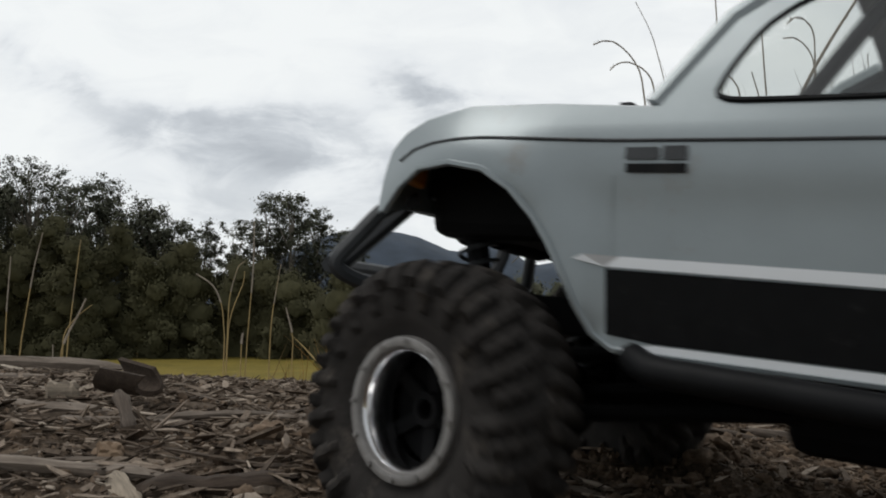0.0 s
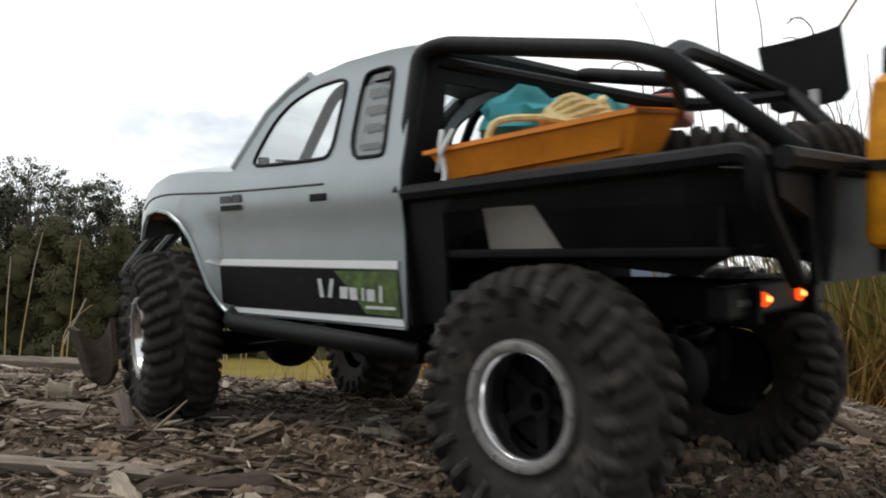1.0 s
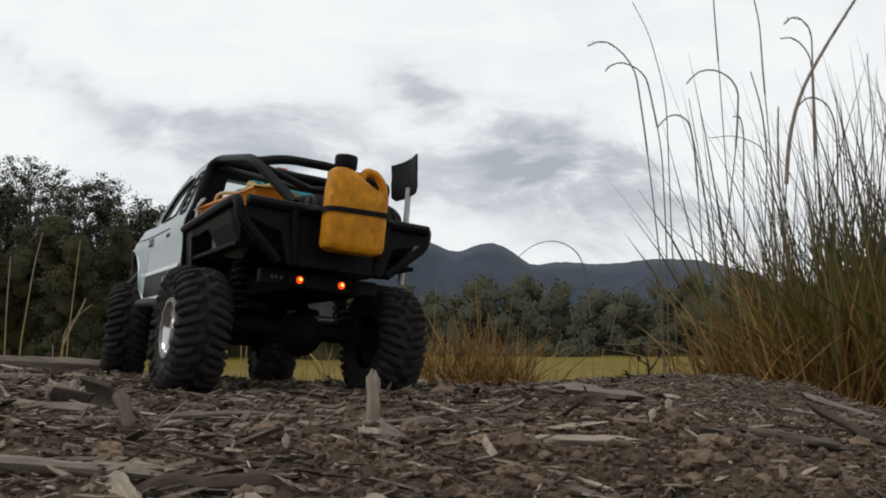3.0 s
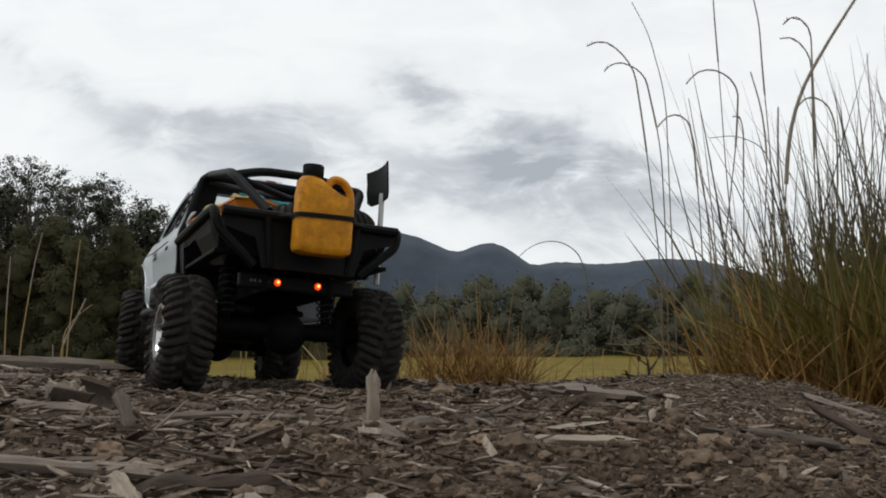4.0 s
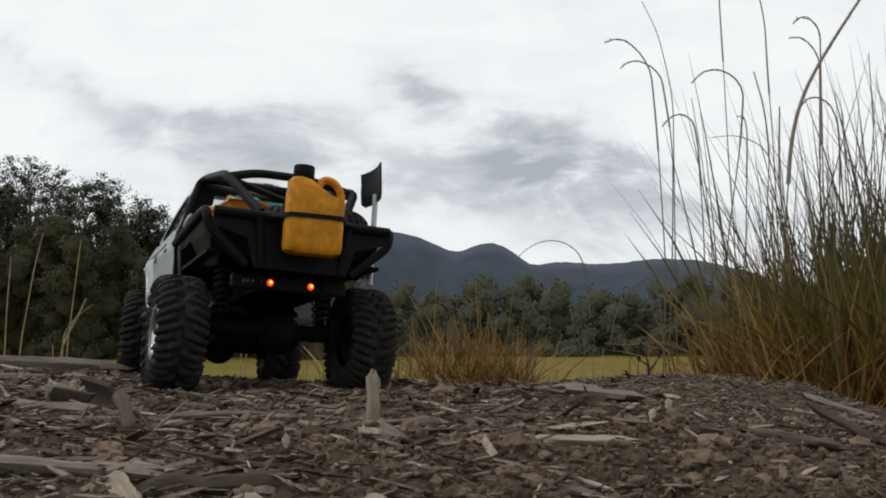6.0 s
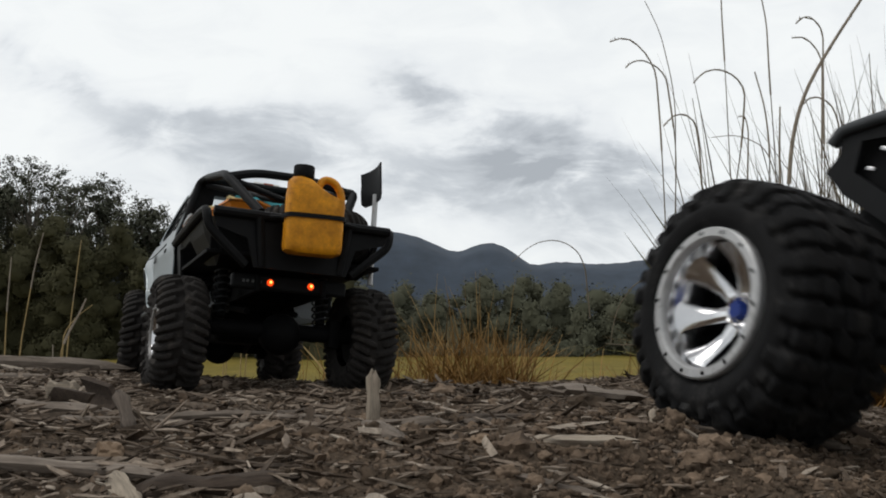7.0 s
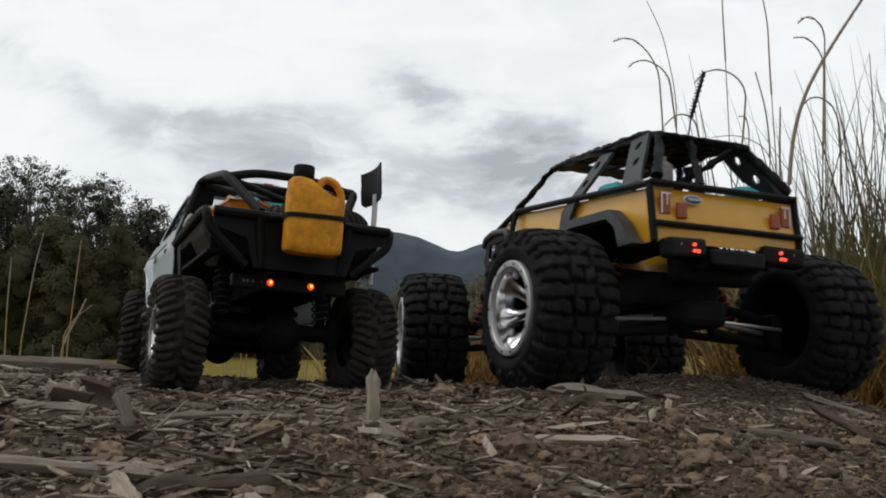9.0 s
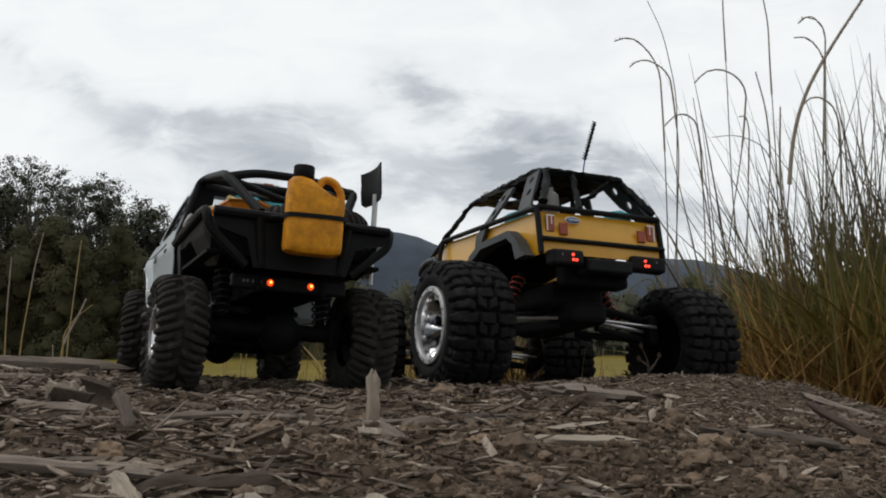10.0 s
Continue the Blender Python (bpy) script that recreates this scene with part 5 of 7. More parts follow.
        box(bm, (0.0125, 0.004, 0.0165), pose(s * 0.0620, -0.1030, 0.2010, 0, 0, 0), 0.001)
        part("tail_light", bm, M_TAILRED, gate, "small red tail light")
    # rear bumper with lamps
    bm = bmesh.new()
    box(bm, (0.070, 0.018, 0.018), pose(0, -0.108, 0.152), 0.003)
    for s in (-1, 1):
        box(bm, (0.052, 0.020, 0.021), pose(s * 0.064, -0.106, 0.160, 0, s * 3, -s * 8), 0.004)
        box(bm, (0.012, 0.05, 0.014), pose(s * 0.03, -0.08, 0.148), 0.002)
    bumper = part("rear_bumper", bm, M_BLACK, root, "black rear bumper with lamp pods")
    for s in (-1, 1):
        bm = bmesh.new()
        lathe(bm, [(-0.001, 0.001), (-0.001, 0.0032), (0.001, 0.0044), (0.003, 0.0044), (0.003, 0.001)], 14)
        part("fog_lamp", bm, M_RING2, bumper, "round clear lamp", True, pose(s * 0.0765, -0.1165, 0.1625, 0, 0, 90))
        for dx, dz in ((-0.0020, 0.0036), (-0.0020, -0.0030), (0.0030, -0.0032)):
            bm = bmesh.new()
            bmesh.ops.create_uvsphere(bm, u_segments=8, v_segments=6, radius=0.0019, matrix=pose(s * 0.0565 + dx, -0.1185, 0.1590 + dz))
            part("brake_lamp", bm, M_LED2, bumper, "small glowing red lamp", True)
    # roof and cage cross members
    bm = bmesh.new()
    holes = [[(-0.045, 0.145), (-0.006, 0.145), (-0.006, 0.100), (-0.045, 0.100)], [(0.006, 0.145), (0.045, 0.145), (0.045, 0.100), (0.006, 0.100)]]
    panel(bm, [(-0.064, 0.168), (0.064, 0.168), (0.064, -0.030), (-0.064, -0.030)], lambda x, y: (x, y, 0.3095 + 0.045 * (y + 0.03) / 0.9 - 0.5 * x * x + 0.003 * noise.noise((x * 90, y * 90, 0.4)) + 0.0015 * noise.noise((x * 260, y * 260, 1.4))), holes, 0.012, 0.008)
    part("roof_panel", bm, M_BLACK, root, "ragged black roof panel")
    for pts in ([(-0.060, -0.030, 0.306), (0.060, -0.030, 0.306)], [(-0.060, -0.068, 0.2945), (0.060, -0.068, 0.2945)], [(-0.092, 0.215, 0.2590), (0.092, 0.215, 0.2590)],
                [(-0.060, -0.050, 0.300), (0.020, 0.010, 0.238)], [(0.060, -0.050, 0.300), (-0.020, 0.010, 0.238)], [(-0.058, 0.05, 0.305), (0.058, 0.05, 0.305)],
                [(-0.02, -0.066, 0.294), (-0.034, -0.098, 0.232)], [(0.045, 0.04, 0.30), (0.050, 0.05, 0.235)]):
        bm = bmesh.new()
        ragged_tube(bm, pts, 0.0040)
        part("cage_crossbar", bm, M_BLACK, root, "black cage cross member", True)
    # interior
    bm = bmesh.new()
    box(bm, (0.170, 0.285, 0.006), pose(0, 0.060, 0.208, -3, 0, 0), 0.002)
    box(bm, (0.160, 0.012, 0.040), pose(0, 0.205, 0.235), 0.004)
    for s in (-1, 1):
        box(bm, (0.050, 0.018, 0.045), pose(s * 0.036, 0.080, 0.236, -10, 0, 0), 0.006)
    part("interior", bm, M_CHASSIS, root, "black interior tray and seats")
    for x, y, z, r in ((-0.058, 0.030, 0.2480, 0.019), (0.055, -0.060, 0.236, 0.018)):
        bm = bmesh.new()
        bmesh.ops.create_icosphere(bm, subdivisions=3, radius=1.0)
        for v in bm.verts:
            v.co = Vector((v.co.x * r, v.co.y * r * 1.2, v.co.z * r * 0.75)) * (1 + 0.2 * noise.noise(v.co * 2 + Vector((x * 90, 0, 0)))) + Vector((x, y, z))
        part("cloth_bundle", bm, M_TEAL, root, "teal cloth bundle inside the cage", True)
    bm = bmesh.new()
    lathe(bm, [(-0.020, 0.001), (-0.020, 0.010), (-0.016, 0.0115), (0.008, 0.0115), (0.013, 0.006), (0.013, 0.0045), (0.019, 0.0045), (0.019, 0.001)], 18)
    part("gas_bottle", bm, M_RING, root, "grey gas bottle", True, pose(-0.055, -0.062, 0.252, 0, -90, 0))
    # aerial
    bm = bmesh.new()
    tube(bm, [(0.094, 0.10, 0.300), (0.112, 0.10, 0.3900)], 0.0012, 6, 0)
    aerial = part("aerial", bm, M_BLUE, root, "thin blue whip aerial", True)
    bm = bmesh.new()
    for k in range(60):
        f = k / 60
        p = Vector((0.112, 0.10, 0.390)).lerp(Vector((0.1365, 0.10, 0.4600)), f)
        a = k * 2.4
        tube(bm, [p, p + Vector((math.cos(a) * 0.0045, math.sin(a) * 0.0045, 0.003))], 0.0009, 4, 0)
    tube(bm, [(0.112, 0.10, 0.390), (0.1365, 0.10, 0.460)], 0.0024, 6, 0)
    part("aerial_brush", bm, M_BLACK, aerial, "dark bristly aerial tip")
    bm = bmesh.new()
    bmesh.ops.create_uvsphere(bm, u_segments=10, v_segments=6, radius=0.0055, matrix=pose(-0.055, 0.135, 0.323))
    part("roof_lamp", bm, M_TAILWHITE, root, "small clear roof lamp", True)
    # chassis and running gear
    for name, size, at, bevel in (("chassis_tub", (0.085, 0.40, 0.040), (0, 0.165, 0.128), 0.008), ("gearbox", (0.060, 0.16, 0.030), (0, 0.020, 0.100), 0.008),
                                  ("gearbox", (0.060, 0.12, 0.030), (0, 0.350, 0.104), 0.008), ("radio_box", (0.150, 0.16, 0.022), (0, 0.165, 0.158), 0.004),
                                  ("shock_tower", (0.100, 0.03, 0.040), (0, -0.070, 0.150), 0.006), ("shock_tower", (0.150, 0.070, 0.050), (0, 0.312, 0.160), 0.010)):
        bm = bmesh.new()
        box(bm, size, pose(*at), bevel)
        part(name, bm, M_CHASSIS, root)
    bm = bmesh.new()
    tube(bm, [(-0.060, 0.330, 0.150), (-0.052, 0.385, 0.150), (-0.03, 0.40, 0.130)], 0.005, 8, 0.01)
    tube(bm, [(0.060, 0.330, 0.150), (0.052, 0.385, 0.150), (0.03, 0.40, 0.130)], 0.005, 8, 0.01)
    tube(bm, [(-0.052, 0.385, 0.150), (0.052, 0.385, 0.150)], 0.005, 8, 0)
    part("front_bumper", bm, M_BLACK, root, "black front bumper tubes", True)
    for s in (-1, 1):
        bm = bmesh.new()
        box(bm, (0.012, 0.036, 0.013), pose(s * 0.082, 0.222, 0.1440), 0.002)
        servo = part("battery_box", bm, M_BLUE, root, "blue battery pack in the side pod")
        bm = bmesh.new()
        box(bm, (0.016, 0.042, 0.014), pose(s * 0.081, 0.222, 0.1310), 0.003)
        part("battery_tray", bm, M_GREY, servo, "dark grey tray")
        for y in (0.0, 0.355):
            for name, pts, r, mt, lab in (
                    ("lower_arm", [(s * 0.030, y - 0.028, 0.084), (s * 0.135, y, 0.074), (s * 0.030, y + 0.028, 0.084)], 0.0050, M_CHASSIS, "black lower suspension arm"),
                    ("upper_arm", [(s * 0.034, y - 0.018, 0.118), (s * 0.138, y, 0.104), (s * 0.034, y + 0.018, 0.118)], 0.0042, M_CHASSIS, "black upper suspension arm"),
                    ("half_shaft", [(s * 0.030, y, 0.100), (s * 0.140, y, 0.086)], 0.0030, M_STEEL, "steel half shaft"),
                    ("toe_link", [(s * 0.036, y - 0.034, 0.094), (s * 0.135, y - 0.026, 0.090)], 0.0022, M_STEEL, "steel toe link")):
                bm = bmesh.new()
                tube(bm, pts, r, 8, 0)
                part(name, bm, mt, root, lab, True)
            bm = bmesh.new()
            box(bm, (0.016, 0.036, 0.044), pose(s * 0.137, y, 0.088), 0.005)
            part("hub_carrier", bm, M_CHASSIS, root, "black hub carrier")
            bm = bmesh.new()
            tube(bm, [(s * 0.100, y + 0.016, 0.092), (s * 0.062, y + 0.016, 0.165)], 0.0060, 8, 0)
            shock = part("shock_absorber", bm, M_CHASSIS, root, "black shock absorber", True)
            bm = bmesh.new()
            coil(bm, (s * 0.098, y + 0.016, 0.096), (s * 0.066, y + 0.016, 0.160), 0.0090, 0.0012, 8)
            part("spring", bm, M_RED, shock, "dull red coil spring", True)
    return root


truck = make_truck()
big_wheel = wheel_large()
big_wheel.parent = truck
truck_wheels = [(big_wheel, -0.168, 0.0, 0.0860, 0)]
for wx, wy, steer in ((0.196, 0.0, 0), (-0.168, 0.3549, 1), (0.196, 0.3549, 1)):
    truck_wheels.append((copy_thing(big_wheel, Matrix()), wx, wy, 0.0840, steer))


# ---- grass stalks with seed heads: path from the base up, where the head begins, its radius, share of the wind ----
STALKS = [
    ([(0.395, 1.550, 0.031), (0.388, 1.550, 0.192), (0.373, 1.550, 0.315), (0.355, 1.550, 0.450), (0.338, 1.550, 0.555), (0.318, 1.550, 0.587), (0.289, 1.550, 0.610), (0.268, 1.550, 0.612), (0.249, 1.550, 0.602)], 0.62, 0.0024, 1),
    ([(0.413, 1.580, 0.029), (0.404, 1.580, 0.256), (0.394, 1.580, 0.425), (0.365, 1.580, 0.553), (0.347, 1.580, 0.572), (0.318, 1.580, 0.583), (0.298, 1.580, 0.577), (0.287, 1.580, 0.564)], 0.72, 0.0024, 1),
    ([(0.439, 1.620, 0.027), (0.428, 1.620, 0.260), (0.419, 1.620, 0.531), (0.387, 1.620, 0.653), (0.355, 1.620, 0.714)], 1, 0, 0.5),
    ([(0.527, 1.600, 0.028), (0.522, 1.600, 0.237), (0.548, 1.600, 0.440), (0.553, 1.600, 0.537), (0.536, 1.600, 0.564), (0.504, 1.600, 0.578), (0.475, 1.600, 0.572), (0.455, 1.600, 0.548)], 0.66, 0.0026, 0.35),
    ([(0.485, 1.600, 0.028), (0.480, 1.600, 0.258), (0.468, 1.600, 0.429), (0.459, 1.600, 0.477), (0.438, 1.600, 0.491), (0.417, 1.600, 0.486), (0.400, 1.600, 0.465)], 0.66, 0.0026, 0.35),
    ([(0.587, 1.500, 0.023), (0.593, 1.500, 0.239), (0.606, 1.500, 0.409), (0.617, 1.500, 0.465), (0.637, 1.500, 0.520), (0.669, 1.500, 0.577), (0.701, 1.500, 0.628), (0.735, 1.500, 0.680)], 0.5, 0.005, 0.2),
    ([(0.713, 1.620, 0.016), (0.710, 1.620, 0.260), (0.701, 1.620, 0.553), (0.699, 1.620, 0.651), (0.692, 1.620, 0.670), (0.673, 1.620, 0.686), (0.657, 1.620, 0.683), (0.646, 1.620, 0.670)], 0.62, 0.0026, 0.5),
    ([(0.715, 1.650, 0.015), (0.715, 1.650, 0.263), (0.712, 1.650, 0.561), (0.711, 1.650, 0.612), (0.695, 1.650, 0.640), (0.673, 1.650, 0.656), (0.651, 1.650, 0.652)], 0.62, 0.0026, 0.5),
    ([(0.551, 1.640, 0.026), (0.552, 1.640, 0.251), (0.541, 1.640, 0.393), (0.531, 1.640, 0.581), (0.523, 1.640, 0.705), (0.521, 1.640, 0.761)], 0.8, 0.0022, 0.3),
    ([(0.638, 1.660, 0.014), (0.642, 1.660, 0.253), (0.633, 1.660, 0.452), (0.623, 1.660, 0.587), (0.618, 1.660, 0.689), (0.606, 1.660, 0.746)], 0.74, 0.0024, 0.3),
    ([(0.735, 1.600, 0.018), (0.735, 1.600, 0.248), (0.739, 1.600, 0.429), (0.736, 1.600, 0.477), (0.723, 1.600, 0.510), (0.700, 1.600, 0.524), (0.679, 1.600, 0.521), (0.659, 1.600, 0.494)], 0.62, 0.0026, 0.2),
    ([(0.792, 1.600, 0.018), (0.805, 1.600, 0.258), (0.807, 1.600, 0.386), (0.806, 1.600, 0.504), (0.802, 1.600, 0.608)], 0.8, 0.0016, 0.1),
    ([(0.590, 1.600, 0.028), (0.598, 1.600, 0.258), (0.607, 1.600, 0.418), (0.598, 1.600, 0.504), (0.579, 1.600, 0.572)], 0.72, 0.0024, 0.2),
    ([(0.565, 1.620, 0.027), (0.566, 1.620, 0.260), (0.569, 1.620, 0.466), (0.562, 1.620, 0.493), (0.549, 1.620, 0.490)], 0.75, 0.0022, 0.3),
    ([(0.633, 1.580, 0.019), (0.625, 1.580, 0.256), (0.619, 1.580, 0.382), (0.623, 1.580, 0.499)], 0.7, 0.003, 0.1),
    ([(0.506, 1.600, 0.028), (0.496, 1.600, 0.258), (0.483, 1.600, 0.386), (0.461, 1.600, 0.521)], 0.85, 0.0012, 0.2),
    ([(0.671, 1.620, 0.027), (0.638, 1.620, 0.346), (0.609, 1.620, 0.433), (0.556, 1.620, 0.455), (0.507, 1.620, 0.449)], 1, 0, 0.1),
    ([(0.738, 1.630, 0.005), (0.768, 1.630, 0.261), (0.764, 1.630, 0.501), (0.752, 1.630, 0.539)], 1, 0, 0.1),
    ([(0.291, 1.700, 0.156), (0.277, 1.700, 0.211), (0.266, 1.700, 0.236), (0.242, 1.700, 0.254), (0.214, 1.700, 0.260), (0.186, 1.700, 0.254), (0.165, 1.700, 0.242), (0.135, 1.700, 0.214)], 1, 0, 0.3),
    ([(0.387, 1.500, 0.033), (0.374, 1.500, 0.150), (0.360, 1.500, 0.180), (0.330, 1.500, 0.165), (0.302, 1.500, 0.126), (0.292, 1.500, 0.082), (0.290, 1.500, 0.062)], 1, 0, 0.1),
    ([(0.445, 1.500, 0.033), (0.407, 1.500, 0.062), (0.368, 1.500, 0.066), (0.319, 1.500, 0.061), (0.280, 1.500, 0.064)], 1, 0, 0),
    ([(-0.761, 1.550, 0.021), (-0.749, 1.550, 0.111), (-0.737, 1.550, 0.202), (-0.724, 1.550, 0.262)], 0.65, 0.0018, 0.1),
    ([(-0.783, 1.550, 0.021), (-0.784, 1.550, 0.111), (-0.780, 1.550, 0.218)], 0.6, 0.0018, 0.1),
    ([(-0.697, 1.600, 0.018), (-0.689, 1.600, 0.111), (-0.678, 1.600, 0.237), (-0.676, 1.600, 0.253)], 0.6, 0.0014, 0.1),
    ([(-0.666, 1.500, 0.028), (-0.655, 1.500, 0.072), (-0.632, 1.500, 0.116), (-0.621, 1.500, 0.142)], 0.5, 0.003, 0.1),
    ([(-0.658, 1.500, 0.033), (-0.658, 1.500, 0.082), (-0.636, 1.500, 0.111), (-0.610, 1.500, 0.131)], 1, 0, 0.1),
    ([(-0.674, 1.500, 0.023), (-0.675, 1.500, 0.062)], 0.3, 0.002, 0),
    ([(-0.425, 1.700, 0.001), (-0.424, 1.700, 0.078), (-0.422, 1.700, 0.156), (-0.406, 1.700, 0.211), (-0.393, 1.700, 0.220)], 0.75, 0.0016, 0.2),
    ([(-0.389, 1.700, -0.005), (-0.382, 1.700, 0.111), (-0.376, 1.700, 0.211), (-0.377, 1.700, 0.299)], 0.6, 0.0022, 0.2),
    ([(-0.342, 1.700, 0.001), (-0.338, 1.700, 0.111), (-0.326, 1.700, 0.189), (-0.322, 1.700, 0.214)], 0.7, 0.0016, 0.2),
    ([(-0.418, 1.650, 0.009), (-0.416, 1.650, 0.068), (-0.423, 1.650, 0.133), (-0.439, 1.650, 0.170), (-0.475, 1.650, 0.192)], 0.7, 0.0024, 0.2),
    ([(-0.415, 1.660, 0.025), (-0.411, 1.660, 0.111), (-0.385, 1.660, 0.176), (-0.384, 1.660, 0.198)], 1, 0, 0.2),
    ([(-0.298, 1.700, 0.012), (-0.293, 1.700, 0.067), (-0.310, 1.700, 0.128)], 0.7, 0.003, 0.2),
    ([(-0.397, 1.700, 0.023), (-0.395, 1.700, 0.067), (-0.393, 1.700, 0.078)], 0.8, 0.004, 0.1),
]
M_STRAW = material("straw", (0.42, 0.31, 0.14), 0.8, 0, 0.25, 20, 200, 0.0, spec=0.2)
M_STALK = material("grey_stalk", (0.20, 0.165, 0.12), 0.8, 0, 0.25, 20, 200, 0.0, spec=0.2)
M_SEED = material("seed_head", (0.36, 0.31, 0.25), 0.9, 0, 0.25, 60, 400, 0.0, spec=0.1)


def make_stalk(path, start, radius, sway, tan):
    base = Vector(path[0])
    pts = rounded([Vector(p) - base for p in path], 0.05, 5)
    pts[0].z -= 0.05
    ob = tagged(new("grass_stalk"), "thin dry grass stalk with a drooping seed head" if radius else "thin dry grass blade, bent over", "grass stalk", "tall grass stalks")
    ob.location = base
    bm = bmesh.new()
    tube(bm, pts, 0.0013, 5, 0, 0.0007)
    part("stem", bm, M_STRAW if tan else M_STALK, ob)
    if radius:
        rng = np.random.default_rng(int(abs(base.x) * 1000))
        lengths = np.cumsum([0] + [(b - a).length for a, b in zip(pts, pts[1:])])
        total = lengths[-1]

        def along(f):
            d = f * total
            i = min(int(np.searchsorted(lengths, d)), len(pts) - 1)
            i = max(i, 1)
            k = (d - lengths[i - 1]) / max(1e-6, lengths[i] - lengths[i - 1])
            return pts[i - 1].lerp(pts[i], k)
        bm = bmesh.new()
        tube(bm, [along(start + (1 - start) * k / 14) for k in range(15)], radius * 0.75, 6, 0, radius * 0.45)
        n = int(260 * (1 - start) * total / 0.3)
        for k in range(n):
            f = start + (1 - start) * k / n
            p = along(f)
            d = (along(min(1, f + 0.02)) - p).normalized() if f < 0.98 else Vector((0, 0, 1))
            o = Vector(rng.normal(size=3)).normalized()
            tip = p + (o * 1.0 + d * 0.9) * radius * 1.6
            side = o.cross(d).normalized() * 0.0005
            vs = [bm.verts.new(q) for q in (p - side, p + side, tip)]
            bm.faces.new(vs)
        part("seed_head", bm, M_SEED, ob)
    return ob


stalks = [(make_stalk(p, h, r, w, p[0][0] < 0.2), p[0], w) for p, h, r, w in STALKS]


# ---- grass clumps ----
def grass_material(name, stops, var=0.35):
    m = bpy.data.materials.new(name)
    m.use_nodes = True
    t = m.node_tree
    p = t.nodes["Principled BSDF"]
    co = t.nodes.new("ShaderNodeTexCoord").outputs["Object"]
    sep = t.nodes.new("ShaderNodeSeparateXYZ")
    t.links.new(co, sep.inputs[0])
    geo = t.nodes.new("ShaderNodeNewGeometry").outputs["Random Per Island"]
    n = nd(t, "ShaderNodeTexNoise", Scale=7.0, Detail=3.0)
    t.links.new(co, n.inputs["Vector"])
    h = math_node(t, "ADD", math_node(t, "MULTIPLY", sep.outputs[2], 2.4), math_node(t, "MULTIPLY_ADD", geo, 0.30, -0.15))
    h = math_node(t, "ADD", h, math_node(t, "MULTIPLY_ADD", n.outputs["Fac"], 0.5, -0.25), clamp=True)
    c = mix_colour(t, 1.0, ramp(t, h, stops), ramp(t, geo, [(0.0, 1 - var), (1.0, 1 + var)]), "MULTIPLY")
    t.links.new(c, p.inputs["Base Color"])
    p.inputs["Roughness"].default_value = 0.7
    p.inputs["Specular IOR Level"].default_value = 0.2
    return m


def make_grass(name, label, spots, mat, seed, kind="stuff"):
    """Blades as bent, tapering ribbons. spots: x, y, spread x, spread y, count, height from, to, width, lean, lean sideways."""
    rng = np.random.default_rng(seed)
    verts, faces = [], []
    z_ref = rise(spots[0][0], spots[0][1])
    for x0, y0, sx, sy, count, h0, h1, width, lean, side in spots:
        for _ in range(count):
            x, y = x0 + rng.normal(0, sx), y0 + rng.normal(0, sy)
            h = rng.uniform(h0, h1)
            a = rng.uniform(0, 2 * math.pi)
            l = min(abs(rng.normal(0, lean)), 1.4 * lean, 0.9) + 0.02
            dx, dy = l * math.cos(a) + side * rng.uniform(0.2, 1.2) + (x - x0) * 0.55, l * math.sin(a) * 0.7
            curl = rng.uniform(0.2, 1.0)
            w = width * rng.uniform(0.6, 1.3)
            f = rng.uniform(0, math.pi)
            z = rise(x, y) - 0.02 - z_ref
            base = len(verts)
            n = 6
            for k in range(n):
                s = k / (n - 1)
                b = s ** (1 + curl)
                px, py = x + dx * h * b, y + dy * h * b
                pz = z + h * s * (1 - 0.35 * (dx * dx + dy * dy) * s)
                ww = w * (1 - s) ** 0.6 + 0.0002
                verts += [(px - ww * math.cos(f), py - ww * math.sin(f), pz), (px + ww * math.cos(f), py + ww * math.sin(f), pz)]
            faces += [(base + 2 * k, base + 2 * k + 1, base + 2 * k + 3, base + 2 * k + 2) for k in range(n - 1)]
    ob = new(name, mesh_from(name, verts, faces, mat))
    ob.location.z = z_ref
    return tagged(ob, label, "grass", kind=kind)


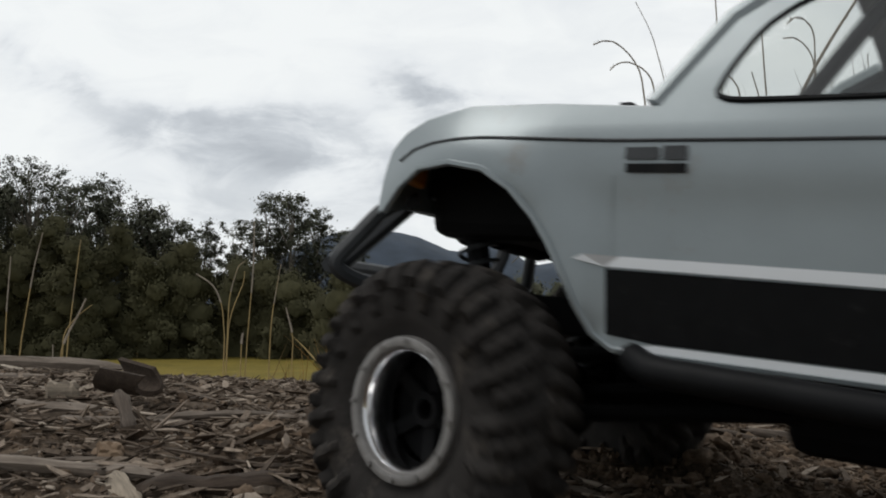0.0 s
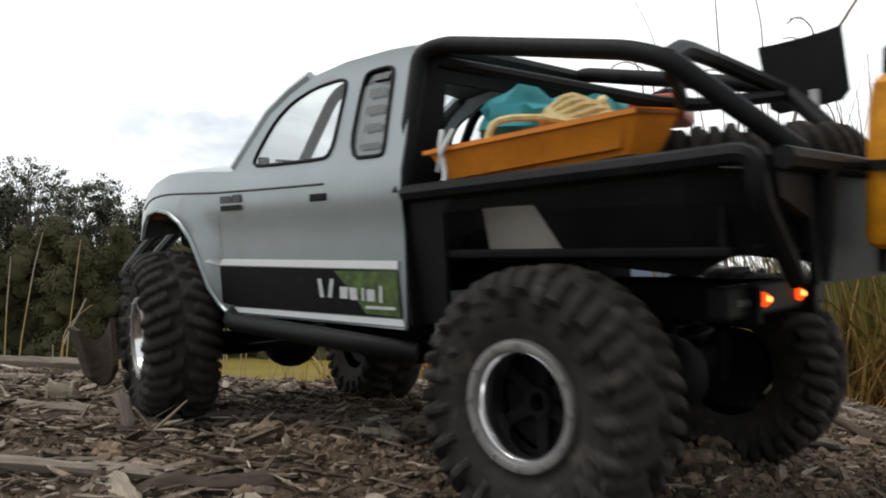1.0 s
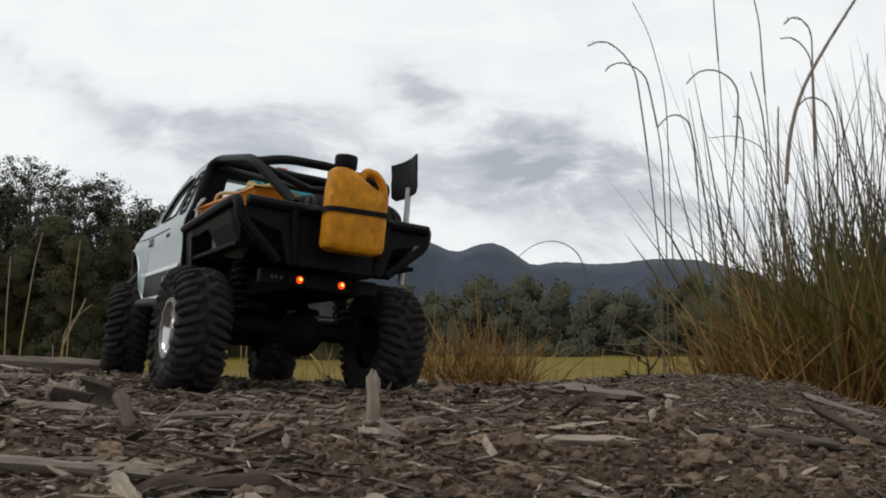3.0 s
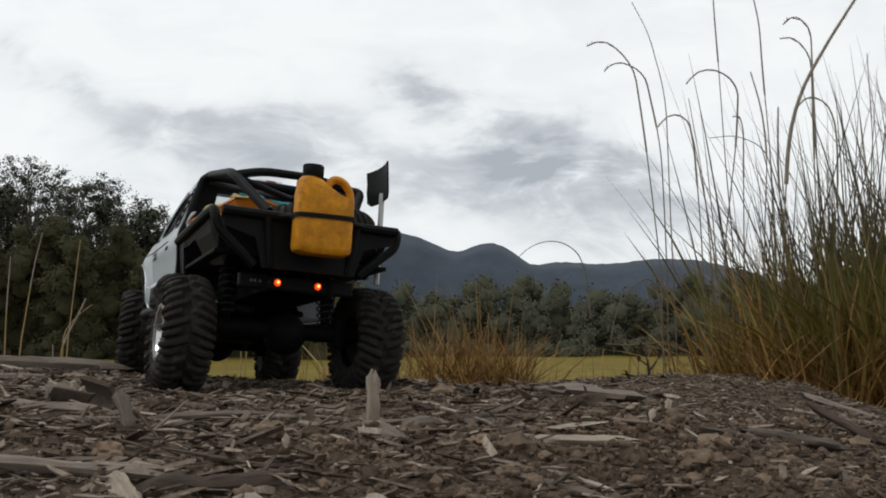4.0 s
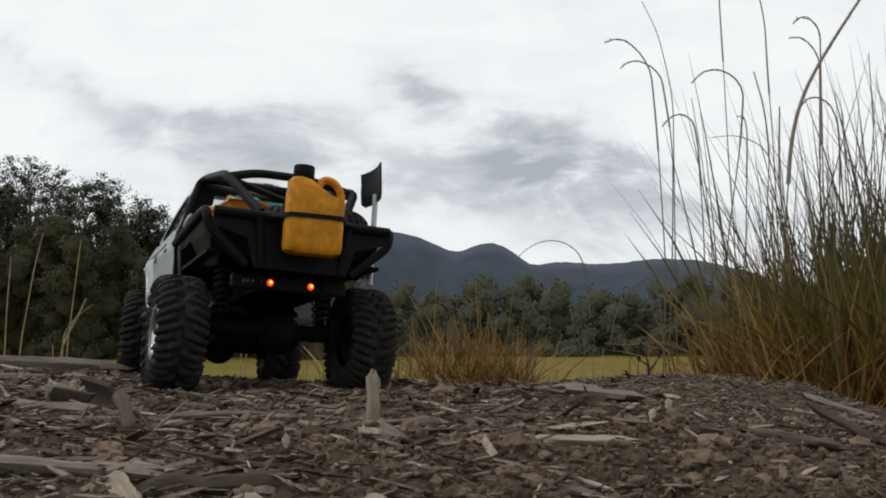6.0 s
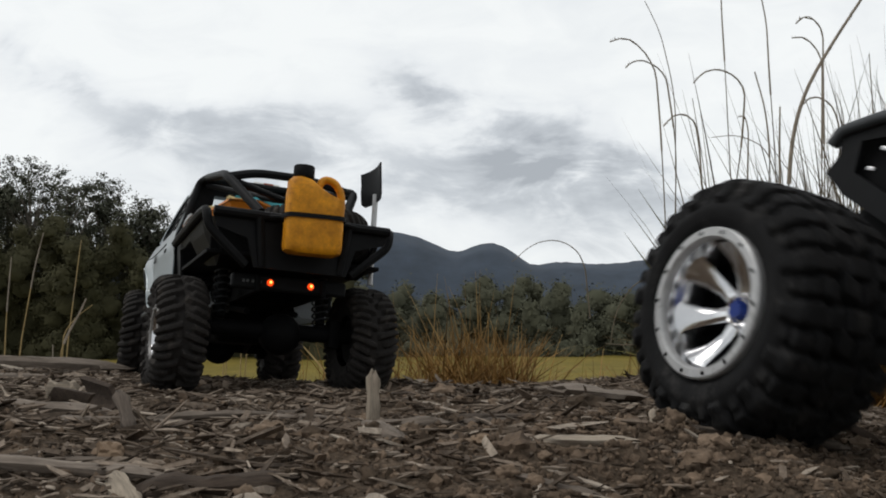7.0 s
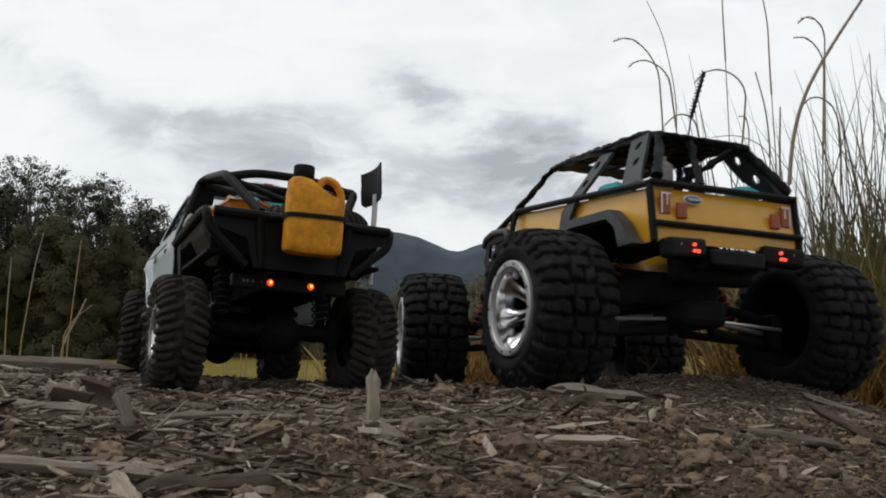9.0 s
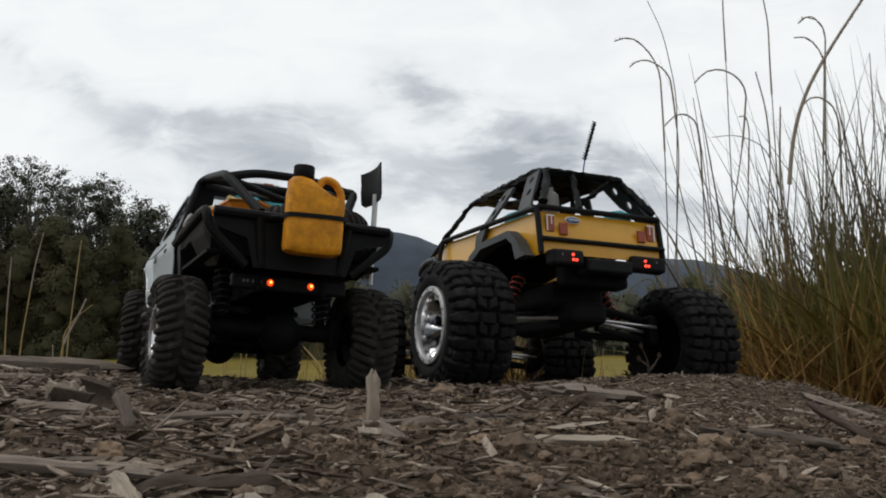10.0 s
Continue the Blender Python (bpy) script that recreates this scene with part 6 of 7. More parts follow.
M_CLUMP = grass_material("clump_grass", [(0.0, (0.27, 0.125, 0.034)), (0.26, (0.29, 0.175, 0.048)), (0.44, (0.225, 0.195, 0.048)), (0.70, (0.168, 0.170, 0.052)), (1.0, (0.140, 0.130, 0.062))], 0.26)
M_DEAD = grass_material("dead_grass", [(0.0, (0.20, 0.105, 0.034)), (0.4, (0.31, 0.185, 0.060)), (1.0, (0.38, 0.27, 0.12))])
M_STEMS = grass_material("grass_stems", [(0.0, (0.22, 0.14, 0.05)), (0.5, (0.165, 0.135, 0.062)), (1.0, (0.125, 0.100, 0.066))], 0.5)
make_grass("grass_clump", "tall clump of olive green grass, dry and orange at its foot", [
    (0.75, 1.58, 0.075, 0.06, 460, 0.18, 0.36, 0.0046, 0.55, -0.16), (0.94, 1.62, 0.10, 0.08, 640, 0.20, 0.42, 0.0046, 0.48, -0.06), (0.75, 1.53, 0.035, 0.03, 300, 0.22, 0.38, 0.0070, 0.60, -0.20), (0.95, 1.56, 0.05, 0.03, 300, 0.24, 0.42, 0.0072, 0.50, -0.05), (0.85, 1.55, 0.06, 0.03, 240, 0.26, 0.46, 0.0064, 0.42, -0.10), (0.68, 1.54, 0.03, 0.03, 70, 0.16, 0.28, 0.0052, 0.6, -0.30),
    (0.62, 1.56, 0.04, 0.05, 150, 0.08, 0.22, 0.0022, 0.60, -0.15), (0.84, 1.60, 0.12, 0.07, 260, 0.32, 0.50, 0.0036, 0.25, -0.05), (0.82, 1.48, 0.16, 0.04, 800, 0.03, 0.16, 0.0020, 1.2, 0.0),
    (0.74, 1.52, 0.08, 0.05, 260, 0.14, 0.30, 0.0030, 0.8, -0.20)], M_CLUMP, 21)
make_grass("grass_stems", "tall brown seeding stems standing out of the clump", [
    (0.78, 1.60, 0.11, 0.06, 260, 0.40, 0.70, 0.0019, 0.28, -0.04), (0.98, 1.60, 0.09, 0.05, 300, 0.38, 0.76, 0.0020, 0.26, 0.0), (0.64, 1.58, 0.06, 0.05, 50, 0.32, 0.54, 0.0019, 0.26, -0.08),
    (0.90, 1.57, 0.12, 0.04, 240, 0.32, 0.52, 0.0026, 0.30, -0.02)], M_STEMS, 27)
make_grass("dry_blades", "bent dry straw blades at the foot of the clump", [
    (0.66, 1.50, 0.09, 0.05, 460, 0.08, 0.26, 0.0017, 1.15, -0.2), (0.98, 1.50, 0.10, 0.05, 640, 0.06, 0.30, 0.0024, 1.0, 0.0), (0.72, 1.50, 0.08, 0.04, 320, 0.08, 0.26, 0.0024, 0.9, -0.1), (0.82, 1.47, 0.15, 0.03, 260, 0.05, 0.15, 0.0032, 1.4, 0.0), (0.52, 1.52, 0.04, 0.05, 160, 0.08, 0.24, 0.0012, 0.7, -0.15), (0.80, 1.50, 0.12, 0.05, 260, 0.20, 0.42, 0.0012, 0.5, -0.1),
    (0.60, 1.53, 0.05, 0.04, 90, 0.20, 0.38, 0.0021, 0.40, -0.15)], M_DEAD, 24)
make_grass("dry_tuft", "low tuft of dead straw grass behind the mound", [
    (0.03, 1.72, 0.045, 0.05, 420, 0.06, 0.22, 0.0013, 0.95, 0.0), (0.13, 1.70, 0.030, 0.04, 300, 0.08, 0.19, 0.0013, 0.75, 0.0), (0.06, 1.70, 0.05, 0.04, 90, 0.10, 0.20, 0.0022, 1.3, 0.0), (-0.10, 1.75, 0.07, 0.05, 240, 0.05, 0.19, 0.0012, 0.6, 0.0),
    (0.05, 1.74, 0.06, 0.04, 30, 0.20, 0.30, 0.0009, 0.25, -0.1), (0.36, 1.62, 0.05, 0.04, 120, 0.06, 0.16, 0.0011, 0.7, 0.0), (-0.30, 1.8, 0.05, 0.05, 60, 0.05, 0.16, 0.001, 0.6, 0.0)], M_DEAD, 22)
make_grass("field_grass", "short dry grass along the near edge of the field", [
    (0.6, 4.2, 0.8, 0.8, 700, 0.08, 0.24, 0.0035, 0.35, 0.0), (-0.9, 4.4, 0.7, 0.8, 500, 0.08, 0.24, 0.0035, 0.35, 0.0)], M_DEAD, 23)


# ---- mulch: wood strips, crumbs of soil, single sticks ----
def wood_material(name, stops, island=True):
    m = bpy.data.materials.new(name)
    m.use_nodes = True
    t = m.node_tree
    p = t.nodes["Principled BSDF"]
    co = t.nodes.new("ShaderNodeTexCoord").outputs["Object"]
    rnd = t.nodes.new("ShaderNodeNewGeometry").outputs["Random Per Island"] if island else t.nodes.new("ShaderNodeObjectInfo").outputs["Random"]
    mp = t.nodes.new("ShaderNodeMapping")
    mp.inputs["Scale"].default_value = (40, 420, 420) if not island else (220, 220, 220)
    t.links.new(co, mp.inputs["Vector"])
    g = nd(t, "ShaderNodeTexNoise", Scale=1.0, Detail=5.0, Roughness=0.65)
    t.links.new(mp.outputs[0], g.inputs["Vector"])
    c = mix_colour(t, 1.0, ramp(t, rnd, stops), ramp(t, g.outputs["Fac"], [(0.3, 0.55), (0.7, 1.25)]), "MULTIPLY")
    t.links.new(c, p.inputs["Base Color"])
    p.inputs["Roughness"].default_value = 0.9
    p.inputs["Specular IOR Level"].default_value = 0.2
    bn = nd(t, "ShaderNodeBump", Strength=0.6, Distance=0.0015)
    t.links.new(g.outputs["Fac"], bn.inputs["Height"])
    t.links.new(bn.outputs[0], p.inputs["Normal"])
    return m


WOOD_STOPS = [(0.0, (0.045, 0.032, 0.022)), (0.35, (0.112, 0.084, 0.062)), (0.7, (0.200, 0.155, 0.118)), (0.9, (0.31, 0.25, 0.195)), (1.0, (0.44, 0.375, 0.305))]
M_CHIPS = wood_material("wood_chips", WOOD_STOPS)
M_CRUMB = wood_material("soil_crumbs", [(0.0, (0.064, 0.046, 0.031)), (0.5, (0.135, 0.096, 0.067)), (1.0, (0.215, 0.155, 0.108))])
M_STICK = wood_material("weathered_wood", [(0.0, (0.105, 0.084, 0.068)), (0.5, (0.155, 0.126, 0.102)), (1.0, (0.225, 0.186, 0.152))], False)
M_PALE = wood_material("pale_split_wood", [(0.0, (0.30, 0.25, 0.19)), (1.0, (0.38, 0.32, 0.26))], False)
M_DARKWOOD = wood_material("dark_bark", [(0.0, (0.050, 0.037, 0.028)), (1.0, (0.085, 0.062, 0.047))], False)
M_STONE = material("grey_stone", (0.20, 0.20, 0.205), 0.8, 0, 0.2, 60, 400, 0.4)
M_CLAY = material("orange_clay", (0.22, 0.15, 0.095), 0.9, 0, 0.2, 60, 400, 0.4)


def top(x, y):
    return rise(x, y) + relief(x, y)


def scatter_chips(count, seed):
    rng = np.random.default_rng(seed)
    verts, faces = [], []
    for _ in range(count):
        y = 0.24 + 1.25 * rng.uniform() ** 0.75
        x = rng.uniform(-0.60, 0.62) * max(y, 0.4) - 0.0
        soil = math.exp(-((x - 0.10) / 0.16) ** 2 - ((y - 0.47) / 0.14) ** 2)
        loam = math.exp(-((x - 0.26) / 0.26) ** 2 - ((y - 0.55) / 0.22) ** 2)
        if rng.uniform() < max(soil * 0.85, loam * 0.55):
            continue
        small = 0.6 if x > 0.22 * y + 0.02 else 1.0
        ln = small * min(0.050, max(0.004, rng.lognormal(math.log(0.0082), 0.66)))
        w, th = ln * rng.uniform(0.06, 0.20) + 0.0008, rng.uniform(0.0005, 0.0016)
        yaw = rng.normal(0.1, 0.9)
        pitch, roll = rng.normal(0, 0.20), rng.normal(0, 0.5)
        if rng.uniform() < 0.06:
            pitch = rng.uniform(-1.0, 1.0)
        m = Matrix.Translation((x, y, top(x, y) + rng.uniform(-0.0005, 0.0035))) @ Euler((roll, pitch, yaw)).to_matrix().to_4x4()
        base = len(verts)
        for sx, k0 in ((-1, rng.uniform(0.3, 1.0)), (-0.1, 1.0), (1, rng.uniform(0.2, 1.0))):
            off = rng.normal(0, 0.12)
            for sy, sz in ((-1, -1), (1, -1), (1, 1), (-1, 1)):
                verts.append(tuple(m @ Vector((sx * ln / 2 + (rng.uniform(-0.12, 0.12) * ln if sx else 0), (sy * k0 + off) * w / 2, sz * th / 2 * k0))))
        b = base
        for k in (0, 4):
            faces += [(b + k + i, b + k + (i + 1) % 4, b + k + 4 + (i + 1) % 4, b + k + 4 + i) for i in range(4)]
        faces += [(b + 3, b + 2, b + 1, b), (b + 8, b + 9, b + 10, b + 11)]
    ob = new("mulch_chips", mesh_from("mulch_chips", verts, faces, M_CHIPS))
    tagged(ob, "grey-brown splinters of wood strewn over the mulch", "wood chips", kind="stuff")


def scatter_crumbs(count, seed):
    rng = np.random.default_rng(seed)
    verts, faces = [], []
    bm = bmesh.new()
    bmesh.ops.create_icosphere(bm, subdivisions=1, radius=1.0)
    shape = np.array([v.co[:] for v in bm.verts])
    tris = [[v.index for v in f.verts] for f in bm.faces]
    bm.free()
    for _ in range(count):
        if rng.uniform() < 0.6:
            y, x = rng.normal(0.50, 0.15), rng.normal(0.15, 0.20)
        else:
            y = 0.26 + 1.0 * rng.uniform() ** 0.8
            x = rng.uniform(-0.58, 0.58) * y
        if y < 0.24:
            continue
        r = min(0.0034, rng.lognormal(math.log(0.00100), 0.55))
        k = shape * (r * rng.uniform(0.6, 1.3, 3)) * (1 + rng.uniform(-0.5, 0.45, (len(shape), 1)))
        a = rng.uniform(0, 6.28)
        c, s = math.cos(a), math.sin(a)
        k = np.stack([k[:, 0] * c - k[:, 1] * s + x, k[:, 0] * s + k[:, 1] * c + y, k[:, 2] + top(x, y) + r * 0.25], 1)
        base = len(verts)
        verts += k.tolist()
        faces += [[base + i for i in t] for t in tris]
    ob = new("soil_crumbs", mesh_from("soil_crumbs", verts, faces, M_CRUMB))
    tagged(ob, "crumbs of brown soil on the mulch", "soil", kind="stuff")


def scatter_clods(count, seed):
    """Rounded clods of soil, half sunk, where the mound is bare."""
    rng = np.random.default_rng(seed)
    bm = bmesh.new()
    bmesh.ops.create_icosphere(bm, subdivisions=3, radius=1.0)
    unit = [v.co.copy() for v in bm.verts]
    tris = np.array([[v.index for v in f.verts] for f in bm.faces])
    bm.free()
    verts, faces = [], []
    for k in range(count):
        y, x = rng.uniform(0.33, 0.78), rng.normal(0.13, 0.17)
        if rng.uniform() > math.exp(-((x - 0.13) / 0.26) ** 2 - ((y - 0.50) / 0.17) ** 2) + 0.1:
            continue
        r = min(0.0065, rng.lognormal(math.log(0.0023), 0.45))
        o = Vector(rng.uniform(0, 50, 3))
        size = r * rng.uniform(0.75, 1.35, 3) * np.array([1.15, 1.0, 0.8])
        shape = np.array([1 + 0.5 * noise.noise(p * 1.5 + o) + 0.30 * noise.noise(p * 3.6 + o) + 0.34 * noise.noise(p * 6.5 + o) for p in unit])
        verts.append(np.array([p[:] for p in unit]) * shape[:, None] * size + np.array([x, y, top(x, y) + 0.10 * r]))
        faces += (tris + len(unit) * (len(verts) - 1)).tolist()
    ob = new("soil_clods", mesh_from("soil_clods", np.concatenate(verts), faces, M_CRUMB, True))
    tagged(ob, "rounded clods of brown soil on the bare mound", "soil", kind="stuff")


scatter_clods(1300, 33)
scatter_chips(31000, 31)
scatter_crumbs(28000, 32)


def stick_mesh(name, length, width, thick, mat, seed, bend=0.03, jag=0.6):
    """A weathered length of wood along x: uneven, slightly bent, with ragged ends."""
    rng = np.random.default_rng(seed)
    n, seg = 12, 9
    bm = bmesh.new()
    rings = []
    sag = rng.normal(0, bend) * length
    for i in range(n):
        s = i / (n - 1)
        k = 1.0 if 0 < i < n - 1 else jag
        k *= 1 + 0.35 * noise.noise((s * 4, seed * 1.7, 0.3)) - 0.5 * (2 * s - 1) ** 6
        ring = []
        for j in range(seg):
            a = 2 * math.pi * j / seg
            r = 1 + 0.34 * noise.noise((s * 3, j * 1.3, seed * 2.1)) + 0.22 * noise.noise((s * 9, j * 2.3, seed * 1.3))
            end = rng.uniform(-0.09, 0.09) * length if i in (0, n - 1) else rng.uniform(-0.02, 0.02) * length
            ring.append(bm.verts.new(((s - 0.5) * length + end, width / 2 * k * r * math.cos(a) + sag * math.sin(math.pi * s), thick / 2 * k * r * math.sin(a) + 0.3 * sag * math.sin(2.2 * s))))
        rings.append(ring)
    for a, b in zip(rings, rings[1:]):
        for j in range(seg):
            bm.faces.new((a[j], a[(j + 1) % seg], b[(j + 1) % seg], b[j]))
    bm.faces.new(rings[0][::-1])
    bm.faces.new(rings[-1])
    bmesh.ops.recalc_face_normals(bm, faces=bm.faces)
    for f in bm.faces:
        f.smooth = True
    me = bpy.data.meshes.new(name)
    bm.to_mesh(me)
    bm.free()
    me.set_sharp_from_angle(angle=radians(40))
    me.materials.append(mat)
    return me


def stick(name, label, a, b, width, thick, mat, seed, lift=0.0, group="sticks on the mulch", tilt=None):
    """A stick that lies on the mulch from a to b (x, y)."""
    pa, pb = Vector((*a, top(*a))), Vector((*b, top(*b)))
    if tilt is not None:
        pb.z = pa.z + tilt
    d = pb - pa
    ob = new(name, stick_mesh(name, d.length, width, thick, mat, seed))
    mid = (pa + pb) / 2 + Vector((0, 0, thick * 0.3 + lift))
    ob.matrix_basis = Matrix.Translation(mid) @ Euler((0, -math.asin(max(-1, min(1, d.z / d.length))), math.atan2(d.y, d.x))).to_matrix().to_4x4()
    return tagged(ob, label, "stick", group)


def make_sticks():
    grey = "weathered grey stick lying on the mulch"
    for k, (a, b, w, th) in enumerate([((-0.115, 0.575), (-0.052, 0.568), 0.008, 0.007), ((-0.052, 0.561), (0.004, 0.545), 0.010, 0.009), ((-0.050, 0.535), (-0.022, 0.470), 0.011, 0.009), ((0.012, 0.565), (0.050, 0.600), 0.007, 0.005),
                                       ((0.20, 0.575), (0.268, 0.582), 0.010, 0.008), ((-0.275, 0.535), (-0.205, 0.545), 0.013, 0.010), ((-0.27, 0.470), (-0.16, 0.575), 0.012, 0.007),
                                       ((-0.150, 0.600), (-0.09, 0.640), 0.009, 0.006), ((-0.19, 0.55), (-0.115, 0.60), 0.008, 0.006), ((0.075, 0.640), (0.115, 0.615), 0.009, 0.005), ((-0.215, 0.415), (-0.155, 0.430), 0.005, 0.004),
                                       ((0.036, 0.430), (0.075, 0.415), 0.006, 0.005), ((0.128, 0.480), (0.150, 0.470), 0.005, 0.004), ((0.16, 0.56), (0.20, 0.545), 0.004, 0.004), ((0.01, 0.600), (0.065, 0.605), 0.006, 0.004),
                                       ((-0.26, 0.415), (-0.13, 0.400), 0.009, 0.007), ((-0.10, 0.88), (-0.02, 0.90), 0.010, 0.006),
                                       ((0.05, 0.92), (0.12, 0.94), 0.010, 0.006), ((0.33, 0.85), (0.42, 0.80), 0.010, 0.006), ((0.40, 0.98), (0.47, 0.93), 0.010, 0.006), ((-0.62, 1.00), (-0.40, 1.04), 0.020, 0.012),
                                       ((-0.62, 0.95), (-0.43, 0.97), 0.015, 0.009), ((-0.66, 1.05), (-0.45, 1.085), 0.018, 0.013), ((-0.55, 0.89), (-0.40, 0.91), 0.012, 0.007), ((-0.48, 0.83), (-0.37, 0.86), 0.010, 0.006)]):
        stick("stick", grey, a, b, w, th, M_STICK, 100 + k)
    for k, (a, b, w, th) in enumerate([((0.053, 0.511), (0.104, 0.481), 0.010, 0.007), ((-0.148, 0.395), (-0.130, 0.370), 0.012, 0.005), ((0.055, 0.450), (0.085, 0.435), 0.004, 0.003), ((-0.03, 0.385), (-0.028, 0.365), 0.010, 0.005),
                                       ((0.150, 0.415), (0.163, 0.407), 0.012, 0.006), ((-0.088, 0.385), (-0.065, 0.362), 0.012, 0.004)]):
        stick("stick", "pale split piece of wood on the mulch", a, b, w, th, M_PALE, 140 + k, 0.001)
    # short pieces that lean up out of the mulch
    for k, (a, b, w, th, up, mt) in enumerate([((-0.180, 0.500), (-0.194, 0.522), 0.009, 0.004, 0.020, M_STICK), ((0.135, 0.560), (0.137, 0.568), 0.004, 0.002, 0.009, M_PALE), ((0.155, 0.600), (0.157, 0.606), 0.004, 0.002, 0.012, M_PALE),
                                               ((0.32, 0.640), (0.295, 0.70), 0.009, 0.008, 0.022, M_DARKWOOD)]):
        stick("upright_chip", "broken chip of wood leaning out of the mulch", a, b, w, th, mt, 160 + k, 0.0, "", up)
    stick("bark_slab", "flat grey slab of bark on the mound's crest", (0.105, 0.835), (0.195, 0.850), 0.040, 0.012, M_STICK, 170, 0.002)
    stick("wood_chunk", "pale weathered chunk of wood standing in the mulch", (-0.273, 0.598), (-0.252, 0.603), 0.010, 0.017, M_PALE, 173, 0.004)
    stick("root", "dark old root half buried in the mulch", (-0.138, 0.388), (-0.070, 0.400), 0.020, 0.012, M_DARKWOOD, 171, -0.0045)
    for k, (x, y, r, mt, lab) in enumerate([(0.022, 0.500, 0.0062, M_CLAY, "small pale orange lump of clay"), (0.040, 0.480, 0.0125, M_CRUMB, "round clod of brown soil"), (0.098, 0.385, 0.011, M_STONE, "smooth grey stone in the mulch"),
                                            (0.165, 0.405, 0.0085, M_STICK, "small pale block of wood"), (-0.166, 0.435, 0.008, M_CLAY, "pale brown lump of clay"), (0.135, 0.46, 0.009, M_CRUMB, "dark clod of soil"),
                                            (-0.02, 0.52, 0.008, M_CRUMB, "rounded clod of brown soil"), (0.03, 0.385, 0.007, M_CLAY, "reddish lump of clay"), (0.155, 0.500, 0.009, M_CRUMB, "rounded clod of brown soil"), (0.115, 0.70, 0.012, M_CRUMB, "rounded clod of brown soil"),
                                            (0.00, 0.72, 0.011, M_CRUMB, "rounded clod of brown soil"), (-0.03, 0.75, 0.010, M_CRUMB, "rounded clod of brown soil"), (0.285, 0.60, 0.008, M_CRUMB, "rounded clod of brown soil"), (-0.10, 0.50, 0.010, M_CRUMB, "rounded clod of brown soil"), (-0.07, 0.475, 0.009, M_CRUMB, "rounded clod of brown soil")]):
        bm = bmesh.new()
        bmesh.ops.create_icosphere(bm, subdivisions=3, radius=1.0)
        for v in bm.verts:
            n = 0.45 * noise.noise(v.co * 1.6 + Vector((k * 3.1, 0, 0))) + 0.28 * noise.noise(v.co * 4.5 + Vector((0, k * 2.0, 0)))
            v.co = Vector((v.co.x * 1.25, v.co.y, v.co.z * 0.8)) * r * 0.85 * (1 + n)
        ob = part("clod" if mt in (M_CRUMB, M_CLAY) else "stone", bm, mt, None, lab, True, pose(x, y, top(x, y) + r * 0.3, 0, 0, k * 40))
        tagged(ob, "", "lump of soil" if mt in (M_CRUMB, M_CLAY) else "stone")
    # a sprig on the crest
    sprig = tagged(new("sprig"), "tiny dark red-brown sprig growing on the crest", "plant")
    sprig.location = (0.252, 1.06, top(0.252, 1.06))
    for pts in ([(0, 0, -0.01), (-0.002, 0, 0.02), (-0.010, 0, 0.038)], [(0, 0, 0.008), (0.008, 0, 0.018), (0.012, 0, 0.026)], [(-0.002, 0, 0.014), (-0.012, 0.004, 0.022)]):
        bm = bmesh.new()
        tube(bm, pts, 0.0016, 5, 0.004, 0.0006)
        tip = Vector(pts[-1])
        for k in range(4):
            a = k * 1.57
            vs = [bm.verts.new(tip + Vector(q)) for q in ((0, 0, -0.004), (0.003 * math.cos(a), 0.003 * math.sin(a), 0.001), (0, 0, 0.005))]
            bm.faces.new(vs)
        part("twig", bm, M_DARKWOOD, sprig)


make_sticks()
# pieces that the wheels stir
log = stick("log", "long weathered log lying along the mound", (-0.62, 1.00), (-0.385, 1.045), 0.026, 0.018, M_STICK, 180, 0.006)
peg = new("wood_peg", stick_mesh("wood_peg", 0.042, 0.0085, 0.003, M_PALE, 181, 0.01, 0.5))
tagged(peg, "pale flat splinter standing upright in the mulch", "stick")


def make_curl():
    """A curled piece of bark: dark outside, pale inside."""
    bm = bmesh.new()
    rows = []
    for i in range(9):
        s = i / 8 - 0.5
        rows.append([((0.0135 + 0.002 * noise.noise((i, j, 0))) * math.cos(a) * (1 + 0.3 * s), s * 0.033 + 0.005 * math.sin(a * 2), 0.0135 * math.sin(a) * (1 + 0.2 * s)) for j, a in enumerate(np.linspace(2.9, 6.9, 12))])
    grid_sheet(bm, rows)
    bmesh.ops.recalc_face_normals(bm, faces=bm.faces)
    bmesh.ops.solidify(bm, geom=list(bm.faces), thickness=0.0035)
    ob = part("bark_curl", bm, M_DARKWOOD, None, "curled piece of dark bark kicked aside by the wheels", True)
    return tagged(ob, "", "bark")


curl = make_curl()


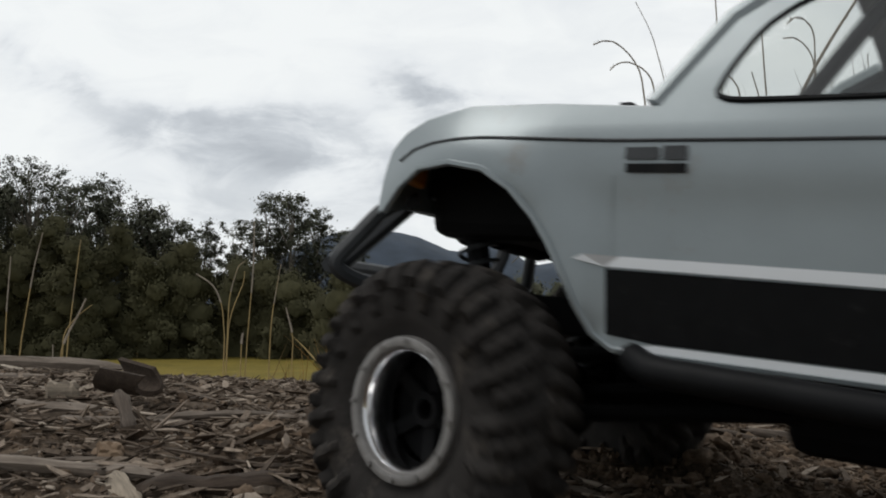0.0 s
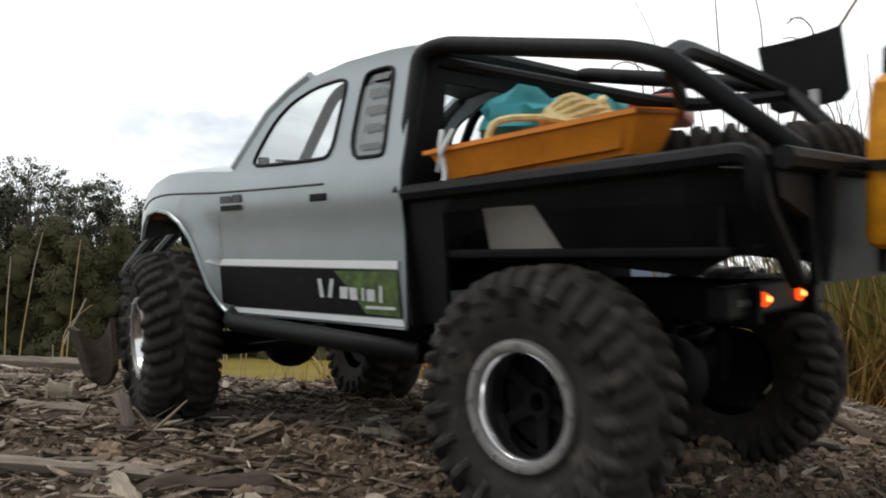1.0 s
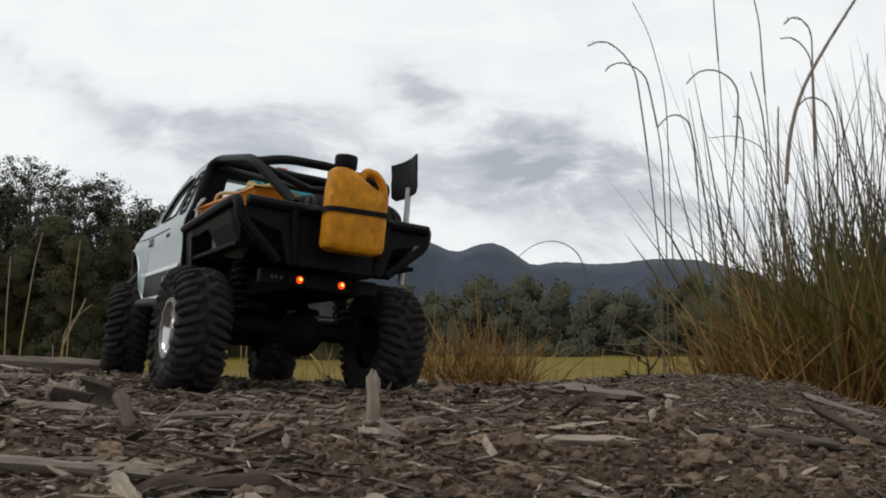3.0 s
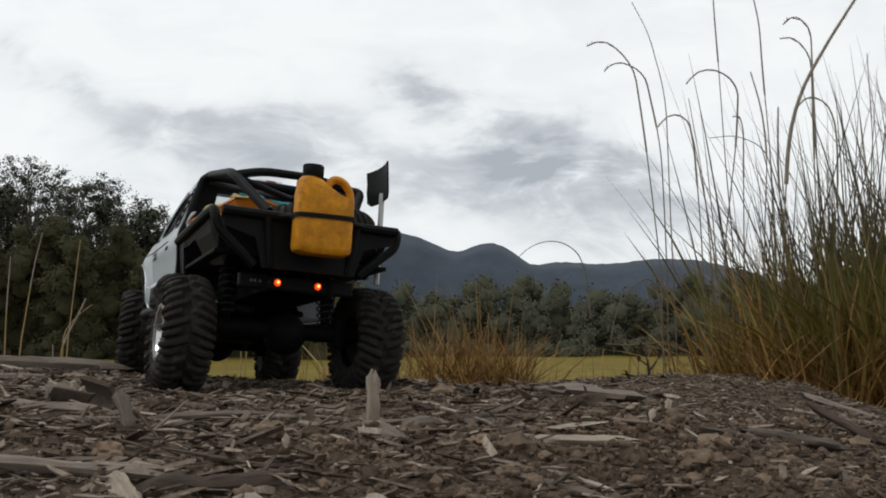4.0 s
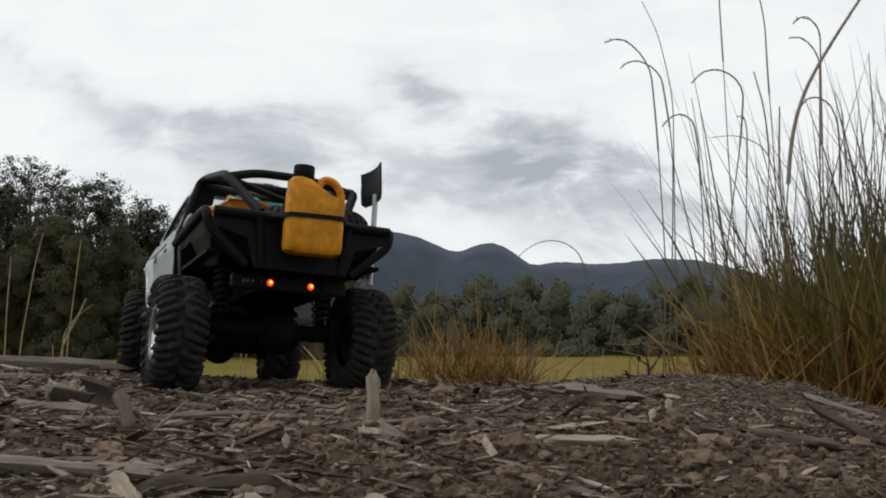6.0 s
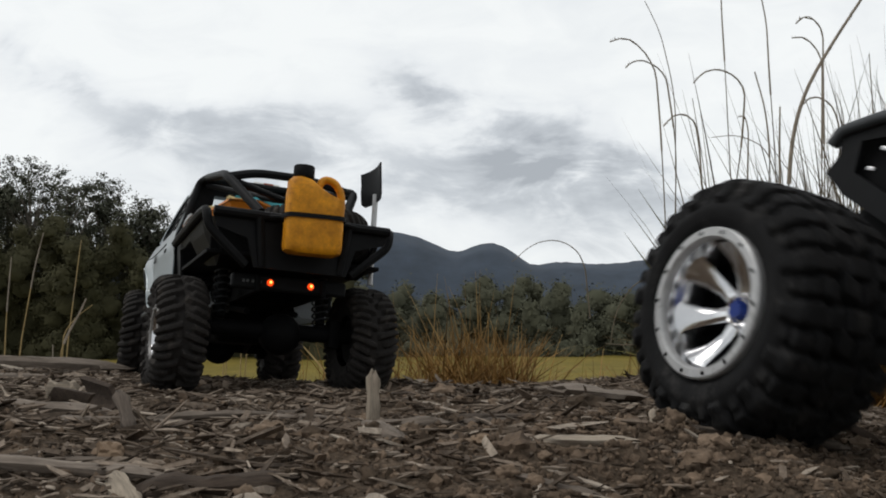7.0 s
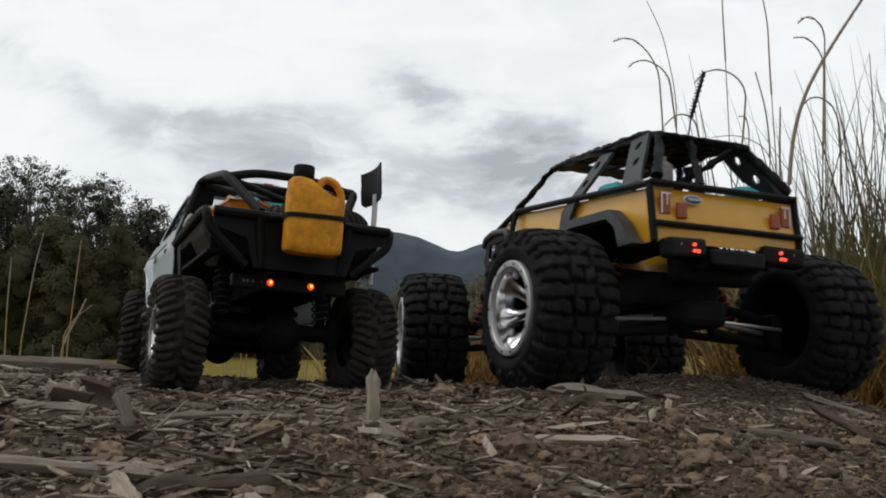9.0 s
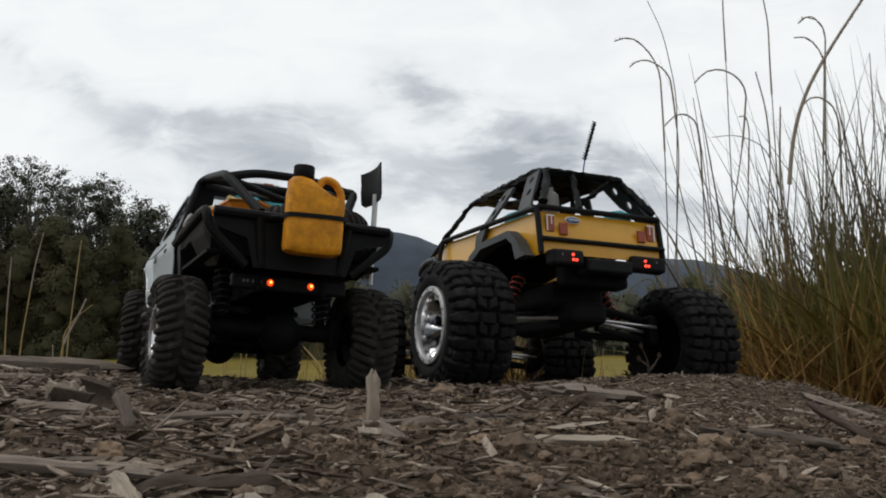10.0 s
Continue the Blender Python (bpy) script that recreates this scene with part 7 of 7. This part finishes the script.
# ---- what moves ----
def motions():
    """The silver pickup crosses, turns and stops; the yellow truck follows it up beside it."""
    # seconds, x, y, z, then turns about x, y, z in degrees
    pickup_path = [
        (0, 0.3008, 0.2460, -0.0113, 5.4, 2.2, 57.2), (0.2, 0.2587, 0.2892, -0.0007, 7.2, 2.2, 54.8),
        (0.4, 0.2263, 0.3244, 0.0112, 7.0, 2.6, 53.9), (0.7, 0.1654, 0.3947, 0.0183, 4.6, -3.7, 51.4),
        (1, 0.1069, 0.4435, 0.0268, 2.5, -4.8, 47.0), (1.2, 0.0777, 0.4785, 0.0394, 0.3, -4.4, 45.6),
        (1.5, 0.0440, 0.5214, 0.0492, -0.9, -0.2, 44.1), (1.8, -0.0049, 0.5749, 0.0521, -1.8, -2.1, 40.6),
        (2, -0.0366, 0.6197, 0.0513, -0.6, -1.5, 38.8), (2.4, -0.0865, 0.6916, 0.0473, -0.6, 3.3, 35.5),
        (2.7, -0.1250, 0.7597, 0.0439, -1.0, 6.6, 32.1), (3.2, -0.1570, 0.8337, 0.0423, -2.6, 5.7, 29.1),
        (3.8, -0.1697, 0.8631, 0.0411, -3.6, 4.9, 27.0), (4.5, -0.1750, 0.8744, 0.0407, -4.1, 4.7, 25.7),
        (5.5, -0.1783, 0.8747, 0.0404, -4.4, 4.8, 25.2), (10, -0.1783, 0.8747, 0.0404, -4.4, 4.8, 25.2)]
    truck_path = [
        (0, 0.9500, -0.3800, -0.0300, -0.3, 6.0, 40.0), (5.2, 0.9500, -0.3800, -0.0300, -0.3, 6.0, 40.0),
        (5.9, 0.8000, -0.0900, -0.0200, -0.3, 8.0, 38.5), (6.4, 0.6650, 0.1400, -0.0150, -0.3, 9.5, 37.0),
        (6.8, 0.5782, 0.3040, -0.0103, -0.3, 10.0, 35.5), (7, 0.5390, 0.3872, -0.0026, 0.4, 10.0, 34.3),
        (7.2, 0.5030, 0.4576, 0.0053, 1.1, 9.9, 33.0), (7.5, 0.4425, 0.5298, -0.0040, 2.2, 9.8, 31.2),
        (7.8, 0.4039, 0.6220, -0.0112, 3.3, 9.6, 27.9), (8, 0.3805, 0.6895, 0.0038, -0.3, 9.2, 25.9),
        (8.2, 0.3546, 0.7709, 0.0047, -1.4, 11.0, 25.8), (8.6, 0.3076, 0.9071, 0.0127, -2.5, 7.6, 24.3),
        (8.9, 0.2774, 0.9755, 0.0116, -4.8, 2.9, 21.5), (9.4, 0.2128, 1.1315, 0.0000, -3.5, 4.9, 21.3),
        (9.7, 0.1770, 1.2178, 0.0024, -7.2, 2.6, 22.4), (10, 0.1788, 1.2190, 0.0083, -9.3, 3.0, 23.1)]
    # seconds and steering angle of the front wheels
    pickup_steer = [(0, -11), (0.4, -18), (0.7, -20), (1.2, -18), (1.8, -16), (2.4, -12), (3.0, -9), (3.8, -6), (10, -6)]
    truck_steer = [(0, -8), (6.4, -10), (6.8, -12), (7.2, -11), (7.5, -17), (7.8, -19), (8.0, -6), (8.5, -9), (9.0, -14), (10, -14)]
    for thing, path, wheels, r, travel, sink, steering in (
            (pickup, pickup_path, pickup_wheels, 0.0565, 0.009, 0.006, pickup_steer), (truck, truck_path, truck_wheels, 0.089, 0.016, 0.009, truck_steer)):
        walk(thing, [(t, pose(*v)) for t, *v in path])
        P = np.array(path)

        def at(t):
            return pose(*[float(np.interp(t, P[:, 0], P[:, k])) for k in range(1, 7)])
        for wheel, x, y, z, steer in wheels:
            rows, angle, last = [], 0.0, None
            for k in range(101):
                t = k / 10
                m = at(t)
                hub = m @ Vector((x, y, z))
                if last is not None:
                    step = (hub - last).dot(m.to_3x3() @ Vector((0, 1, 0)))
                    angle -= step / r
                last = hub
                lift = max(-travel, min(travel, rise(hub.x, hub.y) + 0.004 + r - sink - hub.z))
                angle_z = float(np.interp(t, [v[0] for v in steering], [v[1] for v in steering])) * steer
                turn = Matrix.Rotation(radians(angle_z), 4, "Z") @ Matrix.Rotation(angle, 4, "X")
                if x > 0:
                    turn = turn @ Matrix.Rotation(math.pi, 4, "Z")
                rows.append((t, Matrix.Translation((x, y, z + lift)) @ turn))
            walk(wheel, rows)
    # the wind bends the stalks: seconds and degrees at full share
    wind = [(0, 2.7), (1.5, 2.6), (2.5, 2.0), (3.3, 1.6), (4.5, 1.3), (5.0, 0.0), (5.5, 3.6), (6.2, 4.8), (7.0, 5.7), (7.5, 6.4), (9.0, 6.3), (10, 6.5)]
    for stalk, base, share in stalks:
        if share:
            walk(stalk, [(t, Matrix.Translation(base) @ Matrix.Rotation(radians(a * share), 4, "Y")) for t, a in wind])
    # the log's end is lifted as a wheel rides over it
    rest = log.matrix_basis.copy()
    end = Vector((-0.42, 1.03, rest.translation.z))
    up = Matrix.Translation(end) @ Matrix.Rotation(radians(24), 4, "Y") @ Matrix.Translation(-end) @ rest
    walk(log, [(0, rest), (2.1, rest), (2.25, up), (2.4, up), (2.52, rest), (10, rest)])
    # a splinter is pressed upright
    flat = pose(-0.046, 0.590, top(-0.046, 0.590) + 0.002, 0, 0, 70)
    stand = pose(-0.048, 0.590, top(-0.048, 0.590) + 0.012, 4, -84, 80)
    walk(peg, [(0, flat), (1.85, flat), (2.05, stand), (10, stand)])
    # the bark is pushed on and tipped over
    walk(curl, [(0, pose(-0.215, 0.600, 0.070, 8, 0, 70)), (0.75, pose(-0.215, 0.600, 0.070, 8, 0, 70)), (1.0, pose(-0.235, 0.590, 0.086, 70, 0, 60)), (1.25, pose(-0.250, 0.600, 0.083, 75, 0, 50)),
                (1.6, pose(-0.252, 0.600, 0.076, 40, 0, 30)), (1.9, pose(-0.232, 0.568, 0.060, 5, 0, 60)), (10, pose(-0.232, 0.568, 0.060, 5, 0, 60))])


motions()
